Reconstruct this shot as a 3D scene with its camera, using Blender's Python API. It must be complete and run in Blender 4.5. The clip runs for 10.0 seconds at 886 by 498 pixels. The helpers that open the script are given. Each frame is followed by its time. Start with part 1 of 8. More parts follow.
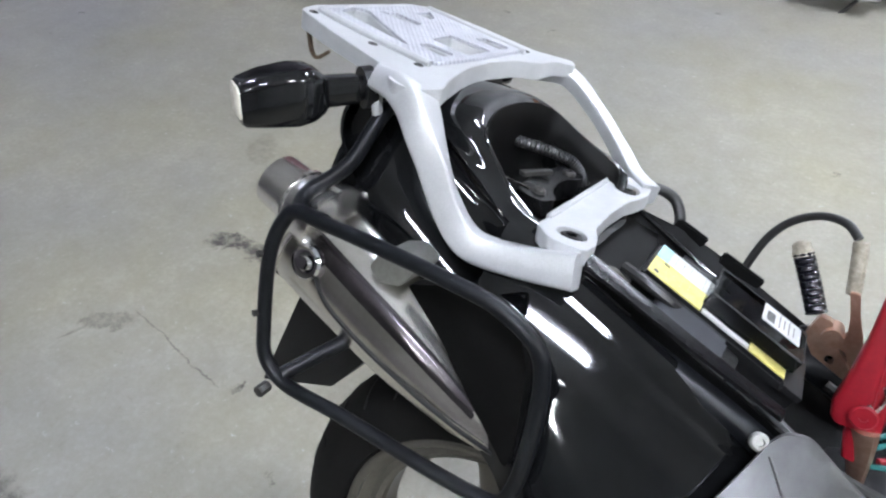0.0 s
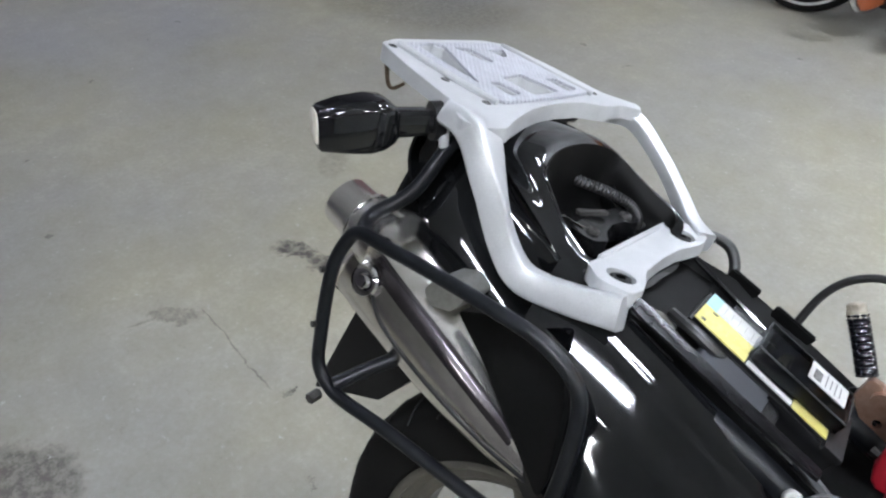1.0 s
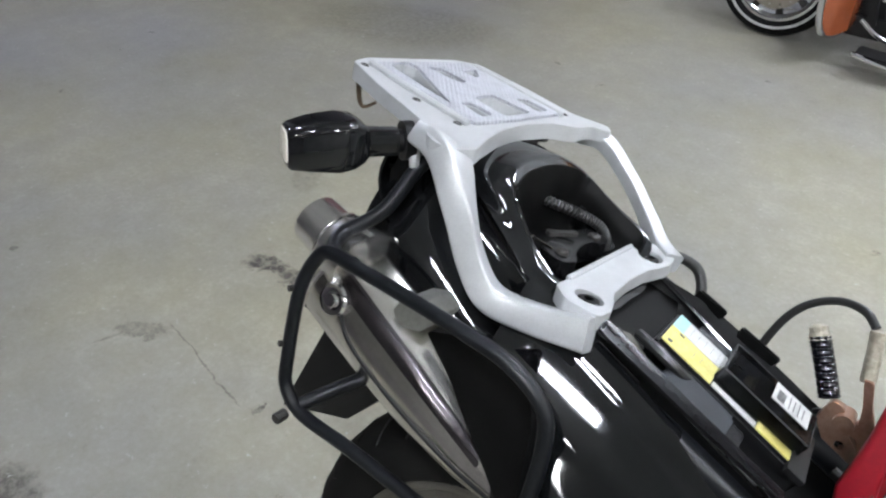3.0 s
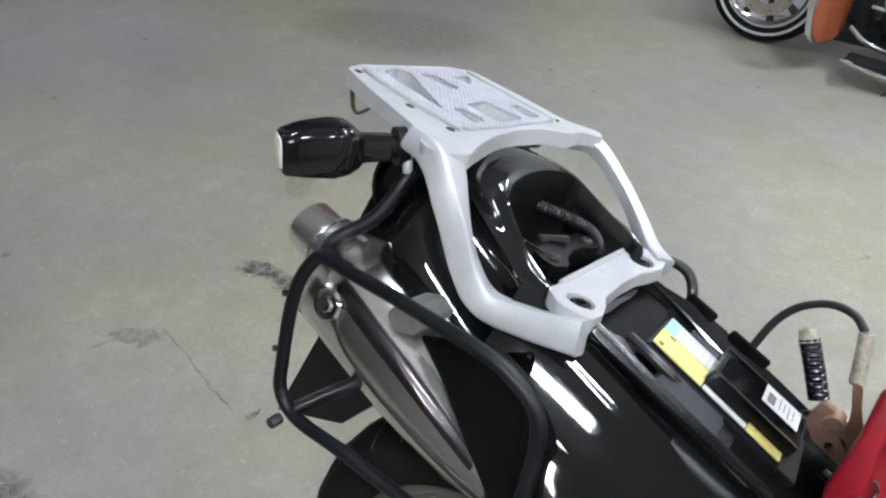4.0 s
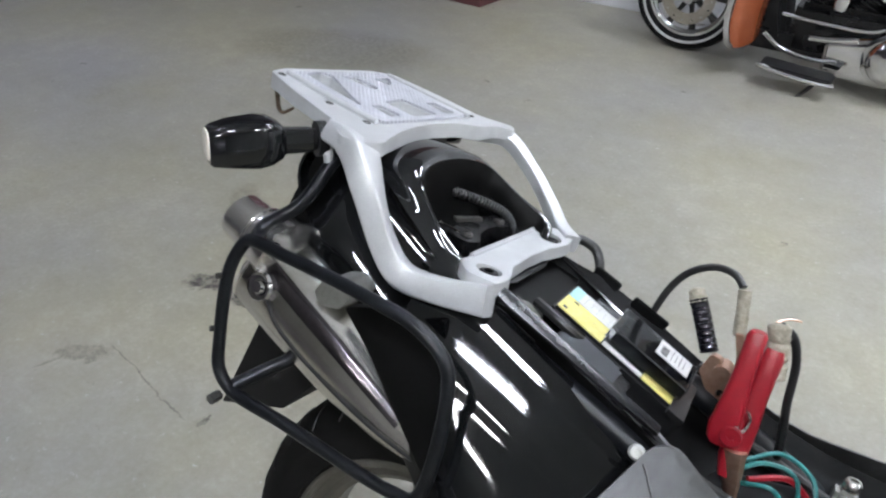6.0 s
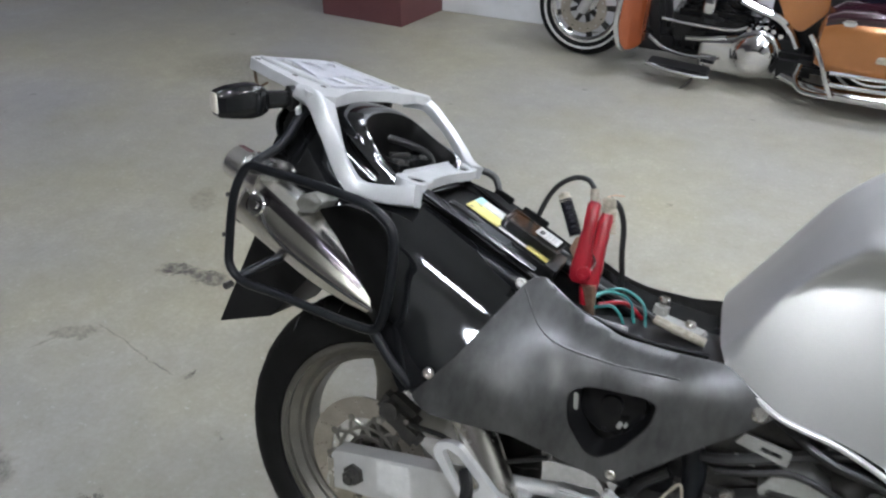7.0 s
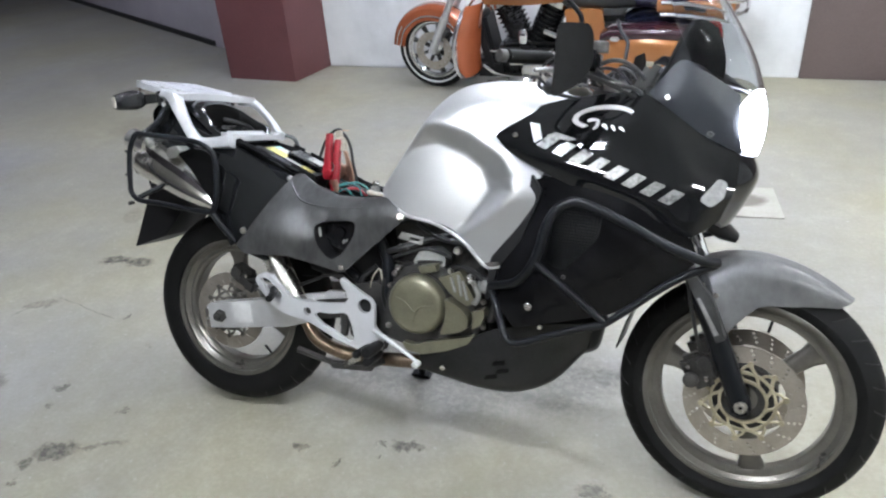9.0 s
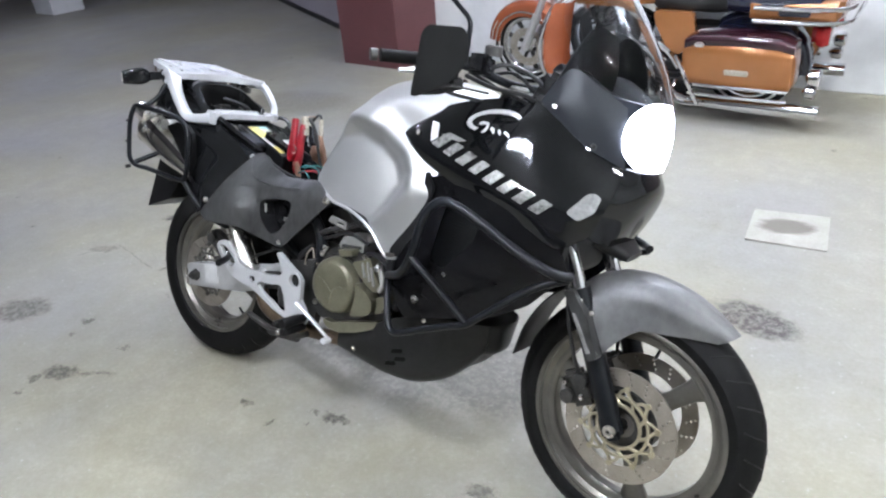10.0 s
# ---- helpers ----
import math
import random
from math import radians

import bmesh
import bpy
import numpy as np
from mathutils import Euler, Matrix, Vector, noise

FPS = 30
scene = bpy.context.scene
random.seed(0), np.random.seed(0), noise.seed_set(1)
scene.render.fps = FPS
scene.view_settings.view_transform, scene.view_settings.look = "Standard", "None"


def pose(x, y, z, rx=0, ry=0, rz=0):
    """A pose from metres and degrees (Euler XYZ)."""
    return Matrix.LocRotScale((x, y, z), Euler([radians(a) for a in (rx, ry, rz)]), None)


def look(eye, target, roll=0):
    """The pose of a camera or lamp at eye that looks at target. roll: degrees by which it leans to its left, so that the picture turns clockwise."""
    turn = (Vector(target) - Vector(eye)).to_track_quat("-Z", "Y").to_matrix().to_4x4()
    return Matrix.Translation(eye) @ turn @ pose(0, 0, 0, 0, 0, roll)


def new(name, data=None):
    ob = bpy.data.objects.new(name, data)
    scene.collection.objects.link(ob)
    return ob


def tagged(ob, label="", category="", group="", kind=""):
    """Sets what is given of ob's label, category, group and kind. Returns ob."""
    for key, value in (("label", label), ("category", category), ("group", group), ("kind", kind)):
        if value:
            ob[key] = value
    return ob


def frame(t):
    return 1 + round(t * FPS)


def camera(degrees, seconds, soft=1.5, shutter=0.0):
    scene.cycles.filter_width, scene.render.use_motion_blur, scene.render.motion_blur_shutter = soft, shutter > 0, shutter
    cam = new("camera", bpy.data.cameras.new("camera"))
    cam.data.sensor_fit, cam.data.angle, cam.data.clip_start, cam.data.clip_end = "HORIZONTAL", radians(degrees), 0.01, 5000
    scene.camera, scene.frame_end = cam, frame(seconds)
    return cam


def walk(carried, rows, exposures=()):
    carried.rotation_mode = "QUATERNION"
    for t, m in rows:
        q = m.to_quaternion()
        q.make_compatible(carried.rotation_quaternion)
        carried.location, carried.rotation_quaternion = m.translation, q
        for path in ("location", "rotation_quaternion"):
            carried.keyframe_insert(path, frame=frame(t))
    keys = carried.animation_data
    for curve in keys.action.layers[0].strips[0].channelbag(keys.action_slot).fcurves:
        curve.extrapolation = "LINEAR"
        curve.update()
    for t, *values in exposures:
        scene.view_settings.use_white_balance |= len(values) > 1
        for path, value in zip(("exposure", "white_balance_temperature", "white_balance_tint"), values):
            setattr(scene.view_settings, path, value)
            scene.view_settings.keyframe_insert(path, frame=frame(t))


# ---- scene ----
from mathutils.bvhtree import BVHTree

cam = camera(64.5, 10.0, soft=2.2, shutter=0.18)
PATH = [
    (0, (0.224, -0.434, 1.356), (-0.631, 0.804, 0.039), -1.9),
    (0.5, (0.242, -0.426, 1.376), (-0.723, 0.757, 0.083), -1.8),
    (1, (0.241, -0.447, 1.385), (-0.771, 0.721, 0.116), -1.1),
    (1.5, (0.234, -0.446, 1.385), (-0.791, 0.731, 0.134), -0.6),
    (2, (0.236, -0.444, 1.385), (-0.771, 0.753, 0.139), 0.0),
    (2.5, (0.24, -0.439, 1.388), (-0.744, 0.778, 0.143), 0.7),
    (4, (0.247, -0.444, 1.393), (-0.719, 0.807, 0.168), 1.3),
    (4.5, (0.25, -0.448, 1.397), (-0.71, 0.808, 0.172), 1.4),
    (5, (0.252, -0.45, 1.396), (-0.703, 0.814, 0.176), 1.4),
    (6.5, (0.424, -0.587, 1.424), (-0.405, 0.819, 0.269), 1.0),
    (7, (0.556, -0.84, 1.473), (-0.205, 0.631, 0.353), 0.4),
    (7.5, (0.788, -1.093, 1.511), (0.11, 0.461, 0.45), -0.9),
    (8, (0.972, -1.322, 1.552), (0.325, 0.254, 0.504), -2.0),
    (8.5, (1.137, -1.506, 1.585), (0.503, 0.095, 0.568), -2.9),
    (9, (1.429, -1.587, 1.608), (0.734, 0.012, 0.628), -4.4),
    (9.5, (1.753, -1.533, 1.616), (0.892, -0.009, 0.648), -4.6),
    (10, (2.058, -1.314, 1.589), (0.973, 0.061, 0.623), -4.9),
]
EXPOSURES = [(0.0, 0.2, 6130, 14), (1.0, 0.0, 6200, 13), (2.5, 0.0, 6320, 12), (4.5, -0.03, 6230, 12), (6.5, -0.06, 6260, 13), (8.0, -0.08, 6240, 11), (9.0, 0.33, 6150, 13), (10.0, 0.39, 6040, 15)]
walk(cam, [(t, look(eye, target, roll)) for t, eye, target, roll in PATH], EXPOSURES)

# ---- light: fluorescent tubes under the ceiling, and the lit headlight ----
world = bpy.data.worlds.new("world")
scene.world = world
world.use_nodes = True
world.node_tree.nodes["Background"].inputs[0].default_value = (0.55, 0.6, 0.7, 1)
world.node_tree.nodes["Background"].inputs[1].default_value = 0.05
TUBE_POWER = 248.0


# ---- materials ----
def material(name):
    m = bpy.data.materials.new(name)
    m.use_nodes = True
    nt = m.node_tree
    return m, nt, nt.nodes["Principled BSDF"]


def node(nt, kind, **kw):
    n = nt.nodes.new(kind)
    for k, v in kw.items():
        if k == "operation":
            n.operation = v
        elif k == "data_type":
            n.data_type = v
        elif k == "blend_type":
            n.blend_type = v
        else:
            n.inputs[k].default_value = v
    return n


def noise_node(nt, scale, detail=4.0, rough=0.55, space="Object", stretch=None):
    tc = nt.nodes.new("ShaderNodeTexCoord")
    n = node(nt, "ShaderNodeTexNoise", Scale=scale, Detail=detail, Roughness=rough)
    out = tc.outputs[space]
    if stretch:
        mp = nt.nodes.new("ShaderNodeMapping")
        mp.inputs["Scale"].default_value = stretch
        nt.links.new(out, mp.inputs["Vector"])
        out = mp.outputs["Vector"]
    nt.links.new(out, n.inputs["Vector"])
    return n


def ramp(nt, source, stops):
    r = nt.nodes.new("ShaderNodeValToRGB")
    e = r.color_ramp.elements
    while len(e) < len(stops):
        e.new(0.5)
    for i, (p, c) in enumerate(stops):
        e[i].position = p
        e[i].color = (*c, 1)
    nt.links.new(source, r.inputs["Fac"])
    return r


def surface(name, dark, light, rough, metal=0.0, scale=9.0, fine=120.0, bump=0.05, rough_var=0.08, coat=0.0, stretch=None, specular=0.5, wear=None):
    """A worn painted, plastic or metal surface: colour mottled at two scales, uneven gloss, fine relief."""
    m, nt, b = material(name)
    big = noise_node(nt, scale, 5.0, 0.6, stretch=stretch)
    small = noise_node(nt, fine, 3.0, 0.6, stretch=stretch)
    mix = node(nt, "ShaderNodeMath", operation="MULTIPLY_ADD")
    nt.links.new(small.outputs["Fac"], mix.inputs[0])
    mix.inputs[1].default_value = 0.35
    half = node(nt, "ShaderNodeMath", operation="MULTIPLY")
    half.inputs[1].default_value = 0.65
    nt.links.new(big.outputs["Fac"], half.inputs[0])
    nt.links.new(half.outputs[0], mix.inputs[2])
    stops = [(0.32, dark), (0.68, light)]
    if wear:
        stops.append((0.78, wear))
    c = ramp(nt, mix.outputs[0], stops)
    nt.links.new(c.outputs["Color"], b.inputs["Base Color"])
    r = node(nt, "ShaderNodeMapRange")
    r.inputs["To Min"].default_value = max(0.02, rough - rough_var)
    r.inputs["To Max"].default_value = rough + rough_var
    nt.links.new(big.outputs["Fac"], r.inputs["Value"])
    nt.links.new(r.outputs["Result"], b.inputs["Roughness"])
    b.inputs["Metallic"].default_value = metal
    b.inputs["Specular IOR Level"].default_value = specular
    b.inputs["Coat Weight"].default_value = coat
    b.inputs["Coat Roughness"].default_value = 0.05
    if bump:
        bp = node(nt, "ShaderNodeBump", Strength=bump, Distance=0.002)
        nt.links.new(small.outputs["Fac"], bp.inputs["Height"])
        nt.links.new(bp.outputs["Normal"], b.inputs["Normal"])
    return m


def glowing(name, colour, strength):
    m, nt, b = material(name)
    b.inputs["Base Color"].default_value = (0.8, 0.8, 0.8, 1)
    b.inputs["Emission Color"].default_value = (*colour, 1)
    b.inputs["Emission Strength"].default_value = strength
    return m


def glassy(name, colour, rough=0.02):
    m, nt, b = material(name)
    b.inputs["Base Color"].default_value = (*colour, 1)
    b.inputs["Roughness"].default_value = rough
    b.inputs["Transmission Weight"].default_value = 1.0
    b.inputs["IOR"].default_value = 1.3
    n = noise_node(nt, 14.0, 4.0)
    r = ramp(nt, n.outputs["Fac"], [(0.45, (rough * 0.4,) * 3), (0.85, (rough + 0.03,) * 3)])
    nt.links.new(r.outputs["Color"], b.inputs["Roughness"])
    return m


BLACK_GLOSS = surface("black gloss paint", (0.003, 0.0033, 0.0036), (0.007, 0.0074, 0.008), 0.055, scale=6, fine=45, bump=0.006, rough_var=0.035, specular=0.46)
BLACK_PLASTIC = surface("black plastic", (0.004, 0.004, 0.0045), (0.009, 0.009, 0.0095), 0.46, scale=12, fine=300, bump=0.12, specular=0.28)
BLACK_SATIN = surface("black satin plastic", (0.003, 0.003, 0.0035), (0.007, 0.007, 0.0075), 0.26, scale=9, fine=200, bump=0.05, specular=0.35)
BLACK_TUBE = surface("black powder coat", (0.004, 0.0045, 0.0055), (0.009, 0.010, 0.012), 0.36, scale=25, fine=400, bump=0.08, specular=0.20)
RUBBER = surface("tyre rubber", (0.003, 0.003, 0.003), (0.009, 0.0088, 0.0085), 0.7, scale=14, fine=260, bump=0.15, specular=0.13)
GREY_PLASTIC = surface("weathered grey plastic", (0.012, 0.012, 0.0122), (0.058, 0.058, 0.0565), 0.37, scale=8, fine=45, bump=0.10, stretch=(1.5, 1, 0.75), specular=0.40, wear=(0.15, 0.15, 0.146), rough_var=0.10)
FENDER_GREY = surface("weathered grey fender plastic", (0.055, 0.055, 0.056), (0.135, 0.135, 0.134), 0.36, scale=8, fine=50, bump=0.08, stretch=(1, 1, 0.7), wear=(0.27, 0.27, 0.265))
BELLY_GREY = surface("dark grey belly plastic", (0.006, 0.006, 0.006), (0.016, 0.016, 0.0155), 0.42, scale=7, fine=90, bump=0.10, specular=0.25, wear=(0.045, 0.045, 0.043))
CHEEK_GREY = surface("satin dark grey plastic", (0.012, 0.0135, 0.0165), (0.022, 0.0245, 0.029), 0.46, scale=6, fine=300, bump=0.06, specular=0.3)
SILVER = surface("silver metallic paint", (0.385, 0.386, 0.380), (0.455, 0.455, 0.447), 0.46, metal=0.70, scale=5, fine=500, bump=0.015, coat=0.08)
CAST_ALU = surface("painted cast aluminium", (0.445, 0.455, 0.465), (0.585, 0.595, 0.605), 0.36, metal=0.3, scale=16, fine=500, bump=0.10, wear=(0.5, 0.5, 0.5))
RACK_PAD = surface("knurled aluminium pad", (0.40, 0.41, 0.45), (0.56, 0.57, 0.61), 0.42, metal=0.3, scale=40, fine=500, bump=0.2)


def knurl(m, pitch, turn):
    """Crossed fine ridges pressed into a surface."""
    nt = m.node_tree
    b = nt.nodes["Principled BSDF"]
    tc = nt.nodes.new("ShaderNodeTexCoord")
    heights = []
    for sign in (-1, 1):
        mp = nt.nodes.new("ShaderNodeMapping")
        mp.inputs["Rotation"].default_value = (0, 0, radians(sign * turn))
        nt.links.new(tc.outputs["Object"], mp.inputs["Vector"])
        wv = node(nt, "ShaderNodeTexWave", Scale=0.314 / pitch, Distortion=0.3)
        nt.links.new(mp.outputs["Vector"], wv.inputs["Vector"])
        heights.append(wv.outputs["Fac"])
    low = node(nt, "ShaderNodeMath", operation="MULTIPLY")
    nt.links.new(heights[0], low.inputs[0])
    nt.links.new(heights[1], low.inputs[1])
    bp = node(nt, "ShaderNodeBump", Strength=0.9, Distance=0.0016)
    nt.links.new(low.outputs[0], bp.inputs["Height"])
    nt.links.new(bp.outputs["Normal"], b.inputs["Normal"])


knurl(RACK_PAD, 0.006, 40)
ALU = surface("brushed aluminium", (0.44, 0.44, 0.435), (0.62, 0.62, 0.61), 0.34, metal=0.5, scale=12, fine=400, bump=0.08)
BRACKET_ALU = surface("pale cast aluminium", (0.58, 0.585, 0.59), (0.68, 0.685, 0.69), 0.32, metal=0.4, scale=14, fine=300, bump=0.10)
STEEL = surface("stainless steel", (0.52, 0.50, 0.46), (0.70, 0.68, 0.64), 0.27, metal=1.0, scale=10, fine=200, bump=0.03)
CHROME = surface("chrome", (0.62, 0.62, 0.63), (0.74, 0.74, 0.75), 0.09, metal=1.0, scale=10, fine=90, bump=0.02, rough_var=0.05)
TIP_STEEL = surface("polished outlet steel", (0.86, 0.84, 0.82), (0.94, 0.92, 0.90), 0.18, metal=0.95, scale=10, fine=120, bump=0.03, rough_var=0.06)
CAN_STEEL = surface("polished silencer steel", (0.66, 0.64, 0.59), (0.82, 0.80, 0.75), 0.20, metal=1.0, scale=10, fine=160, bump=0.02, rough_var=0.06)
MAROON = surface("dark maroon metallic paint", (0.018, 0.006, 0.010), (0.034, 0.011, 0.016), 0.16, scale=4, fine=300, bump=0.01, coat=0.5)
BAND_STEEL = surface("dark band steel", (0.045, 0.040, 0.043), (0.10, 0.090, 0.094), 0.20, metal=0.9, scale=7, fine=200, bump=0.03)
BRONZE = surface("dull bronze engine paint", (0.125, 0.118, 0.078), (0.22, 0.21, 0.145), 0.34, metal=0.5, scale=11, fine=200, bump=0.12)
CASE_DARK = surface("oily dark engine metal", (0.02, 0.02, 0.02), (0.07, 0.066, 0.06), 0.45, metal=0.4, scale=18, fine=220, bump=0.2)
RIM = surface("bronze grey wheel paint", (0.115, 0.108, 0.094), (0.20, 0.19, 0.165), 0.30, metal=0.6, scale=10, fine=300, bump=0.04)
DISC = surface("brake disc steel", (0.34, 0.31, 0.26), (0.50, 0.46, 0.40), 0.32, metal=0.8, scale=20, fine=300, bump=0.05)
GOLD = surface("pale gold disc carrier", (0.36, 0.32, 0.21), (0.54, 0.49, 0.36), 0.35, metal=0.6, scale=20, fine=200, bump=0.05)
COPPER = surface("copper clamp", (0.40, 0.23, 0.155), (0.62, 0.42, 0.32), 0.3, metal=0.8, scale=30, fine=200, bump=0.1)
RUSTY = surface("heat-browned pipe", (0.07, 0.05, 0.034), (0.21, 0.155, 0.105), 0.36, metal=0.7, scale=14, fine=150, bump=0.1)
RED = surface("red clamp plastic", (0.20, 0.007, 0.014), (0.30, 0.011, 0.020), 0.32, scale=10, fine=200, bump=0.04)
CREAM = surface("dirty insulation tape", (0.17, 0.15, 0.11), (0.46, 0.42, 0.34), 0.6, scale=90, fine=300, bump=0.3)
CABLE = surface("black cable", (0.008, 0.008, 0.008), (0.02, 0.02, 0.02), 0.4, scale=30, fine=200, bump=0.05)
WELL_BLACK = surface("matt black moulding", (0.0015, 0.0015, 0.0015), (0.005, 0.005, 0.005), 0.5, scale=16, fine=200, bump=0.1, specular=0.09)
MATT_FAIRING = surface("satin black fairing plastic", (0.003, 0.003, 0.0035), (0.007, 0.007, 0.0075), 0.2, scale=9, fine=120, bump=0.02, rough_var=0.06, specular=0.13)
TAPE = surface("shiny black tape", (0.004, 0.004, 0.006), (0.012, 0.012, 0.016), 0.18, scale=40, fine=200, bump=0.3)
TEAL = surface("teal wire", (0.015, 0.11, 0.105), (0.03, 0.19, 0.18), 0.4, scale=30, fine=200, bump=0.03)
YELLOW = surface("yellow label", (0.52, 0.46, 0.11), (0.66, 0.61, 0.24), 0.5, scale=40, fine=200, bump=0.03)
PALE_BLUE = surface("pale blue label", (0.28, 0.52, 0.55), (0.40, 0.64, 0.66), 0.5, scale=40, fine=200, bump=0.03)
LAMP_WHITE = surface("white lamp enamel", (0.74, 0.74, 0.73), (0.80, 0.80, 0.79), 0.4, scale=12, fine=200, bump=0.02)
WHITE_LABEL = surface("white label", (0.46, 0.46, 0.45), (0.60, 0.60, 0.585), 0.5, scale=40, fine=200, bump=0.03)
INK = surface("printed ink", (0.02, 0.02, 0.02), (0.05, 0.05, 0.05), 0.6, scale=40, fine=200, bump=0.0)
DECAL = surface("silver white decal", (0.66, 0.66, 0.66), (0.8, 0.8, 0.8), 0.35, scale=30, fine=200, bump=0.02)
DECAL_WORN = surface("worn silver decal", (0.08, 0.08, 0.074), (0.48, 0.48, 0.455), 0.3, metal=0.3, scale=70, fine=160, bump=0.02)
CLEAR_LENS = surface("clear indicator lens", (0.17, 0.17, 0.17), (0.32, 0.32, 0.315), 0.2, scale=60, fine=200, bump=0.3)
AMBER_LENS = surface("pale amber lens", (0.62, 0.57, 0.48), (0.76, 0.72, 0.64), 0.25, scale=60, fine=200, bump=0.3)
ORANGE = surface("burnt orange metallic paint", (0.28, 0.110, 0.034), (0.38, 0.158, 0.052), 0.22, metal=0.35, scale=4, fine=400, bump=0.01, coat=0.5)
RED_ORANGE = surface("copper red metallic paint", (0.27, 0.068, 0.026), (0.36, 0.095, 0.036), 0.22, metal=0.35, scale=4, fine=400, bump=0.01, coat=0.5)
DARK_BLUE = surface("blue black metallic paint", (0.008, 0.010, 0.022), (0.016, 0.02, 0.04), 0.15, scale=4, fine=300, bump=0.01, coat=0.5)
TAIL_RED = surface("red lamp lens", (0.22, 0.01, 0.01), (0.32, 0.02, 0.02), 0.15, scale=30, fine=200, bump=0.05)
SEAT_BLACK = surface("black leather seat", (0.008, 0.008, 0.008), (0.018, 0.018, 0.018), 0.5, scale=20, fine=250, bump=0.2)
WHITEWALL = surface("white tyre stripe", (0.45, 0.45, 0.43), (0.6, 0.6, 0.58), 0.6, scale=20, fine=200, bump=0.05)
BROWN_PAINT = surface("brown red wall paint", (0.083, 0.029, 0.031), (0.120, 0.044, 0.045), 0.42, scale=1.6, fine=60, bump=0.05)
DUSK_PAINT = surface("dark brown grey wall paint", (0.085, 0.062, 0.058), (0.115, 0.085, 0.078), 0.5, scale=1.6, fine=60, bump=0.05)
GREY_WALL = surface("grey violet wall paint", (0.24, 0.22, 0.235), (0.33, 0.305, 0.32), 0.6, scale=1.2, fine=50, bump=0.08)
CEILING = surface("ceiling paint", (0.30, 0.30, 0.295), (0.40, 0.40, 0.39), 0.8, scale=1.5, fine=40, bump=0.1)
TUBE_GLOW = glowing("white fluorescent tube", (0.93, 0.985, 1.06), TUBE_POWER)
TUBE_WARM = glowing("warm white fluorescent tube", (0.96, 0.985, 0.955), TUBE_POWER)
# fill for the dim west end, added without a known fitting there
FILL_COOL = glowing("cold white fill tube", (0.80, 0.84, 1.0), TUBE_POWER * 0.70)
HEADLIGHT_GLOW = glowing("lit headlight", (0.86, 0.90, 1.0), 28.0)
SCREEN = glassy("windscreen", (0.86, 0.88, 0.90), 0.03)
CLEAR_BOX = glassy("clear plastic", (0.7, 0.72, 0.74), 0.08)
POUCH = surface("dusty grey film", (0.045, 0.043, 0.037), (0.10, 0.096, 0.083), 0.28, scale=30, fine=200, bump=0.1)
EDGE_GLINT = surface("grey edge glint", (0.035, 0.037, 0.038), (0.085, 0.088, 0.09), 0.16, scale=18, fine=200, bump=0.03)
CAST_DULL = surface("dull cast bracket", (0.22, 0.22, 0.20), (0.36, 0.36, 0.34), 0.45, metal=0.4, scale=30, fine=200, bump=0.1)


def whitewash():
    """White painted wall: uneven coats and a rough fine grain."""
    m, nt, b = material("white painted blockwork")
    tc = nt.nodes.new("ShaderNodeTexCoord")
    n1 = node(nt, "ShaderNodeTexNoise", Scale=2.2, Detail=6.0, Roughness=0.6)
    n2 = node(nt, "ShaderNodeTexNoise", Scale=38.0, Detail=4.0, Roughness=0.6)
    nt.links.new(tc.outputs["Object"], n1.inputs["Vector"])
    nt.links.new(tc.outputs["Object"], n2.inputs["Vector"])
    c = ramp(nt, n1.outputs["Fac"], [(0.3, (0.52, 0.53, 0.53)), (0.55, (0.66, 0.67, 0.67)), (0.75, (0.72, 0.73, 0.73))])
    nt.links.new(c.outputs["Color"], b.inputs["Base Color"])
    b.inputs["Roughness"].default_value = 0.75
    bp = node(nt, "ShaderNodeBump", Strength=0.25, Distance=0.004)
    nt.links.new(n2.outputs["Fac"], bp.inputs["Height"])
    nt.links.new(bp.outputs["Normal"], b.inputs["Normal"])
    return m


WHITEWASH = whitewash()

# oil and damp marks and painted shade on the floor: x, y, half-length, half-width, turn in degrees, depth
STAINS_AND_SHADE = [
    (-1.22, 0.53, 0.075, 0.032, 20, 0.95), (-1.09, 0.54, 0.08, 0.04, 10, 0.85), (-0.46, -0.54, 0.065, 0.045, 15, 0.8),
    (0.636, -0.165, 0.05, 0.024, 0, 0.85), (-0.35, -0.475, 0.10, 0.018, 30, 0.5), (1.14, 0.34, 0.14, 0.05, 5, 0.55),
    (1.63, 1.06, 0.165, 0.10, -12, 0.95), (-1.06, -0.39, 0.13, 0.10, 30, 0.7), (1.22, -0.17, 0.05, 0.03, 0, 0.7),
    (-1.26, 0.125, 0.075, 0.03, 35, 0.45), (-0.80, 0.15, 0.02, 0.014, 10, 0.8),
    # the last two are oil and painted shadow under the motorcycle
    (-2.25, 2.32, 0.55, 0.30, 18, 0.32), (-1.5, 0.95, 0.06, 0.09, 40, 0.3), (0.75, 0.25, 0.5, 0.25, 5, 0.42), (0.50, 0.20, 0.42, 0.16, 8, 0.42),
]
# hairline cracks: x, y, half length, half width, turn, depth
CRACKS = [(-1.155, 0.182, 0.075, 0.0028, -5, 0.5), (-1.02, 0.160, 0.085, 0.0032, -12, 0.6), (-0.90, 0.139, 0.060, 0.0030, -7, 0.55), (-1.30, 0.06, 0.05, 0.005, 70, 0.4)]
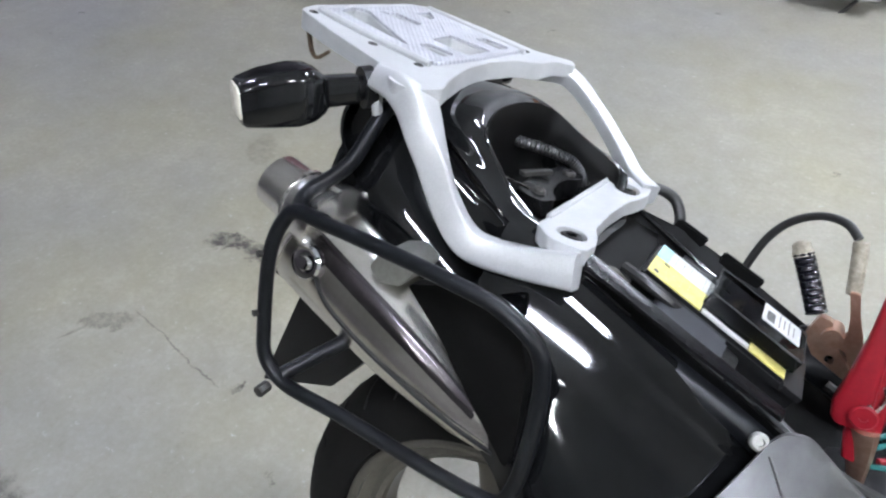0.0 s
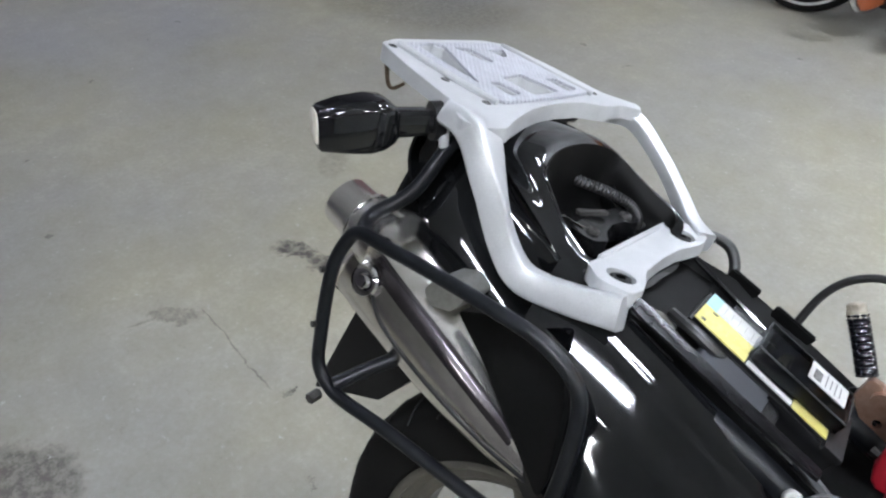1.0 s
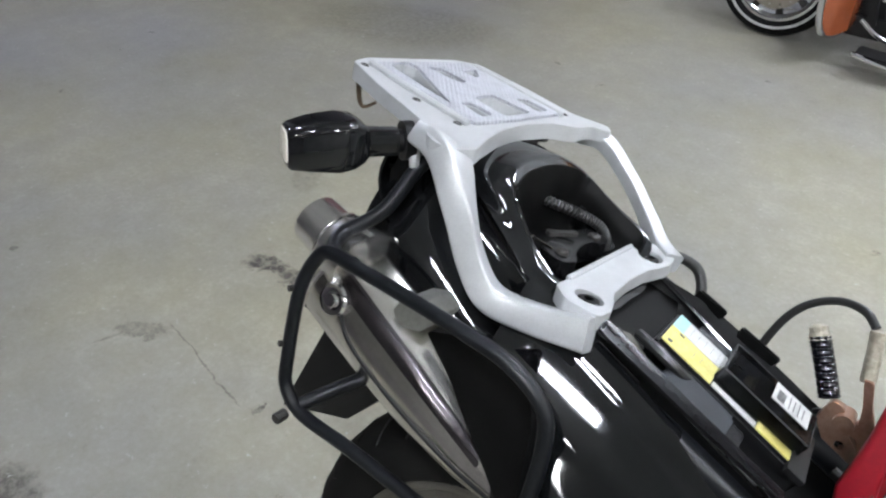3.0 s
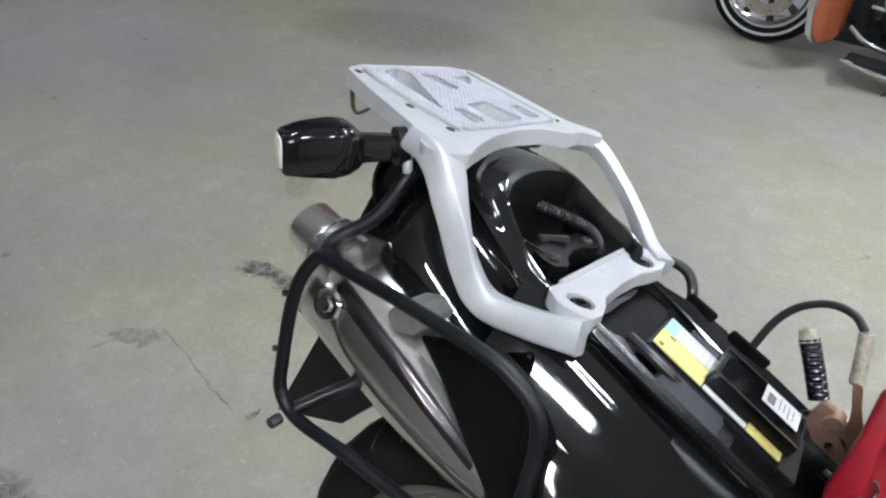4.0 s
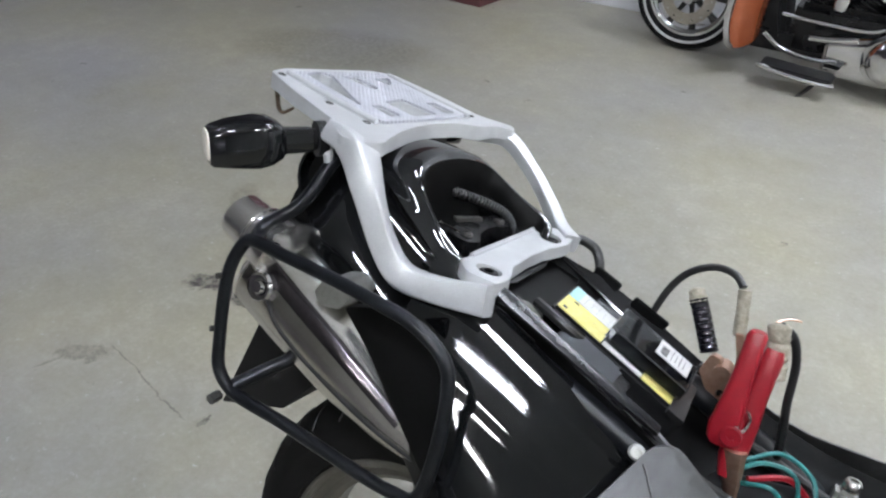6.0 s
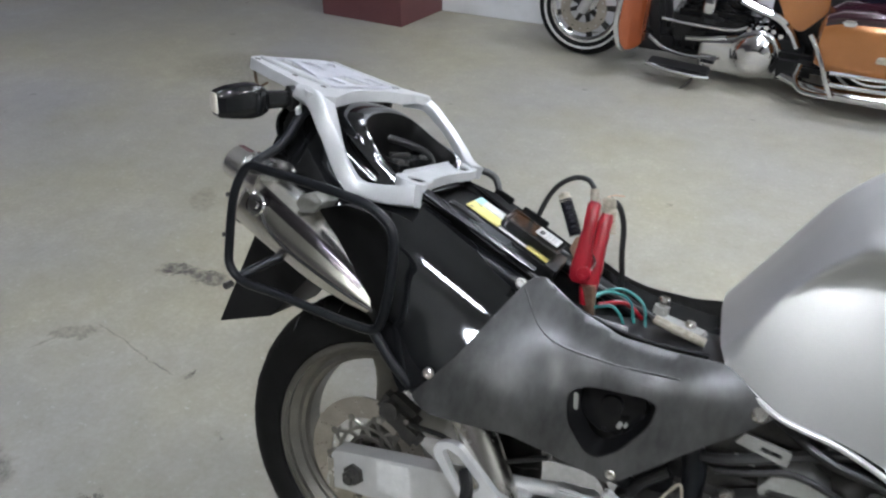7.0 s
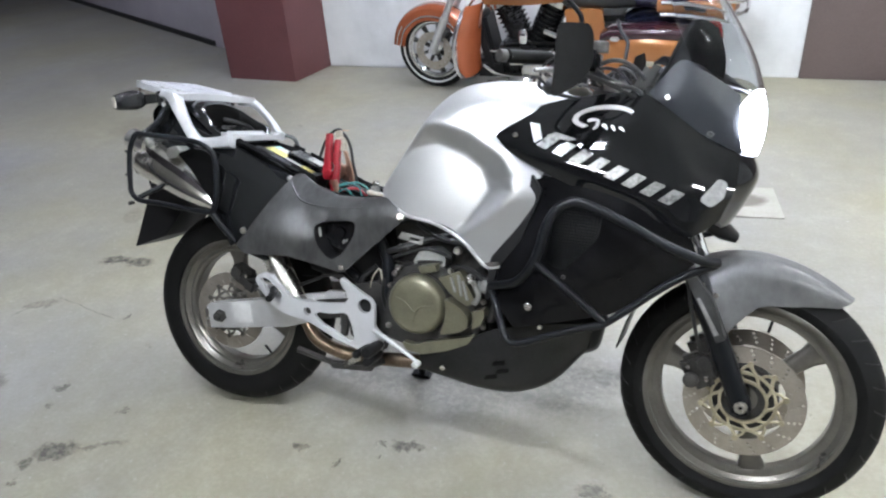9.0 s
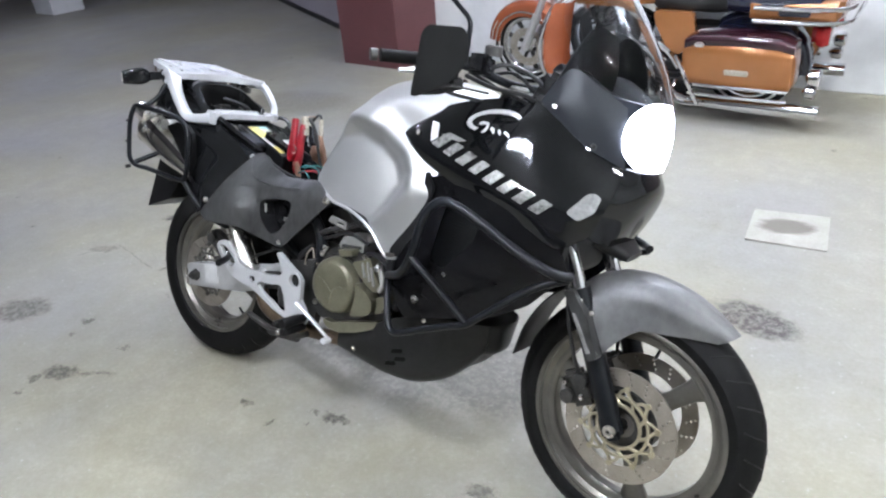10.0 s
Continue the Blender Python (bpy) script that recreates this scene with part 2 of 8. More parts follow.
# small drips: x, y, radius
SPOTS = [(0.316, -0.26, 0.022), (0.558, -0.171, 0.012), (0.557, -0.233, 0.010), (0.457, -0.294, 0.012), (-0.385, -0.307, 0.014), (-0.504, -0.614, 0.022), (-0.49, -0.68, 0.016), (-0.70, -0.28, 0.022)]


def concrete():
    """Grey trowelled concrete: clouds, grain, scratches, pale chips, the oil marks and shade painted under the bike."""
    m, nt, b = material("stained and shaded concrete")
    tc = nt.nodes.new("ShaderNodeTexCoord")
    pos = tc.outputs["Object"]

    def noisy(scale, detail, rough, vec=None):
        n = node(nt, "ShaderNodeTexNoise", Scale=scale, Detail=detail, Roughness=rough)
        nt.links.new(vec or pos, n.inputs["Vector"])
        return n

    def mathed(op, a, c):
        n = node(nt, "ShaderNodeMath", operation=op)
        for i, v in enumerate((a, c)):
            if isinstance(v, float):
                n.inputs[i].default_value = v
            else:
                nt.links.new(v, n.inputs[i])
        return n.outputs[0]

    clouds = noisy(0.9, 7.0, 0.62)
    blotch = noisy(10.0, 7.0, 0.68)
    grain = noisy(60.0, 5.0, 0.72)
    mixed = mathed("ADD", mathed("MULTIPLY", clouds.outputs["Fac"], 0.41), mathed("MULTIPLY", blotch.outputs["Fac"], 0.33))
    mixed = mathed("ADD", mixed, mathed("MULTIPLY", grain.outputs["Fac"], 0.285))
    base = ramp(nt, mixed, [(0.33, (0.185, 0.177, 0.149)), (0.44, (0.252, 0.243, 0.207)), (0.54, (0.290, 0.280, 0.243)), (0.66, (0.36, 0.348, 0.307))])
    # warp for the marks' edges
    warp = noisy(11.0, 7.0, 0.78)
    sub = node(nt, "ShaderNodeVectorMath", operation="SUBTRACT")
    nt.links.new(warp.outputs["Color"], sub.inputs[0])
    sub.inputs[1].default_value = (0.5, 0.5, 0.5)
    sc = node(nt, "ShaderNodeVectorMath", operation="SCALE")
    nt.links.new(sub.outputs[0], sc.inputs[0])
    sc.inputs["Scale"].default_value = 0.16
    ad = node(nt, "ShaderNodeVectorMath", operation="ADD")
    nt.links.new(pos, ad.inputs[0])
    nt.links.new(sc.outputs[0], ad.inputs[1])
    fine_sc = node(nt, "ShaderNodeVectorMath", operation="SCALE")
    nt.links.new(sub.outputs[0], fine_sc.inputs[0])
    fine_sc.inputs["Scale"].default_value = 0.035
    fine_ad = node(nt, "ShaderNodeVectorMath", operation="ADD")
    nt.links.new(pos, fine_ad.inputs[0])
    nt.links.new(fine_sc.outputs[0], fine_ad.inputs[1])
    total = None
    for x, y, hx, hy, turn, depth in STAINS_AND_SHADE + [(sx, sy, sr * 1.2, sr * 0.8, 20, 0.75) for sx, sy, sr in SPOTS] + CRACKS:
        mp = nt.nodes.new("ShaderNodeMapping")
        mp.vector_type = "TEXTURE"
        mp.inputs["Location"].default_value = (x, y, 0)
        mp.inputs["Rotation"].default_value = (0, 0, radians(turn))
        mp.inputs["Scale"].default_value = (hx, hy, 1)
        nt.links.new((fine_ad if hy < 0.006 else ad).outputs[0], mp.inputs["Vector"])
        ln = node(nt, "ShaderNodeVectorMath", operation="LENGTH")
        nt.links.new(mp.outputs[0], ln.inputs[0])
        mr = node(nt, "ShaderNodeMapRange")
        mr.inputs["From Min"].default_value, mr.inputs["From Max"].default_value = 1.15, 0.75
        mr.inputs["To Max"].default_value = depth
        nt.links.new(ln.outputs["Value"], mr.inputs["Value"])
        total = mr.outputs["Result"] if total is None else mathed("MAXIMUM", total, mr.outputs["Result"])
    patchy = noisy(38.0, 5.0, 0.72)
    pr = node(nt, "ShaderNodeMapRange")
    pr.inputs["From Min"].default_value, pr.inputs["From Max"].default_value = 0.40, 0.57
    nt.links.new(patchy.outputs["Fac"], pr.inputs["Value"])
    total = mathed("MULTIPLY", total, mathed("ADD", mathed("MULTIPLY", pr.outputs["Result"], 0.62), 0.38))
    # scattered small spots and pale chips
    vor = node(nt, "ShaderNodeTexVoronoi", Scale=3.2)
    nt.links.new(ad.outputs[0], vor.inputs["Vector"])
    sp = node(nt, "ShaderNodeMapRange")
    sp.inputs["From Min"].default_value, sp.inputs["From Max"].default_value, sp.inputs["To Max"].default_value = 0.055, 0.03, 0.5
    nt.links.new(vor.outputs["Distance"], sp.inputs["Value"])
    total = mathed("MAXIMUM", total, sp.outputs["Result"])
    pits = node(nt, "ShaderNodeTexVoronoi", Scale=17.0)
    nt.links.new(ad.outputs[0], pits.inputs["Vector"])
    few = noisy(2.3, 3.0, 0.6)
    lim = mathed("MULTIPLY", few.outputs["Fac"], 0.20)
    pit = node(nt, "ShaderNodeMapRange")
    pit.inputs["From Min"].default_value, pit.inputs["From Max"].default_value, pit.inputs["To Max"].default_value = -0.02, 0.02, 0.20
    nt.links.new(mathed("SUBTRACT", mathed("SUBTRACT", lim, 0.035), pits.outputs["Distance"]), pit.inputs["Value"])
    total = mathed("MAXIMUM", total, pit.outputs["Result"])
    drift = noisy(0.8, 4.0, 0.55)
    tint = ramp(nt, drift.outputs["Fac"], [(0.36, (0.97, 0.975, 1.05)), (0.64, (1.03, 1.0, 0.86))])
    toned = node(nt, "ShaderNodeMix", data_type="RGBA", blend_type="MULTIPLY")
    toned.inputs["Factor"].default_value = 1.0
    nt.links.new(base.outputs["Color"], toned.inputs[6])
    nt.links.new(tint.outputs["Color"], toned.inputs[7])
    m1 = node(nt, "ShaderNodeMix", data_type="RGBA")
    nt.links.new(total, m1.inputs["Factor"])
    nt.links.new(toned.outputs[2], m1.inputs[6])
    m1.inputs[7].default_value = (0.038, 0.030, 0.027, 1)
    chips = noisy(30.0, 3.0, 0.8)
    cr = node(nt, "ShaderNodeMapRange")
    cr.inputs["From Min"].default_value, cr.inputs["From Max"].default_value, cr.inputs["To Max"].default_value = 0.65, 0.75, 0.6
    nt.links.new(chips.outputs["Fac"], cr.inputs["Value"])
    m2 = node(nt, "ShaderNodeMix", data_type="RGBA")
    nt.links.new(cr.outputs["Result"], m2.inputs["Factor"])
    nt.links.new(m1.outputs[2], m2.inputs[6])
    m2.inputs[7].default_value = (0.46, 0.46, 0.44, 1)
    nt.links.new(m2.outputs[2], b.inputs["Base Color"])
    rr = node(nt, "ShaderNodeMapRange")
    rr.inputs["To Min"].default_value, rr.inputs["To Max"].default_value = 0.42, 0.72
    nt.links.new(blotch.outputs["Fac"], rr.inputs["Value"])
    nt.links.new(rr.outputs["Result"], b.inputs["Roughness"])
    b.inputs["Specular IOR Level"].default_value = 0.35
    bp = node(nt, "ShaderNodeBump", Strength=0.13, Distance=0.003)
    nt.links.new(mathed("ADD", grain.outputs["Fac"], blotch.outputs["Fac"]), bp.inputs["Height"])
    nt.links.new(bp.outputs["Normal"], b.inputs["Normal"])
    return m


CONCRETE = concrete()


def board_paint():
    """Dirty white board: mottled, with one soft oily smear rubbed into its middle."""
    m = surface("smeared white board", (0.29, 0.275, 0.24), (0.42, 0.405, 0.36), 0.6, scale=7, fine=90, bump=0.1)
    nt = m.node_tree
    b = nt.nodes["Principled BSDF"]
    plain = b.inputs["Base Color"].links[0].from_socket
    tc = nt.nodes.new("ShaderNodeTexCoord")
    mp = nt.nodes.new("ShaderNodeMapping")
    mp.vector_type = "TEXTURE"
    mp.inputs["Location"].default_value = (-0.005, 0.012, 0)
    mp.inputs["Scale"].default_value = (0.125, 0.075, 1)
    nt.links.new(tc.outputs["Object"], mp.inputs["Vector"])
    ln = node(nt, "ShaderNodeVectorMath", operation="LENGTH")
    nt.links.new(mp.outputs[0], ln.inputs[0])
    rub = noise_node(nt, 26.0, 5.0, 0.65, stretch=(0.35, 1, 1))
    add_up = node(nt, "ShaderNodeMath", operation="ADD")
    nt.links.new(ln.outputs["Value"], add_up.inputs[0])
    nt.links.new(rub.outputs["Fac"], add_up.inputs[1])
    mr = node(nt, "ShaderNodeMapRange")
    mr.inputs["From Min"].default_value, mr.inputs["From Max"].default_value, mr.inputs["To Max"].default_value = 1.62, 1.28, 0.8
    nt.links.new(add_up.outputs[0], mr.inputs["Value"])
    mx = node(nt, "ShaderNodeMix", data_type="RGBA")
    nt.links.new(mr.outputs["Result"], mx.inputs["Factor"])
    nt.links.new(plain, mx.inputs[6])
    mx.inputs[7].default_value = (0.105, 0.094, 0.072, 1)
    nt.links.new(mx.outputs[2], b.inputs["Base Color"])
    return m


BOARD = board_paint()
# x, y, turn, tone of the tubes
# unseen fittings: some placed by highlight streaks, others added to brighten the hall
LIGHTS = [(0.7, -1.05, 0, "white"), (3.3, -1.05, 0, "warm"), (0.5, -2.8, 0, "warm"), (0.5, 1.6, 0, "white"), (0.9, 3.15, 0, "white"), (2.9, 1.6, 0, "warm"), (5.5, 0.0, 90, "warm"), (-3.4, 1.3, 0, "cold"), (-7.0, 2.4, 0, "cold")]
FRONT_TURN = -5.0



# ---- building helpers ----
def spline(points, n, closed=False):
    """n points on a smooth curve through the given ones."""
    p = np.asarray(points, float)
    if closed:
        p = np.vstack([p[-1], p, p[0], p[1]])
    else:
        p = np.vstack([2 * p[0] - p[1], p, 2 * p[-1] - p[-2]])
    d = np.maximum(np.linalg.norm(np.diff(p, axis=0), axis=1), 1e-9) ** 0.5
    k = np.concatenate([[0], np.cumsum(d)])
    out = []
    for u in np.linspace(k[1], k[-2], n + (1 if closed else 0))[: n]:
        i = min(max(int(np.searchsorted(k, u, "right")) - 1, 1), len(p) - 3)
        t0, t1, t2, t3 = k[i - 1 : i + 3]
        a1 = (t1 - u) / (t1 - t0) * p[i - 1] + (u - t0) / (t1 - t0) * p[i]
        a2 = (t2 - u) / (t2 - t1) * p[i] + (u - t1) / (t2 - t1) * p[i + 1]
        a3 = (t3 - u) / (t3 - t2) * p[i + 1] + (u - t2) / (t3 - t2) * p[i + 2]
        b1 = (t2 - u) / (t2 - t0) * a1 + (u - t0) / (t2 - t0) * a2
        b2 = (t3 - u) / (t3 - t1) * a2 + (u - t1) / (t3 - t1) * a3
        out.append((t2 - u) / (t2 - t1) * b1 + (u - t1) / (t2 - t1) * b2)
    return np.array(out)


def add(bm, verts, faces):
    vs = [bm.verts.new(v) for v in verts]
    for f in faces:
        try:
            bm.faces.new([vs[i] for i in f])
        except ValueError:
            pass
    return vs


def merge(bm, other):
    me = bpy.data.meshes.new("tmp")
    other.to_mesh(me)
    other.free()
    bm.from_mesh(me)
    bpy.data.meshes.remove(me)
    return bm


def tube(bm, points, r, seg=10, n=None, closed=False, flat=1.0, caps=True):
    """A bent tube of radius r (or a list of radii) through the points."""
    p = spline(points, n or max(2, len(points) * 5), closed) if len(points) > 2 else np.asarray(points, float)
    m = len(p)
    rad = np.interp(np.linspace(0, 1, m), np.linspace(0, 1, len(r)), r) if isinstance(r, (list, tuple)) else [r] * m
    rad = [float(q) for q in rad]
    t = np.gradient(p, axis=0)
    if closed:
        t = np.roll(p, -1, 0) - np.roll(p, 1, 0)
    ref = Vector((0.13, 0.31, 0.94))
    verts = []
    for i in range(m):
        d = Vector(t[i]).normalized()
        u = (ref - d * ref.dot(d)).normalized()
        ref = u
        v = d.cross(u)
        for k in range(seg):
            a = 2 * math.pi * k / seg
            verts.append(Vector(p[i]) + rad[i] * (math.cos(a) * u + math.sin(a) * v * flat))
    faces = []
    for i in range(m if closed else m - 1):
        j = (i + 1) % m
        for k in range(seg):
            l = (k + 1) % seg
            faces.append((i * seg + k, i * seg + l, j * seg + l, j * seg + k))
    if not closed and caps:
        faces.append(tuple(range(seg))[::-1])
        faces.append(tuple((m - 1) * seg + k for k in range(seg)))
    add(bm, verts, faces)
    return bm


def ribbon(points, sizes, n=44, seg=20, power=4.0, up=(0, 0, 1)):
    """A cast bar of squarish section along a curve; sizes: (half-width, half-height) along it."""
    p = spline(points, n)
    t = np.gradient(p, axis=0)
    at = np.linspace(0, 1, len(sizes))
    secs = []
    for i in range(n):
        k = i / (n - 1)
        d = Vector(t[i]).normalized()
        u = d.cross(Vector(up)).normalized()
        v = u.cross(d)
        secs.append(ring(p[i], u, v, float(np.interp(k, at, [q[0] for q in sizes])), float(np.interp(k, at, [q[1] for q in sizes])), seg, power))
    return loft(secs)


def bar(bm, a, b, r, seg=16, r2=None):
    return tube(bm, [a, b], [r, r if r2 is None else r2], seg)


def surf(stringers, nu=24, nv=14, thick=0.004, mirror=False, closed=False, cap=False):
    """A smooth skin through stringers (curves that run side by side), with thickness."""
    bm = bmesh.new()
    rows = np.array([spline(s, nu, closed) for s in stringers])
    grid = np.array([spline(rows[:, i], nv) if len(rows) > 2 else np.linspace(rows[0, i], rows[-1, i], nv) for i in range(nu)])
    vs = [[bm.verts.new(c) for c in col] for col in grid]
    for i in range(nu if closed else nu - 1):
        for j in range(nv - 1):
            k = (i + 1) % nu
            bm.faces.new((vs[i][j], vs[k][j], vs[k][j + 1], vs[i][j + 1]))
    if cap:
        bm.faces.new([vs[i][nv - 1] for i in range(nu)])
        bm.faces.new([vs[i][0] for i in range(nu)][::-1])
    if mirror:
        dup = bmesh.ops.duplicate(bm, geom=bm.faces[:])["geom"]
        moved = [g for g in dup if isinstance(g, bmesh.types.BMVert)]
        for v in moved:
            v.co.y = -v.co.y
        bmesh.ops.remove_doubles(bm, verts=bm.verts[:], dist=0.0006)
    bmesh.ops.recalc_face_normals(bm, faces=bm.faces[:])
    if thick:
        bmesh.ops.solidify(bm, geom=bm.faces[:], thickness=thick)
        bmesh.ops.recalc_face_normals(bm, faces=bm.faces[:])
    return bm


def loft(sections, caps=True):
    """A closed body through rings of equal count."""
    bm = bmesh.new()
    s = [[bm.verts.new(p) for p in ring] for ring in sections]
    n = len(s[0])
    for a, b in zip(s, s[1:]):
        for k in range(n):
            bm.faces.new((a[k], a[(k + 1) % n], b[(k + 1) % n], b[k]))
    if caps:
        bm.faces.new(s[0][::-1])
        bm.faces.new(s[-1])
    bmesh.ops.recalc_face_normals(bm, faces=bm.faces[:])
    return bm


def ring(centre, u, v, ru, rv, n=20, power=2.0):
    """A superellipse ring."""
    out = []
    for k in range(n):
        a = 2 * math.pi * k / n
        c, s = math.cos(a), math.sin(a)
        out.append(Vector(centre) + Vector(u) * ru * math.copysign(abs(c) ** (2 / power), c) + Vector(v) * rv * math.copysign(abs(s) ** (2 / power), s))
    return out


def pod(a, b, sizes, up=(0, 0, 1), n=20, power=2.6):
    """A body along the line from a to b; sizes: (place 0..1, half-width, half-height, lift)."""
    a, b = Vector(a), Vector(b)
    d = (b - a).normalized()
    v = (Vector(up) - d * Vector(up).dot(d)).normalized()
    u = d.cross(v)
    return loft([ring(a.lerp(b, s[0]) + v * (s[3] if len(s) > 3 else 0), u, v, s[1], s[2], n, power) for s in sizes])


def rounded(points, r=0.01, n=4):
    """The outline with its corners rounded."""
    out = []
    m = len(points)
    for i in range(m):
        p, a, b = (Vector(points[k % m]) for k in (i, i - 1, i + 1))
        da, db = a - p, b - p
        k = min(r, da.length * 0.45, db.length * 0.45)
        s, e = p + da.normalized() * k, p + db.normalized() * k
        for j in range(n + 1):
            w = j / n
            out.append((1 - w) ** 2 * s + 2 * w * (1 - w) * p + w * w * e)
    return [tuple(q) for q in out]


def sheet(outline, holes=(), place=lambda u, v, w: (u, w, v), w0=0.0, w1=0.01, step=None, bevel=0.0):
    """A plate cut to the outline, with holes through it; place(u, v, w) bends it into the world."""
    bm = bmesh.new()
    for l in (outline, *holes):
        vs = [bm.verts.new((p[0], p[1], 0)) for p in l]
        for i in range(len(vs)):
            bm.edges.new((vs[i - 1], vs[i]))
    bmesh.ops.triangle_fill(bm, use_beauty=True, use_dissolve=False, edges=bm.edges[:], normal=(0, 0, 1))
    if step:
        for ax in (0, 1):
            lo, hi = min(p[ax] for p in outline), max(p[ax] for p in outline)
            for k in range(1, int((hi - lo) / step) + 1):
                co, no = [0, 0, 0], [0, 0, 0]
                co[ax], no[ax] = lo + k * step, 1
                bmesh.ops.bisect_plane(bm, geom=bm.verts[:] + bm.edges[:] + bm.faces[:], plane_co=co, plane_no=no)
        bmesh.ops.remove_doubles(bm, verts=bm.verts[:], dist=0.0004)
    bmesh.ops.recalc_face_normals(bm, faces=bm.faces[:])
    if bm.faces and sum(f.normal.z for f in bm.faces) < 0:
        bmesh.ops.reverse_faces(bm, faces=bm.faces[:])
    if w1 != w0:
        top = bmesh.ops.extrude_face_region(bm, geom=bm.faces[:])
        moved = {g for g in top["geom"] if isinstance(g, bmesh.types.BMVert)}
        for v in bm.verts:
            v.co.z = w1 if v in moved else w0
        bmesh.ops.recalc_face_normals(bm, faces=bm.faces[:])
        if bevel:
            edges = [e for e in bm.edges if len(e.link_faces) == 2 and e.calc_face_angle(0) > 1.2 and abs(e.verts[0].co.z - e.verts[1].co.z) < 1e-6]
            bmesh.ops.bevel(bm, geom=edges, offset=bevel, segments=2, affect="EDGES", clamp_overlap=True)
    else:
        for v in bm.verts:
            v.co.z = w0
    for v in bm.verts:
        v.co = place(*v.co)
    bmesh.ops.recalc_face_normals(bm, faces=bm.faces[:])
    return bm


def blend(points):
    """A smooth height over the plane through scattered (u, v, height)."""
    P = np.array([p[:2] for p in points])
    h = np.array([p[2] for p in points])

    def kernel(d):
        return d * d * np.log(d + 1e-9)

    D = np.linalg.norm(P[:, None] - P[None], axis=2)
    n = len(P)
    A = np.zeros((n + 3, n + 3))
    A[:n, :n] = kernel(D) + np.eye(n) * 1e-5
    A[:n, n:] = np.c_[np.ones(n), P]
    A[n:, :n] = A[:n, n:].T
    w = np.linalg.solve(A, np.r_[h, 0, 0, 0])

    def height(u, v):
        d = np.linalg.norm(P - (u, v), axis=1)
        return float(kernel(d) @ w[:n] + w[n] + w[n + 1] * u + w[n + 2] * v)

    return height


def box(bm, centre, size, bevel=0.003, turn=(0, 0, 0)):
    b = bmesh.new()
    bmesh.ops.create_cube(b, size=1.0)
    for v in b.verts:
        v.co = Vector((v.co.x * size[0], v.co.y * size[1], v.co.z * size[2]))
    if bevel:
        bmesh.ops.bevel(b, geom=b.edges[:], offset=min(bevel, min(size) * 0.45), segments=2, affect="EDGES")
    b.transform(pose(*centre, *turn))
    return merge(bm, b)


def lathe(bm, origin, axis, profile, seg=32, closed=False):
    """A turned body; profile: (place along the axis, radius)."""
    axis = Vector(axis).normalized()
    u = axis.orthogonal().normalized()
    v = axis.cross(u)
    verts, n = [], len(profile)
    for k in range(seg):
        a = 2 * math.pi * k / seg
        w = math.cos(a) * u + math.sin(a) * v
        verts += [Vector(origin) + axis * t + w * r for t, r in profile]
    faces = []
    for k in range(seg):
        l = (k + 1) % seg
        for i in range(n if closed else n - 1):
            j = (i + 1) % n
            faces.append((k * n + i, k * n + j, l * n + j, l * n + i))
    b = bmesh.new()
    add(b, verts, faces)
    bmesh.ops.remove_doubles(b, verts=b.verts[:], dist=1e-5)
    if not closed:
        bmesh.ops.holes_fill(b, edges=b.edges[:], sides=seg + 2)
    bmesh.ops.recalc_face_normals(b, faces=b.faces[:])
    return merge(bm, b)


def circle(c, r, n=16, start=0.0):
    return [(c[0] + r * math.cos(start + 2 * math.pi * k / n), c[1] + r * math.sin(start + 2 * math.pi * k / n)) for k in range(n)]


def part(name, bm, mat, parent=None, label="", angle=38):
    """Links a bmesh as one mesh object under a thing or a part."""
    me = bpy.data.meshes.new(name)
    bm.to_mesh(me)
    bm.free()
    me.materials.append(mat)
    me.shade_smooth()
    me.set_sharp_from_angle(angle=radians(angle))
    ob = new(name, me)
    if parent:
        ob.parent = parent
        ob.matrix_parent_inverse = Matrix.Identity(4)
        if ob.parent.type == "MESH":
            ob.matrix_local = Matrix.Identity(4)
    if label:
        tagged(ob, label)
    return ob


def thing(name, label, category, m=Matrix.Identity(4), group=""):
    e = new(name)
    e.empty_display_size = 0.2
    e.matrix_world = m
    return tagged(e, label, category, group)


def fresh():
    return bmesh.new()


def flip(points):
    """The same points on the other side of the machine."""
    return [(p[0], -p[1], p[2]) for p in points]


def screw(parent, at, axis, r=0.008, mat=None, h=0.004, name="screw"):
    b = fresh()
    a = Vector(axis).normalized()
    lathe(b, at, a, [(-0.004, r), (h * 0.5, r), (h, r * 0.75), (h, r * 0.45), (h * 0.3, r * 0.42), (h * 0.3, 0.0001)], 16)
    return part(name, b, mat or STEEL, parent)



# ---- the hall: floor, walls, column, ceiling and its lamps ----
def wall(name, a, b, height, thick, mat, z0=0.0, label=""):
    """An upright wall whose visible face runs from a to b; it is thick behind that face (to the left of a to b)."""
    a, b = Vector((*a, 0)), Vector((*b, 0))
    d = (b - a).normalized()
    n = Vector((-d.y, d.x, 0))
    bm = fresh()
    box(bm, ((b - a).length / 2, thick / 2, z0 + height / 2), ((b - a).length, thick, height), 0.006)
    ang = math.degrees(math.atan2(d.y, d.x))
    bm.transform(pose(a.x, a.y, 0, 0, 0, ang))
    return tagged(part(name, bm, mat), label, "wall", kind="structure")


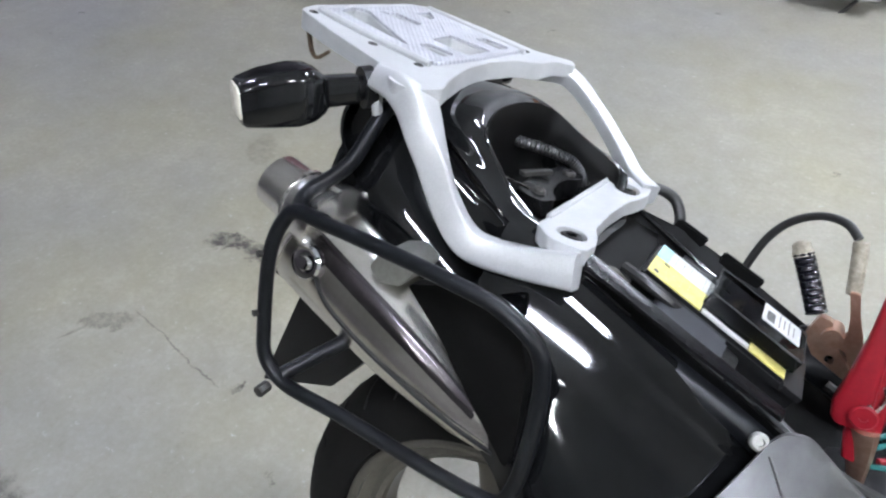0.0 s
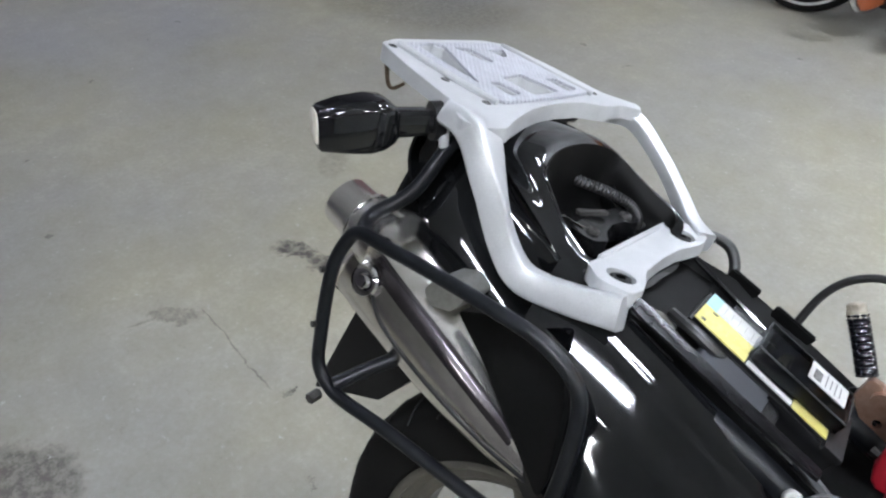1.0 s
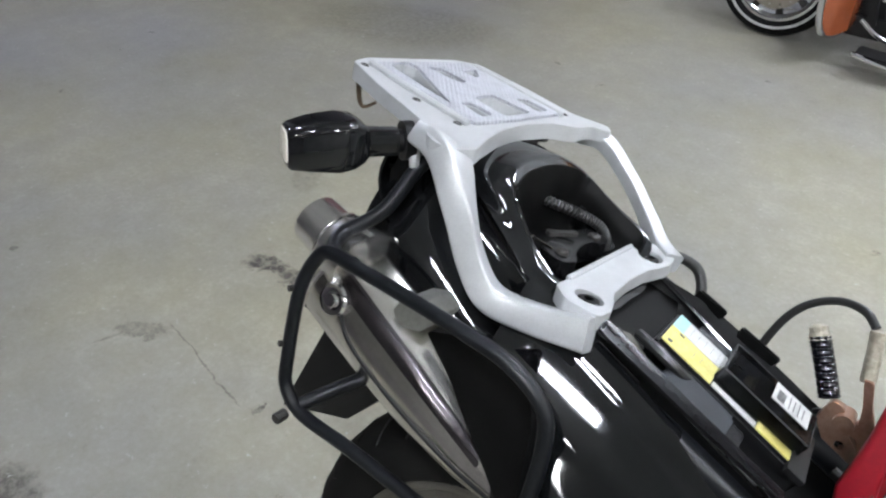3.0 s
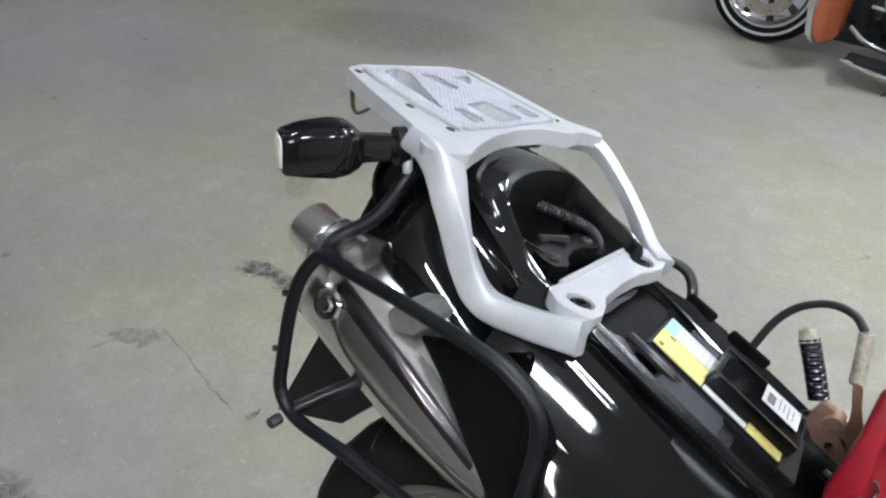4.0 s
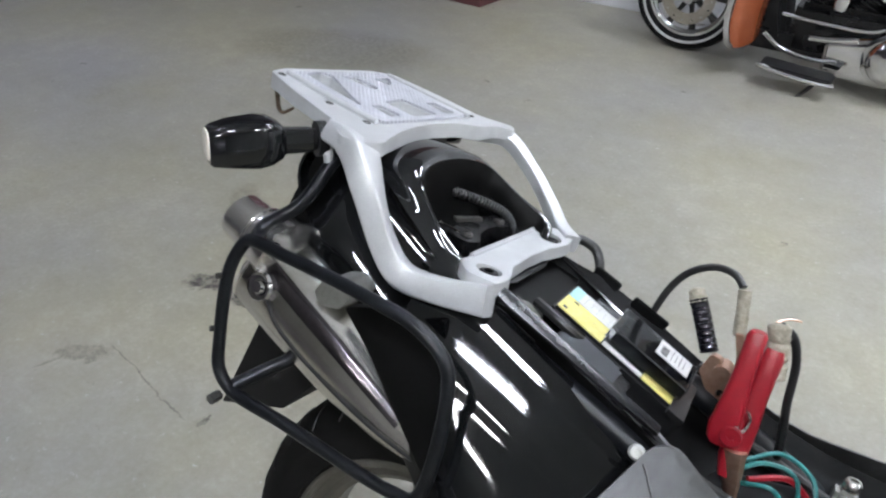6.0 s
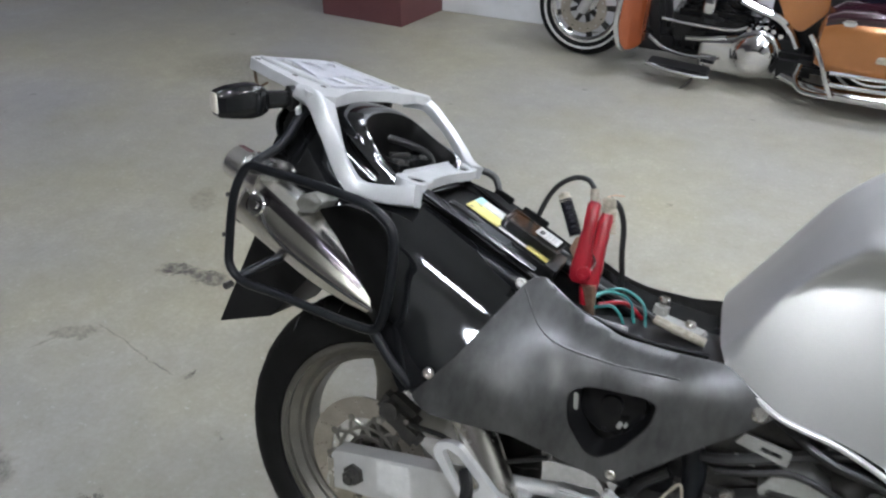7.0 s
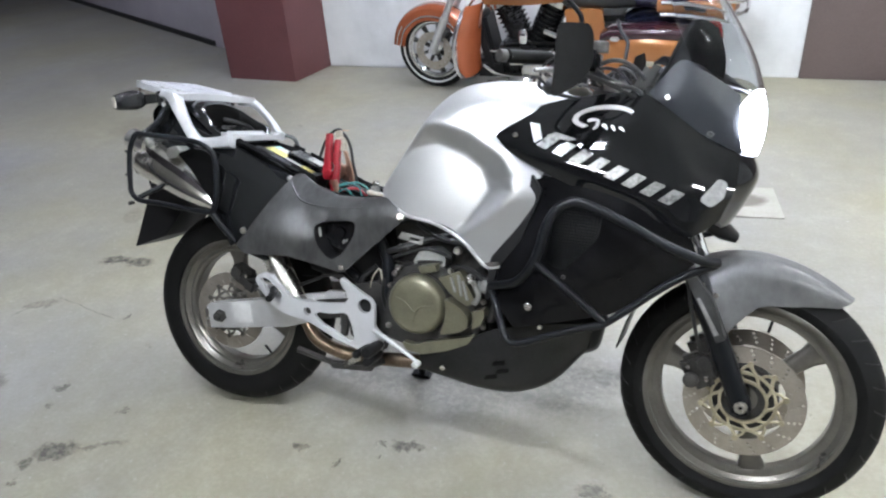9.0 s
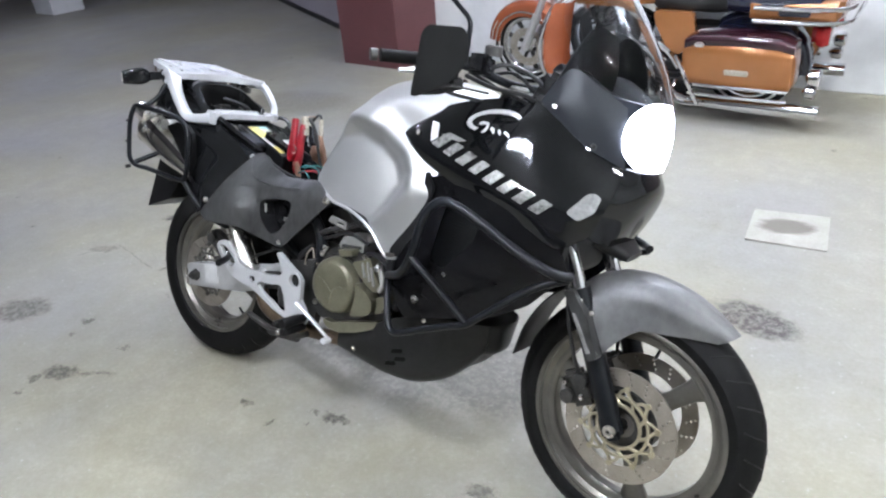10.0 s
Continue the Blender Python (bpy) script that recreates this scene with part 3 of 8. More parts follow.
HALL_H = 3.4
LAMP_H = 2.95
bm = fresh()
bmesh.ops.create_grid(bm, x_segments=24, y_segments=24, size=14.0)
bm.transform(Matrix.Translation((-2.0, 1.0, 0)))
tagged(part("floor", bm, CONCRETE), "grey trowelled concrete floor with oil stains and painted shade under the motorcycle", "floor", kind="structure")
# unseen ceiling, added; its tone is set by the light it returns
bm = fresh()
box(bm, (-2.0, 1.0, HALL_H + 0.1), (28, 28, 0.2), 0)
tagged(part("ceiling", bm, CEILING), "unseen pale flat ceiling closing the hall", "ceiling", kind="structure")

wall("wall_north", (-1.95, 3.93), (1.905, 4.075), HALL_H, 0.25, WHITEWASH, label="white painted blockwork wall, uneven coat")
wall("wall_north_east", (1.905, 4.06), (6.5, 4.235), HALL_H, 0.25, DUSK_PAINT, label="dark brown unseen grey wall closing the hall panel")
wall("wall_north_west", (-11.5, 8.62), (-2.75, 4.02), HALL_H, 0.25, GREY_WALL, label="dim grey violet painted wall with dark foot")
# east, south and west walls are unseen, added to close the hall
wall("wall_east", (6.5, 4.3), (6.5, -9.0), HALL_H, 0.25, WHITEWASH, label="unseen white wall closing the hall")
wall("wall_south", (6.5, -9.0), (-12.0, -9.0), HALL_H, 0.25, GREY_WALL, label="unseen grey wall closing the hall")
wall("wall_west", (-12.0, -9.0), (-12.0, 9.0), HALL_H, 0.25, GREY_WALL, label="unseen grey wall closing the hall")
# dark foot of the far wall
bm = fresh()
box(bm, (4.6, -0.006, 0.03), (8.6, 0.012, 0.06), 0.002)
bm.transform(pose(-11.5, 8.62, 0, 0, 0, math.degrees(math.atan2(4.02 - 8.62, -2.75 + 11.5))))
tagged(part("baseboard", bm, BLACK_PLASTIC), "thin dark skirting along the grey wall", "baseboard", kind="structure")

# the column in front of the wall
bm = fresh()
col = [(-2.665, 3.435), (-1.985, 3.415), (-1.93, 3.96), (-2.63, 4.1)]
bm = sheet(col, w0=0.0, w1=HALL_H, place=lambda u, v, w: (u, v, w), bevel=0.004)
tagged(part("column", bm, BROWN_PAINT), "square brown red painted concrete column", "column", kind="structure")

# a white post stands far off in the dim part
bm = fresh()
box(bm, (-9.4, 4.25, HALL_H / 2), (0.55, 0.5, HALL_H), 0.01)
tagged(part("post", bm, WHITEWASH), "white painted post far back in the hall", "post", kind="structure")


def tube_light(x, y, turn, tone):
    t = thing("ceiling_light", "unseen white twin-tube fluorescent fitting hung under the ceiling", "ceiling light", pose(x, y, LAMP_H, 0, 0, turn), "ceiling lights")
    b = sheet([(-0.095, 0.030), (-0.09, 0.036), (-0.05, 0.045), (-0.045, 0.075), (0.045, 0.075), (0.05, 0.045), (0.09, 0.036), (0.095, 0.030)], w0=-0.37, w1=0.37, place=lambda u, v, w: (w, u, v))
    part("reflector", b, LAMP_WHITE, t)
    for q in (-0.055, 0.055):
        b = fresh()
        bar(b, (-0.34, q, -0.004), (0.34, q, -0.004), 0.019, 12)
        part("tube", b, {"cold": FILL_COOL, "warm": TUBE_WARM, "white": TUBE_GLOW}[tone], t, "lit white fluorescent tube")
    for e in (-0.352, 0.352):
        b = fresh()
        box(b, (e, 0, 0.002), (0.02, 0.145, 0.052), 0.004)
        part("socket", b, LAMP_WHITE, t)
        b = fresh()
        bar(b, (e * 0.7, 0, 0.07), (e * 0.7, 0, HALL_H - LAMP_H), 0.006, 8)
        part("hanger", b, DUSK_PAINT, t)
    return t


for lx, ly, lt, lc in LIGHTS:
    tube_light(lx, ly, lt, lc)

# the board on the floor
b = fresh()
m = pose(1.572, 1.848, 0, 0, 0, 7)
b = sheet(rounded([(-0.163, -0.165), (0.168, -0.16), (0.16, 0.17), (-0.165, 0.163)], 0.006), w0=0.001, w1=0.008, place=lambda u, v, w: (u, v, w + 0.004 * math.sin(9 * u) * math.sin(7 * v + 1)), step=0.04)
board = part("floor_board", b, BOARD)
board.matrix_world = m
tagged(board, "dirty white board with a grey smear lying on the concrete", "board")



# ---- the black and silver touring enduro, on its side stand ----
LEAN_SIDE, BIKE_YAW = 19.6, 0.9
BIKE = pose(0.004, -0.115, 0, -LEAN_SIDE, 0, BIKE_YAW)
bike = thing("motorcycle", "black and silver adventure motorcycle, seat removed, on its side stand", "motorcycle", BIKE)

RW = Vector((-0.003, 0.0, 0.335))
FW = Vector((1.569, 0.0, 0.329))
STEER = Matrix.Translation((1.566, 0, 0.33)) @ Matrix.Rotation(radians(FRONT_TURN), 4, Vector((-0.43, 0, 0.9))) @ Matrix.Translation((-1.566, 0, -0.33))


def steered(bm):
    bm.transform(STEER)
    return bm


def tyre(c, R, w, rim, seg=72, tread=36):
    """Tyre with sidewalls, shoulders and moulded blocks."""
    b = fresh()
    prof = [(-0.36 * w, rim + 0.007), (-0.46 * w, rim + 0.018), (-0.5 * w, rim + 0.45 * (R - rim)), (-0.45 * w, R - 0.034), (-0.36 * w, R - 0.017), (-0.2 * w, R - 0.004), (0, R),
            (0.2 * w, R - 0.004), (0.36 * w, R - 0.017), (0.45 * w, R - 0.034), (0.5 * w, rim + 0.45 * (R - rim)), (0.46 * w, rim + 0.018), (0.36 * w, rim + 0.007)]
    lathe(b, c, (0, 1, 0), prof, seg, closed=True)
    return b


def grooves(c, R, w, n=30):
    """Dark sipes moulded across the tread, standing just proud of it as ribs."""
    b = fresh()
    for k in range(n):
        for s in (-1, 1):
            a = 2 * math.pi * (k + (0.5 if s > 0 else 0)) / n
            pts = []
            for j, (yy, dr) in enumerate([(0.06, 0.0005), (0.2, -0.0035), (0.36, -0.0165), (0.44, -0.031)]):
                aa = a + j * 0.035
                r = R + dr - 0.0011
                pts.append((c.x + r * math.cos(aa), c.y + s * yy * w, c.z + r * math.sin(aa)))
            tube(b, pts, 0.0016, 5, 6)
    return b


def wheel(name, c, R, w, rim, angles, label, valve, fix=lambda b: b, mat=None):
    b = fresh()
    d = 0.5 * w * 0.8
    prof = [(-d, rim), (-d - 0.002, rim + 0.012), (-d + 0.006, rim + 0.013), (-d + 0.012, rim - 0.004), (-d * 0.55, rim - 0.014), (-d * 0.3, rim - 0.030), (d * 0.3, rim - 0.030), (d * 0.55, rim - 0.014),
            (d - 0.012, rim - 0.004), (d - 0.006, rim + 0.013), (d + 0.002, rim + 0.012), (d, rim), (d * 0.5, rim + 0.004), (-d * 0.5, rim + 0.004)]
    lathe(b, c, (0, 1, 0), prof, 72, closed=True)
    wh = part(name, fix(b), mat or RIM, bike, label)
    for yy in (-d - 0.001, d + 0.001):
        b = fresh()
        e = 0.0045 if yy > 0 else -0.0045
        lathe(b, c, (0, 1, 0), [(yy, rim + 0.006), (yy + e * 0.5, rim + 0.0135), (yy + e, rim + 0.010), (yy + e, rim + 0.004)], 72, closed=True)
        part("rim_lip", fix(b), mat or RIM, wh)
    b = fresh()
    lathe(b, c, (0, 1, 0), [(-d * 0.62, rim - 0.012), (-d * 0.66, rim - 0.022), (-d * 0.58, rim - 0.030), (-d * 0.5, rim - 0.022)], 72, closed=True)
    part("rim_step", fix(b), mat or RIM, wh)
    part("tyre", fix(tyre(c, R, w, rim)), RUBBER, wh, "black road tyre")
    tagged(part("tread", fix(grooves(c, R, w)), BLACK_PLASTIC, wh), "moulded tread ribs", kind="stuff")
    for a in angles:
        a = radians(a)
        u, v = Vector((math.cos(a), 0, math.sin(a))), Vector((-math.sin(a), 0, math.cos(a)))
        secs = []
        for q, hw, hd in ((0.035, 0.032, 0.026), (0.08, 0.026, 0.022), (0.13, 0.023, 0.018), (rim - 0.06, 0.026, 0.017), (rim - 0.018, 0.04, 0.02)):
            secs.append(ring(c + u * q, v, (0, 1, 0), hw, hd, 14, 3.0))
        part("spoke", fix(loft(secs)), mat or RIM, wh)
    b = fresh()
    lathe(b, c, (0, 1, 0), [(-0.06, 0.018), (-0.06, 0.034), (-0.045, 0.04), (-0.03, 0.055), (0.03, 0.055), (0.045, 0.04), (0.06, 0.034), (0.06, 0.018)], 28, closed=True)
    part("hub", fix(b), mat or RIM, wh)
    b = fresh()
    aa = radians(valve)
    bar(b, (c.x + (rim - 0.03) * math.cos(aa), c.y, c.z + (rim - 0.03) * math.sin(aa)), (c.x + (rim - 0.065) * math.cos(aa), c.y - 0.012, c.z + (rim - 0.065) * math.sin(aa)), 0.004, 8)
    part("valve", fix(b), BLACK_PLASTIC, wh)
    return wh


def brake_disc(c, r0, r1, y, parent, n, fix=lambda b: b):
    holes = []
    for k in range(n):
        a = 2 * math.pi * k / n
        for q in (0.28, 0.55, 0.8):
            rr = r0 + (r1 - r0) * q
            aa = a + q * 0.18
            holes.append(circle((c.x + rr * math.cos(aa), c.z + rr * math.sin(aa)), 0.0035, 6))
    holes.append(circle((c.x, c.z), r0, 40))
    b = sheet(circle((c.x, c.z), r1, 56), holes, w0=y - 0.0025, w1=y + 0.0025)
    return part("brake_disc", fix(b), DISC, parent, "drilled steel brake disc")


def carrier(c, r0, r1, y, parent, mat, fix=lambda b: b):
    f = lambda r, q: (c.x + r * math.cos(q), y, c.z + r * math.sin(q))
    b = fresh()
    for r in (r0 + 0.005, r0 + 0.55 * (r1 - r0)):
        lathe(b, (c.x, y, c.z), (0, 1, 0), [(-0.004, r - 0.004), (0.004, r - 0.004), (0.004, r + 0.003), (-0.004, r + 0.003)], 40, closed=True)
    for k in range(10):
        a = 2 * math.pi * (k + 0.4) / 10
        tube(b, [f(r0 + 0.004, a - 0.50), f(r0 + 0.45 * (r1 - r0), a - 0.30), f(r0 + 0.8 * (r1 - r0), a - 0.07), f(r1, a)], [0.0052, 0.0044, 0.0042, 0.0052], 8, 10)
        tube(b, [f(r0 + 0.5 * (r1 - r0), a + 0.26), f(r0 + 0.8 * (r1 - r0), a + 0.16), f(r1, a + 0.02)], 0.004, 8, 8)
    for k in range(10):
        a = 2 * math.pi * (k + 0.4) / 10
        p = Vector((c.x + (r1 + 0.002) * math.cos(a), y, c.z + (r1 + 0.002) * math.sin(a)))
        bar(b, p - Vector((0, 0.006, 0)), p + Vector((0, 0.006, 0)), 0.008, 10)
    return part("disc_carrier", fix(b), mat, parent, "pale gold disc carrier with bobbins" if mat is GOLD else "")


# wheels
rear = wheel("rear_wheel", RW, 0.327, 0.150, 0.218, (100, 220, 340), "bronze grey three-spoke rear wheel", 302)
brake_disc(RW, 0.085, 0.128, -0.088, rear, 14)
carrier(RW, 0.04, 0.085, -0.086, rear, RIM)
front = wheel("front_wheel", FW, 0.3255, 0.110, 0.243, (42, 162, 282), "bronze grey three-spoke front wheel", 78, steered)
brake_disc(FW, 0.104, 0.148, -0.074, front, 18, steered)
b = fresh()
lathe(b, FW, (0, 1, 0), [(-0.058, 0.03), (-0.060, 0.070), (-0.050, 0.084), (0.050, 0.084), (0.060, 0.070), (0.058, 0.03)], 36, closed=True)
part("hub_shell", steered(b), CASE_DARK, front, "dusty dark hub behind the disc")
carrier(FW, 0.052, 0.100, -0.076, front, GOLD, steered)
brake_disc(FW, 0.104, 0.148, 0.074, front, 18, steered)

# swing arm
b = sheet(rounded([(-0.055, 0.285), (-0.05, 0.365), (0.10, 0.398), (0.29, 0.432), (0.34, 0.435), (0.345, 0.37), (0.30, 0.352), (0.25, 0.335), (0.05, 0.30)], 0.012), w0=-0.150, w1=-0.112, bevel=0.006)
arm = part("swingarm", b, ALU, bike, "box-section aluminium swingarm with a pale label")
b = sheet(rounded([(-0.055, 0.285), (-0.05, 0.365), (0.29, 0.432), (0.55, 0.47), (0.55, 0.42), (0.25, 0.335)], 0.012), w0=0.112, w1=0.150, bevel=0.006)
part("swingarm_tube", b, ALU, arm)
# inner end of the near arm coloured dark for the shade behind the bracket
b = sheet(rounded([(0.34, 0.43), (0.56, 0.475), (0.57, 0.42), (0.34, 0.37)], 0.01), w0=-0.14, w1=-0.115, bevel=0.005)
part("swingarm_pivot", b, CASE_DARK, arm)
b = fresh()
box(b, (0.413, -0.125, 0.456), (0.075, 0.03, 0.024), 0.005, (0, -6, 0))
part("swingarm_brace", b, ALU, arm, "pale upper brace")
b = fresh()
box(b, (0.087, -0.1515, 0.357), (0.072, 0.002, 0.066), 0.001, (0, -12, 0))
part("label_plate", b, WHITE_LABEL, arm, "blank white label")
b = fresh()
lathe(b, (0.004, -0.15, 0.334), (0, -1, 0), [(0, 0.022), (0.006, 0.022), (0.007, 0.016), (0.02, 0.016), (0.021, 0.009), (0.028, 0.009)], 6)
part("axle_nut", b, CASE_DARK, arm)
b = fresh()
box(b, (-0.045, -0.13, 0.318), (0.02, 0.045, 0.07), 0.004, (0, -10, 0))
part("chain_adjuster", b, STEEL, arm)
b = fresh()
bar(b, (0.0, -0.16, 0.334), (0.0, 0.17, 0.334), 0.012)
part("rear_axle", b, STEEL, arm)
b = fresh()
box(b, (0.055, -0.098, 0.465), (0.085, 0.05, 0.06), 0.014, (0, 25, 0))
box(b, (0.09, -0.11, 0.44), (0.05, 0.03, 0.045), 0.01, (0, 25, 0))
lathe(b, (0.045, -0.12, 0.475), (0, -1, 0), [(0, 0.020), (0.010, 0.019), (0.012, 0.012), (0.012, 0.001)], 18)
cal = part("rear_caliper", b, CASE_DARK, bike, "dusty dark rear brake caliper")
for q in ((0.03, -0.125, 0.45), (0.085, -0.127, 0.47)):
    screw(cal, q, (0, -1, 0), 0.007, STEEL, 0.006, "bolt")
b = fresh()
tube(b, [(0.09, -0.12, 0.46), (0.15, -0.13, 0.47), (0.25, -0.13, 0.46), (0.35, -0.12, 0.5)], 0.005, 8)
part("brake_hose", b, CABLE, cal)

# frame spars, inner mass and subframe
b = fresh()
tube(b, [(0.10, -0.11, 0.83), (0.35, -0.115, 0.74), (0.56, -0.13, 0.62), (0.58, -0.13, 0.45)], 0.018, 10)
tube(b, [(0.10, 0.11, 0.83), (0.35, 0.115, 0.74), (0.56, 0.13, 0.62), (0.58, 0.13, 0.45)], 0.018, 10)
tube(b, [(0.50, -0.13, 0.68), (0.8, -0.12, 0.80), (1.12, -0.05, 0.95), (1.2, 0, 0.98)], 0.024, 10)
tube(b, [(0.50, 0.13, 0.68), (0.8, 0.12, 0.80), (1.12, 0.05, 0.95), (1.2, 0, 0.98)], 0.024, 10)
tube(b, [(0.58, -0.12, 0.45), (0.30, -0.115, 0.62), (0.10, -0.11, 0.74)], 0.014, 10)
tube(b, [(0.58, 0.12, 0.45), (0.30, 0.115, 0.62), (0.10, 0.11, 0.74)], 0.014, 10)
part("frame", b, BLACK_TUBE, bike, "black tubular frame")
b = pod((0.28, 0, 0.60), (0.58, 0, 0.60), [(0, 0.03, 0.04), (0.02, 0.09, 0.10), (0.5, 0.115, 0.13), (0.98, 0.12, 0.14), (1, 0.10, 0.12)], power=4)
part("airbox", b, BLACK_PLASTIC, bike, "black plastic airbox")

# engine
b = fresh()
box(b, (0.70, 0.0, 0.46), (0.36, 0.27, 0.24), 0.03)
box(b, (0.56, 0.0, 0.47), (0.16, 0.22, 0.16), 0.03)
engine = part("engine", b, CASE_DARK, bike, "oily V-twin engine with bronze covers")
b = pod((0.68, 0, 0.56), (0.60, 0, 0.74), [(0, 0.09, 0.10), (0.5, 0.085, 0.09), (0.75, 0.10, 0.10), (1, 0.08, 0.09)], up=(1, 0, 0), power=5)
part("cylinder", b, CASE_DARK, engine)
b = pod((0.80, 0, 0.52), (0.96, 0, 0.66), [(0, 0.09, 0.10), (0.5, 0.085, 0.09), (0.75, 0.10, 0.10), (1, 0.08, 0.09)], up=(1, 0, 1), power=5)
part("cylinder", b, CASE_DARK, engine)
ec = Vector((0.692, -0.145, 0.480))
b = fresh()
lathe(b, ec, (0, -1, 0), [(0, 0.086), (0.030, 0.086), (0.046, 0.082), (0.056, 0.076), (0.060, 0.068), (0.0605, 0.045), (0.061, 0.0005)], 44)
cover = part("clutch_cover", b, BRONZE, engine, "round bronze clutch cover, oily")
b = fresh()
tube(b, [ec + Vector((0.0, -0.061, -0.055)), ec + Vector((0.006, -0.0615, -0.018)), ec + Vector((0.022, -0.0615, 0.002)), ec + Vector((0.058, -0.060, 0.008))], 0.0022, 6, 16)
part("casting_rib", b, BRONZE, cover)
b = fresh()
tube(b, [ec + Vector((-0.058, -0.060, 0.02)), ec + Vector((-0.03, -0.0615, 0.012)), ec + Vector((0.006, -0.0615, -0.018))], 0.0016, 6, 12)
part("casting_rib", b, BRONZE, cover)
b = fresh()
lathe(b, ec, (0, -1, 0), [(0.0, 0.092), (0.026, 0.092), (0.026, 0.087), (0.0, 0.087)], 44, closed=True)
part("gasket_ring", b, CASE_DARK, cover, "dark oily rim of the cover")
# case coloured dark so the gaps between the bronze covers read as shade
b = sheet(rounded([(0.60, 0.36), (0.70, 0.345), (0.80, 0.36), (0.87, 0.41), (0.893, 0.465), (0.872, 0.525), (0.81, 0.578), (0.76, 0.588), (0.70, 0.597), (0.63, 0.575), (0.59, 0.50), (0.585, 0.42)], 0.03), w0=-0.160, w1=-0.13, bevel=0.008)
part("side_case", b, CASE_DARK, engine, "oily engine side case, dark for the gaps between covers")
pump = rounded([(0.779, 0.514), (0.825, 0.495), (0.850, 0.473), (0.850, 0.440), (0.825, 0.424), (0.772, 0.410), (0.782, 0.445), (0.786, 0.483)], 0.010)
b = sheet(pump, w0=-0.204, w1=-0.150, bevel=0.010)
part("pump_cover", b, BRONZE, engine, "bronze pump cover")
b = sheet(rounded([(0.857, 0.488), (0.888, 0.498), (0.895, 0.478), (0.884, 0.452), (0.860, 0.436), (0.863, 0.463)], 0.008), w0=-0.196, w1=-0.150, bevel=0.008)
part("pump_lobe", b, BRONZE, engine, "bronze outer lobe of the pump cover")
b = sheet(rounded([(0.752, 0.566), (0.792, 0.582), (0.816, 0.595), (0.832, 0.566), (0.852, 0.535), (0.870, 0.512), (0.842, 0.498), (0.809, 0.514), (0.780, 0.538)], 0.008), w0=-0.190, w1=-0.150, bevel=0.008)
uc = part("upper_casting", b, BRONZE, engine, "bronze upper casting with ribs")
for u0, v0, u1, v1 in ((0.792, 0.574, 0.806, 0.534), (0.812, 0.582, 0.824, 0.526), (0.826, 0.568, 0.842, 0.516)):
    b = fresh()
    bar(b, (u0, -0.190, v0), (u1, -0.191, v1), 0.004, 8)
    part("casting_rib", b, CAST_DULL, uc)
b = sheet(rounded([(0.650, 0.366), (0.690, 0.362), (0.728, 0.376), (0.764, 0.388), (0.843, 0.408), (0.866, 0.420), (0.852, 0.390), (0.789, 0.360), (0.716, 0.338), (0.668, 0.342)], 0.010), w0=-0.184, w1=-0.150, bevel=0.008)
part("lower_casting", b, BRONZE, engine, "bronze lower casting")
b = sheet(rounded([(0.690, 0.590), (0.740, 0.600), (0.748, 0.582), (0.70, 0.570)], 0.006), w0=-0.185, w1=-0.150, bevel=0.005)
part("top_boss", b, BRONZE, engine)
b = pod((0.882, -0.13, 0.560), (0.884, -0.186, 0.556), [(0, 0.024, 0.026), (0.6, 0.022, 0.024), (0.85, 0.016, 0.018), (1, 0.008, 0.009)], up=(0, 0, 1), power=2.4)
part("water_pump", b, CAST_DULL, engine, "grey alloy water pump")
b = fresh()
tube(b, [(0.836, -0.165, 0.578), (0.858, -0.185, 0.560), (0.872, -0.190, 0.530), (0.862, -0.190, 0.508)], 0.008, 10, 18)
part("pump_elbow", b, CAST_DULL, engine)
for q in ((0.905, -0.178, 0.548), (0.846, -0.186, 0.570)):
    b = fresh()
    lathe(b, q, (0.6, -0.2, -0.8), [(-0.005, 0.011), (-0.005, 0.0135), (0.005, 0.0135), (0.005, 0.011)], 18, closed=True)
    part("hose_clip", b, STEEL, engine, "bright hose clip")
for px, pz, rr in ((0.625, 0.575, 0.012), (0.78, 0.585, 0.008), (0.83, 0.57, 0.008), (0.88, 0.51, 0.008), (0.885, 0.44, 0.008), (0.82, 0.365, 0.008), (0.72, 0.352, 0.008), (0.60, 0.40, 0.008), (0.60, 0.52, 0.008), (0.615, 0.558, 0.011), (0.80, 0.645, 0.012)):
    screw(engine, (px, -0.163 if pz < 0.6 else -0.17, pz), (0, -1, 0), rr, STEEL, 0.008, "bolt")
b = sheet(rounded([(0.614, 0.657), (0.625, 0.676), (0.690, 0.667), (0.688, 0.644)], 0.003), [rounded([(0.650, 0.664), (0.680, 0.660), (0.679, 0.653), (0.650, 0.656)], 0.002, 2)], w0=-0.155, w1=-0.148, bevel=0.001)
part("fuse_plate", b, CAST_DULL, engine, "dull metal plate with a slot")
b = fresh()
box(b, (0.634, -0.152, 0.634), (0.030, 0.004, 0.014), 0.001, (0, -6, 0))
part("tag", b, WHITE_LABEL, engine, "small white tag")
b = sheet(rounded([(0.661, 0.594), (0.681, 0.630), (0.725, 0.637), (0.758, 0.617), (0.757, 0.589), (0.671, 0.579)], 0.006), w0=-0.148, w1=-0.09, bevel=0.005)
hd = part("cylinder_head", b, CAST_DULL, engine, "dirty grey alloy cylinder head")
b = fresh()
box(b, (0.712, -0.150, 0.598), (0.078, 0.008, 0.010), 0.003, (0, -6, 0))
part("head_flange", b, CASE_DARK, hd)
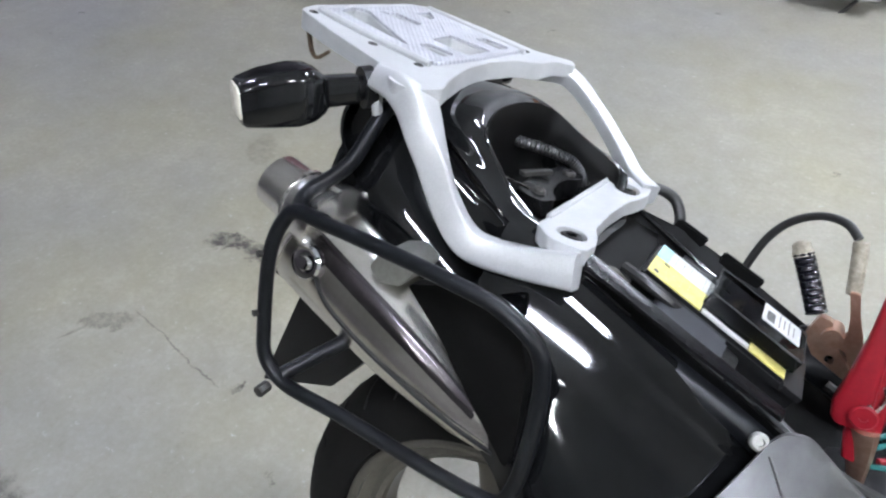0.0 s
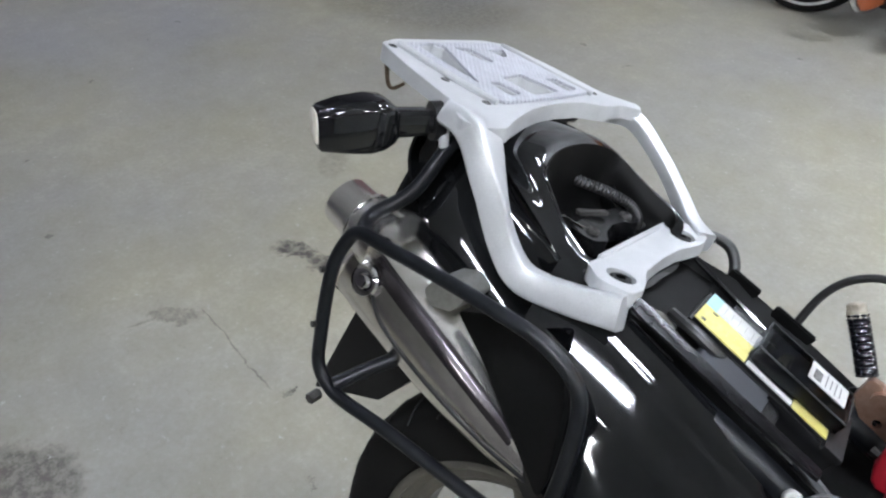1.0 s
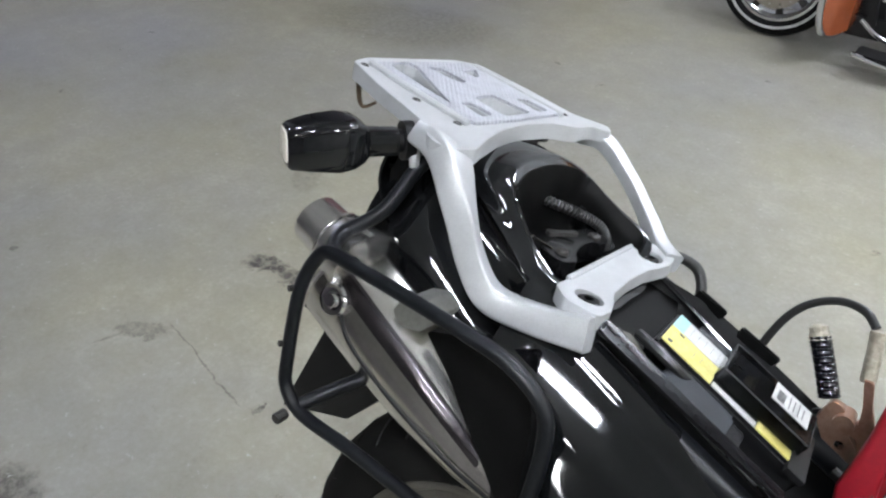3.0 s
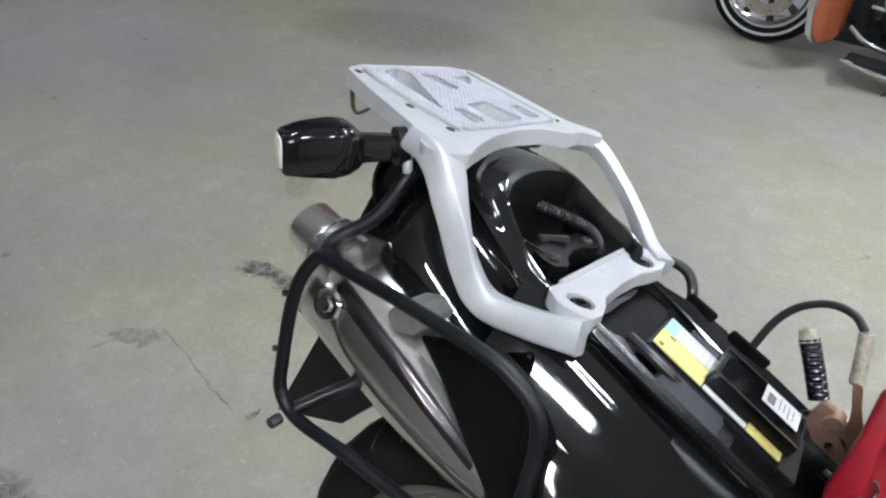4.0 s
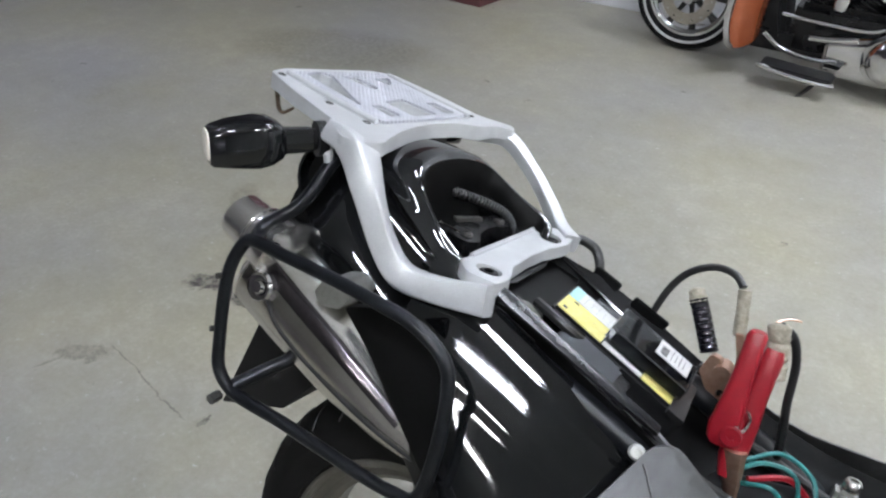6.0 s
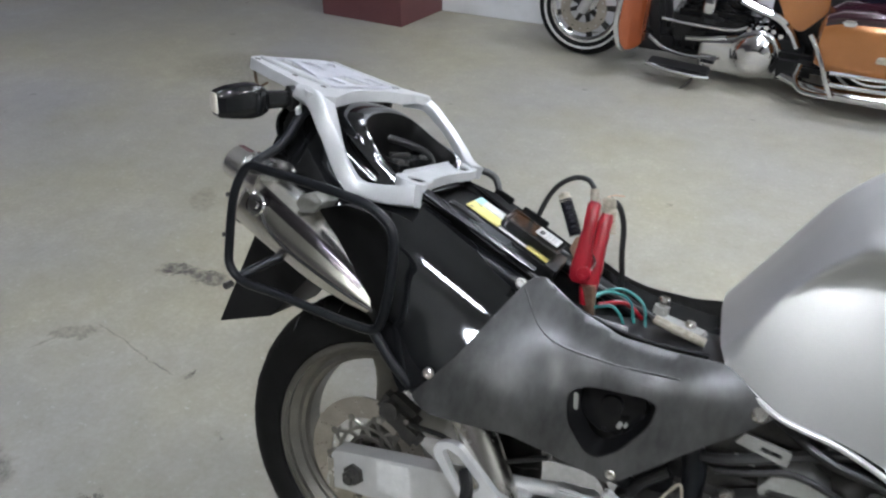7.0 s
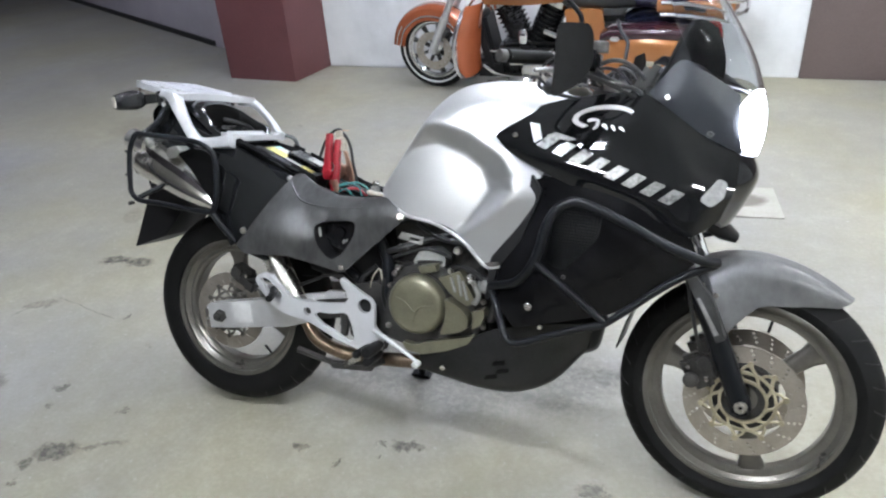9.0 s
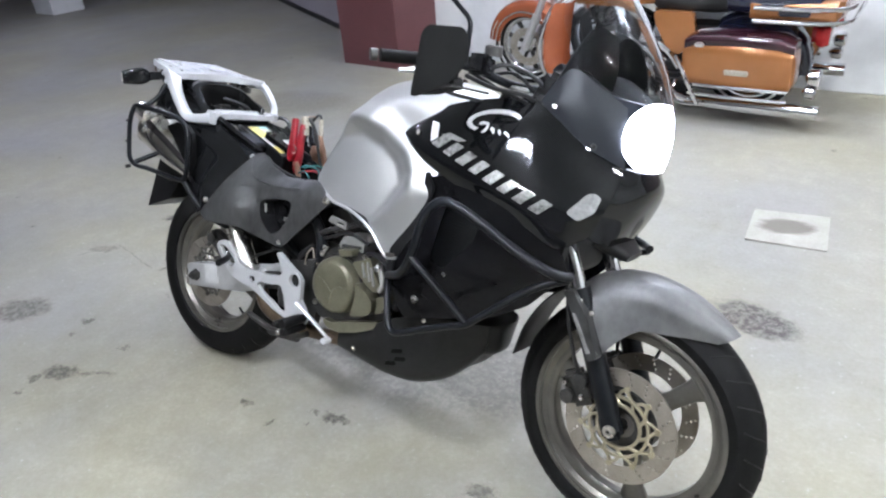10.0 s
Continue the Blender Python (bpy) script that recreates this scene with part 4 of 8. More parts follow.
for pts, r in (([(0.86, -0.15, 0.60), (0.90, -0.17, 0.56), (0.92, -0.17, 0.52), (0.90, -0.15, 0.46)], 0.014), ([(0.56, -0.12, 0.60), (0.60, -0.15, 0.62), (0.70, -0.14, 0.66), (0.80, -0.13, 0.70)], 0.009), ([(0.54, -0.13, 0.56), (0.50, -0.14, 0.52), (0.50, -0.13, 0.45), (0.55, -0.12, 0.38)], 0.009),
               ([(0.58, -0.14, 0.54), (0.57, -0.15, 0.50), (0.585, -0.15, 0.44)], 0.006), ([(0.66, -0.12, 0.70), (0.74, -0.15, 0.67), (0.82, -0.15, 0.66), (0.9, -0.16, 0.62)], 0.008), ([(0.76, -0.15, 0.575), (0.80, -0.165, 0.60), (0.86, -0.17, 0.585), (0.90, -0.18, 0.545)], 0.007), ([(0.60, -0.15, 0.60), (0.64, -0.155, 0.615), (0.70, -0.15, 0.635), (0.78, -0.155, 0.62)], 0.005)):
    b = fresh()
    tube(b, pts, r, 8)
    part("hose", b, CABLE, engine)
b = fresh()
tube(b, [(0.53, -0.15, 0.50), (0.545, -0.16, 0.54), (0.56, -0.155, 0.56), (0.57, -0.155, 0.53)], 0.0025, 6)
part("wire", b, CREAM, engine)

# exhaust run under the engine
b = fresh()
tube(b, [(0.28, -0.11, 0.39), (0.30, -0.115, 0.36), (0.34, -0.125, 0.31), (0.43, -0.12, 0.275), (0.55, -0.10, 0.27), (0.72, -0.08, 0.28)], 0.022, 12, 40)
part("exhaust_pipe", b, RUSTY, bike, "heat-browned exhaust pipe under the engine")

# foot peg bracket, pegs and brake pedal
brk = rounded([(0.457, 0.526), (0.466, 0.531), (0.521, 0.500), (0.558, 0.481), (0.572, 0.464), (0.573, 0.428), (0.573, 0.403), (0.596, 0.378), (0.603, 0.344), (0.582, 0.310), (0.554, 0.311), (0.510, 0.331), (0.452, 0.345), (0.391, 0.371), (0.345, 0.388), (0.311, 0.390), (0.283, 0.395), (0.258, 0.402), (0.232, 0.418), (0.202, 0.449), (0.177, 0.476), (0.173, 0.490), (0.182, 0.503), (0.199, 0.511), (0.219, 0.510), (0.262, 0.478), (0.298, 0.449), (0.340, 0.444), (0.413, 0.447), (0.476, 0.456), (0.489, 0.473), (0.480, 0.492)], 0.007)
tri = rounded([(0.377, 0.405), (0.389, 0.418), (0.418, 0.418), (0.450, 0.422), (0.470, 0.428), (0.486, 0.426), (0.500, 0.400), (0.512, 0.356), (0.504, 0.345), (0.486, 0.344), (0.450, 0.365), (0.405, 0.382)], 0.008)
slot = rounded([(0.189, 0.490), (0.199, 0.498), (0.221, 0.492), (0.264, 0.458), (0.267, 0.448), (0.255, 0.433), (0.243, 0.429), (0.216, 0.453)], 0.006)
hole = circle((0.541, 0.458), 0.0215, 24)
eye = circle((0.354, 0.415), 0.012, 16)
b = sheet(brk, [tri, slot, hole, eye], w0=-0.204, w1=-0.190, bevel=0.003)
bracket = part("footpeg_bracket", b, BRACKET_ALU, bike, "pale cast aluminium footpeg bracket with openings")
# black disc stands in for the shade inside the bracket's hole
b = fresh()
lathe(b, (0.541, -0.188, 0.458), (0, -1, 0), [(0, 0.023), (0.004, 0.021), (0.002, 0.001)], 20)
part("hole_shade", b, BLACK_PLASTIC, bracket)
screw(bracket, (0.354, -0.19, 0.415), (0, -1, 0), 0.0105, CASE_DARK, 0.008, "bolt")
b = fresh()
for px, pz, pr in ((0.558, 0.340, 0.011), (0.591, 0.351, 0.017), (0.593, 0.325, 0.014)):
    lathe(b, (px, -0.2, pz), (0, -1, 0), [(0, pr * 0.8), (0.03, pr), (0.085, pr), (0.090, pr * 0.8), (0.091, 0.001)], 16)
part("footpeg", b, BLACK_PLASTIC, bracket, "black rubber footpeg")
b = fresh()
tube(b, [(0.235, -0.2, 0.465), (0.255, -0.235, 0.46), (0.265, -0.27, 0.455)], 0.011, 8)
part("rear_footpeg", b, BLACK_PLASTIC, bracket)
b = fresh()
tube(b, [(0.582, -0.225, 0.401), (0.629, -0.225, 0.377), (0.678, -0.225, 0.352), (0.717, -0.225, 0.329)], [0.009, 0.0065, 0.0052, 0.005], 8, 16, flat=1.4)
box(b, (0.721, -0.236, 0.327), (0.018, 0.034, 0.014), 0.003, (0, 25, 0))
part("brake_pedal", b, BRACKET_ALU, bracket, "alloy brake pedal")
b = fresh()
tube(b, [(0.30, -0.16, 0.275), (0.40, -0.17, 0.262), (0.47, -0.185, 0.262), (0.56, -0.19, 0.28), (0.60, -0.19, 0.30)], 0.010, 8)
box(b, (0.50, -0.19, 0.268), (0.14, 0.02, 0.025), 0.006, (0, -6, 0))
part("peg_rod", b, CASE_DARK, bracket)
b = fresh()
s0, s1 = Vector((0.481, -0.2, 0.269)), Vector((0.529, -0.2, 0.301))
along = (s1 - s0).normalized()
over = along.cross(Vector((0, 1, 0)))
tube(b, [s0 + (s1 - s0) * (k / 72) + (over * math.cos(k * 0.87) + Vector((0, 1, 0)) * math.sin(k * 0.87)) * 0.0075 for k in range(73)], 0.0017, 6, 216)
part("return_spring", b, STEEL, bracket)
b = fresh()
tube(b, [(0.150, -0.150, 0.655), (0.196, -0.152, 0.570), (0.281, -0.156, 0.428), (0.292, -0.150, 0.405)], 0.036, 24, 24)
st = part("link_pipe", b, STEEL, bike, "bright stainless exhaust link pipe")
b = fresh()
lathe(b, (0.205, -0.152, 0.555), Vector((0.085, -0.004, -0.142)), [(-0.008, 0.036), (-0.007, 0.0385), (0.007, 0.0385), (0.008, 0.036)], 28, closed=True)
part("pipe_collar", b, STEEL, st)

b = fresh()
lathe(b, (0.462, -0.172, 0.352), Vector((0.10, 0, 1)), [(0, 0.004), (0, 0.012), (0.03, 0.013), (0.031, 0.017), (0.075, 0.017), (0.076, 0.012), (0.10, 0.011), (0.10, 0.001)], 18)
tube(b, [(0.474, -0.172, 0.45), (0.470, -0.165, 0.49), (0.44, -0.15, 0.52), (0.36, -0.13, 0.51)], 0.005, 8, 16)
part("brake_cylinder", b, CASE_DARK, bracket, "dark rear brake cylinder with its hose")
# dark plate added so no floor shows through the bracket's opening
b = sheet(rounded([(0.470, 0.345), (0.468, 0.50), (0.56, 0.52), (0.60, 0.40), (0.58, 0.31)], 0.01), w0=-0.150, w1=-0.120, bevel=0.004)
part("backing_plate", b, CASE_DARK, engine, "added dark plate backing the bracket's opening")
b = fresh()
tube(b, [(0.262, -0.118, 0.418), (0.34, -0.118, 0.436), (0.440, -0.118, 0.458)], 0.0145, 12, 12)
part("swingarm_brace", b, ALU, arm)

# side stand, on the far side
b = fresh()
tube(b, [(0.60, 0.13, 0.30), (0.57, 0.19, 0.2), (0.55, 0.255, 0.105)], 0.013, 10)
box(b, (0.55, 0.262, 0.1), (0.07, 0.05, 0.012), 0.004, (LEAN_SIDE, 0, 0))
part("side_stand", b, BLACK_TUBE, bike, "black side stand")

# belly pan
rows = [[(0.70, -0.150, 0.345), (0.80, -0.175, 0.368), (0.89, -0.185, 0.43), (0.97, -0.18, 0.46), (1.06, -0.160, 0.475), (1.17, -0.085, 0.47)],
        [(0.70, -0.160, 0.32), (0.80, -0.178, 0.33), (0.89, -0.185, 0.36), (0.98, -0.175, 0.37), (1.07, -0.148, 0.40), (1.165, -0.072, 0.43)],
        [(0.70, -0.155, 0.285), (0.80, -0.160, 0.274), (0.89, -0.160, 0.264), (0.98, -0.148, 0.266), (1.075, -0.118, 0.303), (1.155, -0.058, 0.385)],
        [(0.70, 0.0, 0.265), (0.80, 0.0, 0.25), (0.89, 0.0, 0.245), (0.98, 0.0, 0.255), (1.07, 0.0, 0.295), (1.14, 0.0, 0.385)]]
belly = part("belly_pan", surf(rows, 26, 16, 0.004, True), BELLY_GREY, bike, "scuffed dark grey plastic belly pan")
nose = [[(x0, -y0, z0), (x0 + 0.022, -y0 * 0.5, z0), (x0 + 0.026, 0.0, z0), (x0 + 0.022, y0 * 0.5, z0), (x0, y0, z0)] for x0, y0, z0 in ((1.17, 0.085, 0.47), (1.165, 0.072, 0.43), (1.155, 0.058, 0.385), (1.115, 0.04, 0.36))]
part("pan_nose", surf(nose, 16, 12, 0.004), BELLY_GREY, belly)
screw(belly, (0.775, -0.172, 0.305), (0, -1, -0.2), 0.008)
pan_bm = surf(rows, 26, 16, 0)
pan_skin = BVHTree.FromBMesh(pan_bm)
pan_bm.free()
# black patches laid on the skin imitate the shade inside open slots
for su, sv in ((0.939, 0.350), (0.950, 0.328), (0.919, 0.306)):
    b = sheet(rounded([(su - 0.019, sv - 0.010), (su - 0.012, sv + 0.005), (su + 0.017, sv + 0.012), (su + 0.019, sv - 0.001)], 0.004, 3), w0=-0.003, w1=0.001, step=0.02, bevel=0.0006,
              place=lambda u, v, w: (u, pan_skin.ray_cast(Vector((u, -1.0, v)), Vector((0, 1, 0)))[0].y - 0.001 - w, v))
    part("drain_slot", b, WELL_BLACK, belly, "black patch standing in for a slot's dark inside")

# ---- fuel tank ----
rows = [[(0.548, 0.0, 0.815), (0.60, 0.0, 0.90), (0.68, 0.0, 1.03), (0.75, 0.0, 1.085), (0.86, 0.0, 1.108), (0.98, 0.0, 1.100), (1.08, 0.0, 1.06)],
        [(0.550, -0.06, 0.812), (0.60, -0.075, 0.892), (0.68, -0.085, 1.018), (0.75, -0.09, 1.072), (0.86, -0.095, 1.095), (0.98, -0.095, 1.088), (1.08, -0.09, 1.05)],
        [(0.555, -0.115, 0.802), (0.61, -0.135, 0.885), (0.69, -0.155, 0.995), (0.76, -0.165, 1.03), (0.86, -0.165, 1.045), (0.98, -0.16, 1.03), (1.07, -0.15, 0.99)],
        [(0.560, -0.150, 0.792), (0.625, -0.170, 0.880), (0.705, -0.190, 0.985), (0.77, -0.198, 0.985), (0.87, -0.180, 0.98), (0.97, -0.182, 0.95), (1.045, -0.17, 0.91)],
        [(0.566, -0.160, 0.782), (0.635, -0.183, 0.83), (0.715, -0.205, 0.90), (0.80, -0.222, 0.92), (0.89, -0.222, 0.905), (0.98, -0.208, 0.885), (1.022, -0.203, 0.87)],
        [(0.570, -0.166, 0.776), (0.645, -0.190, 0.78), (0.73, -0.212, 0.805), (0.815, -0.232, 0.83), (0.90, -0.242, 0.835), (0.98, -0.235, 0.825), (1.022, -0.222, 0.82)],
        [(0.573, -0.168, 0.773), (0.655, -0.190, 0.745), (0.74, -0.205, 0.74), (0.82, -0.218, 0.735), (0.90, -0.230, 0.735), (0.965, -0.228, 0.745), (1.005, -0.222, 0.765)],
        [(0.576, -0.166, 0.770), (0.658, -0.185, 0.730), (0.73, -0.196, 0.722), (0.79, -0.205, 0.705), (0.835, -0.212, 0.680), (0.885, -0.220, 0.635), (0.935, -0.222, 0.634)]]
KNEE_IN = [(0.54, 0.76), (0.60, 0.855), (0.655, 0.91), (0.72, 0.925), (0.80, 0.900), (0.845, 0.868), (0.870, 0.820), (0.815, 0.728), (0.77, 0.70), (0.70, 0.69), (0.60, 0.72)]
KNEE_OUT = [(0.50, 0.75), (0.60, 0.90), (0.68, 0.985), (0.736, 0.992), (0.823, 0.979), (0.926, 0.924), (0.967, 0.870), (0.964, 0.818), (0.895, 0.743), (0.835, 0.70), (0.79, 0.66), (0.60, 0.66)]


def inside(p, poly):
    c = False
    for i in range(len(poly)):
        (x0, y0), (x1, y1) = poly[i - 1], poly[i]
        if (y0 > p[1]) != (y1 > p[1]) and p[0] < (x1 - x0) * (p[1] - y0) / (y1 - y0) + x0:
            c = not c
    return c


def away(p, poly):
    best = 9.0
    for i in range(len(poly)):
        a, b = Vector(poly[i - 1]), Vector(poly[i])
        d = b - a
        k = max(0.0, min(1.0, (Vector(p) - a).dot(d) / d.length_squared))
        best = min(best, (Vector(p) - a - d * k).length)
    return best


def recess(bm):
    """Presses a flat slanting knee panel into both sides of the tank, with a sloping step round it."""
    for v in bm.verts:
        if abs(v.co.y) < 0.10:
            continue
        p = (v.co.x, v.co.z)
        if not inside(p, KNEE_OUT):
            continue
        k = 1.0 if inside(p, KNEE_IN) else away(p, KNEE_OUT) / (away(p, KNEE_OUT) + away(p, KNEE_IN))
        k = k * k * (3 - 2 * k)
        flat = 0.190 - 0.15 * (v.co.z - 0.74) - 0.5 * (v.co.z - 0.80) ** 2 + 0.03 * (v.co.x - 0.7) - 0.6 * (v.co.x - 0.72) ** 2
        press = max(0.0, abs(v.co.y) - flat) * k * min(1.0, (abs(v.co.y) - 0.10) / 0.04)
        v.co.y -= math.copysign(press, v.co.y)
    return bm


tank_bm = recess(surf(rows, 84, 96, 0, True))
bmesh.ops.recalc_face_normals(tank_bm, faces=tank_bm.faces[:])
bmesh.ops.solidify(tank_bm, geom=tank_bm.faces[:], thickness=0.003)
bmesh.ops.recalc_face_normals(tank_bm, faces=tank_bm.faces[:])
tank = part("fuel_tank", tank_bm, SILVER, bike, "silver metallic fuel tank with faceted sides")
b = fresh()
tube(b, [(0.572, -0.163, 0.772), (0.65, -0.188, 0.730), (0.73, -0.200, 0.719), (0.79, -0.209, 0.701), (0.835, -0.216, 0.676), (0.885, -0.224, 0.632), (0.905, -0.225, 0.622), (0.935, -0.226, 0.628)], 0.0045, 8, 40)
part("tank_trim", b, ALU, tank, "pale trim along the tank's lower edge")
b = fresh()
box(b, (0.918, -0.222, 0.632), (0.035, 0.02, 0.012), 0.003, (0, -8, 0))
part("tank_bracket", b, STEEL, tank)
b = fresh()
lathe(b, (0.90, 0, 1.105), (0, 0, 1), [(0, 0.04), (0.01, 0.038), (0.012, 0.001)], 24)
part("filler_cap", b, CHROME, tank)

# ---- tail: cowl, storage well, tray ----
LIP = [(px, 0.881 - 0.42 * (px - 0.04) - 0.35 * (px - 0.04) ** 2 + 2.0 * max(0.0, px - 0.1) ** 3) for px in (-0.04, 0.0, 0.04, 0.1, 0.16, 0.21, 0.264)]
FOLDS = [(-0.123, 0.0), (-0.131, -0.006), (-0.140, -0.015), (-0.1475, -0.0253), (-0.1525, -0.0300), (-0.162, -0.0415), (-0.175, -0.0590), (-0.184, -0.0735), (-0.191, -0.0890)]
panel_rows = [[(px, py + 0.10 * max(0.0, px + 0.03) ** 2 + 0.3 * max(0.0, px - 0.1) ** 2, pz + pd * (1 - 1.2 * max(0.0, px - 0.1) ** 1.5)) for px, pz in LIP] for py, pd in FOLDS]
panel_rows += [[(-0.048, -0.193, 0.790), (-0.005, -0.199, 0.779), (0.040, -0.204, 0.760), (0.095, -0.209, 0.731), (0.150, -0.210, 0.703), (0.190, -0.208, 0.688), (0.230, -0.204, 0.676)],
               [(-0.035, -0.198, 0.737), (0.002, -0.206, 0.731), (0.040, -0.215, 0.716), (0.082, -0.224, 0.694), (0.125, -0.232, 0.666), (0.152, -0.237, 0.650), (0.180, -0.241, 0.634)],
               [(-0.010, -0.200, 0.700), (0.015, -0.210, 0.690), (0.040, -0.219, 0.675), (0.063, -0.228, 0.651), (0.087, -0.237, 0.623), (0.100, -0.2415, 0.606), (0.115, -0.246, 0.590)]]
# the cowl's side swells out below the rack and draws in towards the seat
COWL_TURN = [(0.0, -0.100), (-0.030, -0.117), (-0.060, -0.136), (-0.082, -0.150), (-0.104, -0.160), (-0.150, -0.166), (-0.200, -0.158)]
COWL_TOP = [(-0.252, 1.004), (-0.20, 0.995), (-0.16, 0.980), (-0.13, 0.963), (-0.10, 0.944), (-0.07, 0.926), (-0.03, 0.904)]
cowl_rows = [[(px, fy + 3.0 * max(0.0, px + 0.168 + (zt + fz - 0.87)) ** 2 * min(1.0, -20 * fz), zt + fz) for px, zt in COWL_TOP] for fz, fy in COWL_TURN]
cowl = part("tail_cowl", surf(cowl_rows, 30, 26, 0.004), BLACK_GLOSS, bike, "glossy black tail cowl")
part("cowl_side", surf([flip(r) for r in cowl_rows], 30, 26, 0.004), BLACK_GLOSS, cowl)
part("cowl_panel", surf(panel_rows, 40, 76, 0.004), BLACK_GLOSS, cowl, "long glossy black flank panel")
part("cowl_panel", surf([flip(r) for r in panel_rows], 30, 24, 0.004), BLACK_GLOSS, cowl)
b = sheet(rounded([(-0.095, 0.846), (-0.05, 0.806), (0.010, 0.737), (0.048, 0.694), (0.054, 0.72), (0.046, 0.81), (0.035, 0.842), (0.008, 0.862), (-0.042, 0.866)], 0.008), w0=-0.222, w1=-0.205, bevel=0.004)
part("heel_panel", b, WELL_BLACK, cowl, "black plastic panel beside the silencer")
rim_in = [(-0.116, 0, 0.998), (-0.113, -0.06, 0.993), (-0.103, -0.088, 0.978), (-0.062, -0.091, 0.931), (-0.03, -0.091, 0.908), (0.0, -0.05, 0.893), (0.004, 0, 0.890), (0.004, 0.06, 0.893), (0.0, 0.104, 0.926), (-0.05, 0.103, 0.953), (-0.10, 0.10, 0.979), (-0.112, 0.055, 0.993)]
mid = [(-0.140, 0, 1.008), (-0.138, -0.065, 1.002), (-0.125, -0.100, 0.985), (-0.075, -0.104, 0.938), (-0.035, -0.105, 0.912), (0.015, -0.06, 0.893), (0.015, 0, 0.890), (0.015, 0.06, 0.893), (0.008, 0.112, 0.924), (-0.05, 0.111, 0.952), (-0.12, 0.110, 0.984), (-0.138, 0.06, 1.002)]
out = [(-0.262, 0, 1.010), (-0.25, -0.094, 0.998), (-0.16, -0.106, 0.978), (-0.09, -0.116, 0.937), (-0.03, -0.121, 0.900), (0.03, -0.07, 0.886), (0.035, 0, 0.884), (0.03, 0.07, 0.886), (-0.03, 0.121, 0.900), (-0.10, 0.117, 0.944), (-0.16, 0.107, 0.98), (-0.25, 0.094, 0.998)]
edge = [tuple(p * 0.72 + q * 0.28 + (0.35 * (q - p) if i == 2 else 0.0) for i, (p, q) in enumerate(zip(a, c))) for a, c in zip(rim_in, mid)]
part("well_collar", surf([rim_in, edge, mid, out], 64, 14, 0.003, closed=True), BLACK_GLOSS, cowl, "raised glossy black collar round the storage well")
w1 = [(p[0] * 0.96 - 0.004, p[1] * 0.95, p[2] - 0.015) for p in rim_in]
w2 = [(p[0] * 0.92 - 0.005, p[1] * 0.90, min(p[2] - 0.025, 0.90)) for p in rim_in]
w3 = [(-0.055 + (p[0] + 0.055) * 0.2, p[1] * 0.2, 0.872) for p in rim_in]
part("storage_well", surf([rim_in, w1, w2, w3], 60, 20, 0.002, closed=True), WELL_BLACK, cowl, "black plastic storage well")
b = fresh()
tube(b, [(-0.106, -0.082, 0.983), (-0.103, -0.090, 0.978), (-0.085, -0.092, 0.957), (-0.062, -0.093, 0.932), (-0.03, -0.093, 0.909)], 0.0018, 8, 26)
part("well_trim", b, BLACK_GLOSS, cowl, "thin glossy edge of the storage well")
b = fresh()
tube(b, [(-0.138, 0.008, 0.957), (-0.125, 0.020, 0.951), (-0.081, 0.058, 0.939), (-0.055, 0.080, 0.927), (-0.044, 0.088, 0.912), (-0.042, 0.090, 0.898)], [0.0078, 0.0062] * 36, 10, 72)
part("corrugated_hose", b, CABLE, cowl, "dusty black corrugated conduit")
b = sheet(rounded([(-0.064, -0.072), (-0.030, -0.072), (-0.022, -0.050), (-0.036, -0.030), (-0.042, 0.0), (-0.040, 0.028), (-0.028, 0.045), (-0.034, 0.066), (-0.064, 0.066), (-0.072, 0.0)], 0.008), w0=0.895, w1=0.921, place=lambda u, v, w: (u, v, w - 0.12 * (u + 0.04)), bevel=0.002)
part("latch_bracket", b, BLACK_SATIN, cowl)
screw(cowl, (-0.044, -0.051, 0.922), (0, 0, 1), 0.008, CASE_DARK)
screw(cowl, (-0.046, 0.046, 0.922), (0, 0, 1), 0.008, CASE_DARK)
b = fresh()
bar(b, (-0.088, -0.052, 0.926), (-0.050, -0.066, 0.927), 0.0020, 6)
part("latch_rod", b, STEEL, cowl)
b = sheet(rounded([(-0.084, -0.022), (-0.074, -0.028), (-0.060, -0.004), (-0.052, 0.006), (-0.060, 0.010), (-0.070, -0.006)], 0.003), w0=0.926, w1=0.931, bevel=0.001, place=lambda u, v, w: (u, v, w + 0.06 * (v + 0.01)))
part("latch_tongue", b, CASE_DARK, cowl)
screw(cowl, (0.250, -0.142, 0.794), (0.2, -1, 0.6), 0.009, CAST_DULL, 0.005)
screw(cowl, (0.160, -0.249, 0.642), (0, -1, 0), 0.009)
# rear face of the cowl
b = fresh()
b = surf([[(-0.252, -0.098, 1.004), (-0.268, 0, 1.016), (-0.252, 0.098, 1.004)], [(-0.262, -0.130, 0.972), (-0.285, 0, 0.972), (-0.262, 0.130, 0.972)], [(-0.246, -0.154, 0.945), (-0.272, 0, 0.945), (-0.246, 0.154, 0.945)], [(-0.212, -0.160, 0.90), (-0.235, 0, 0.90), (-0.212, 0.160, 0.90)], [(-0.150, -0.150, 0.79), (-0.17, 0, 0.79), (-0.150, 0.150, 0.79)]], 18, 14, 0.004)
part("cowl_rear", b, BLACK_GLOSS, cowl)
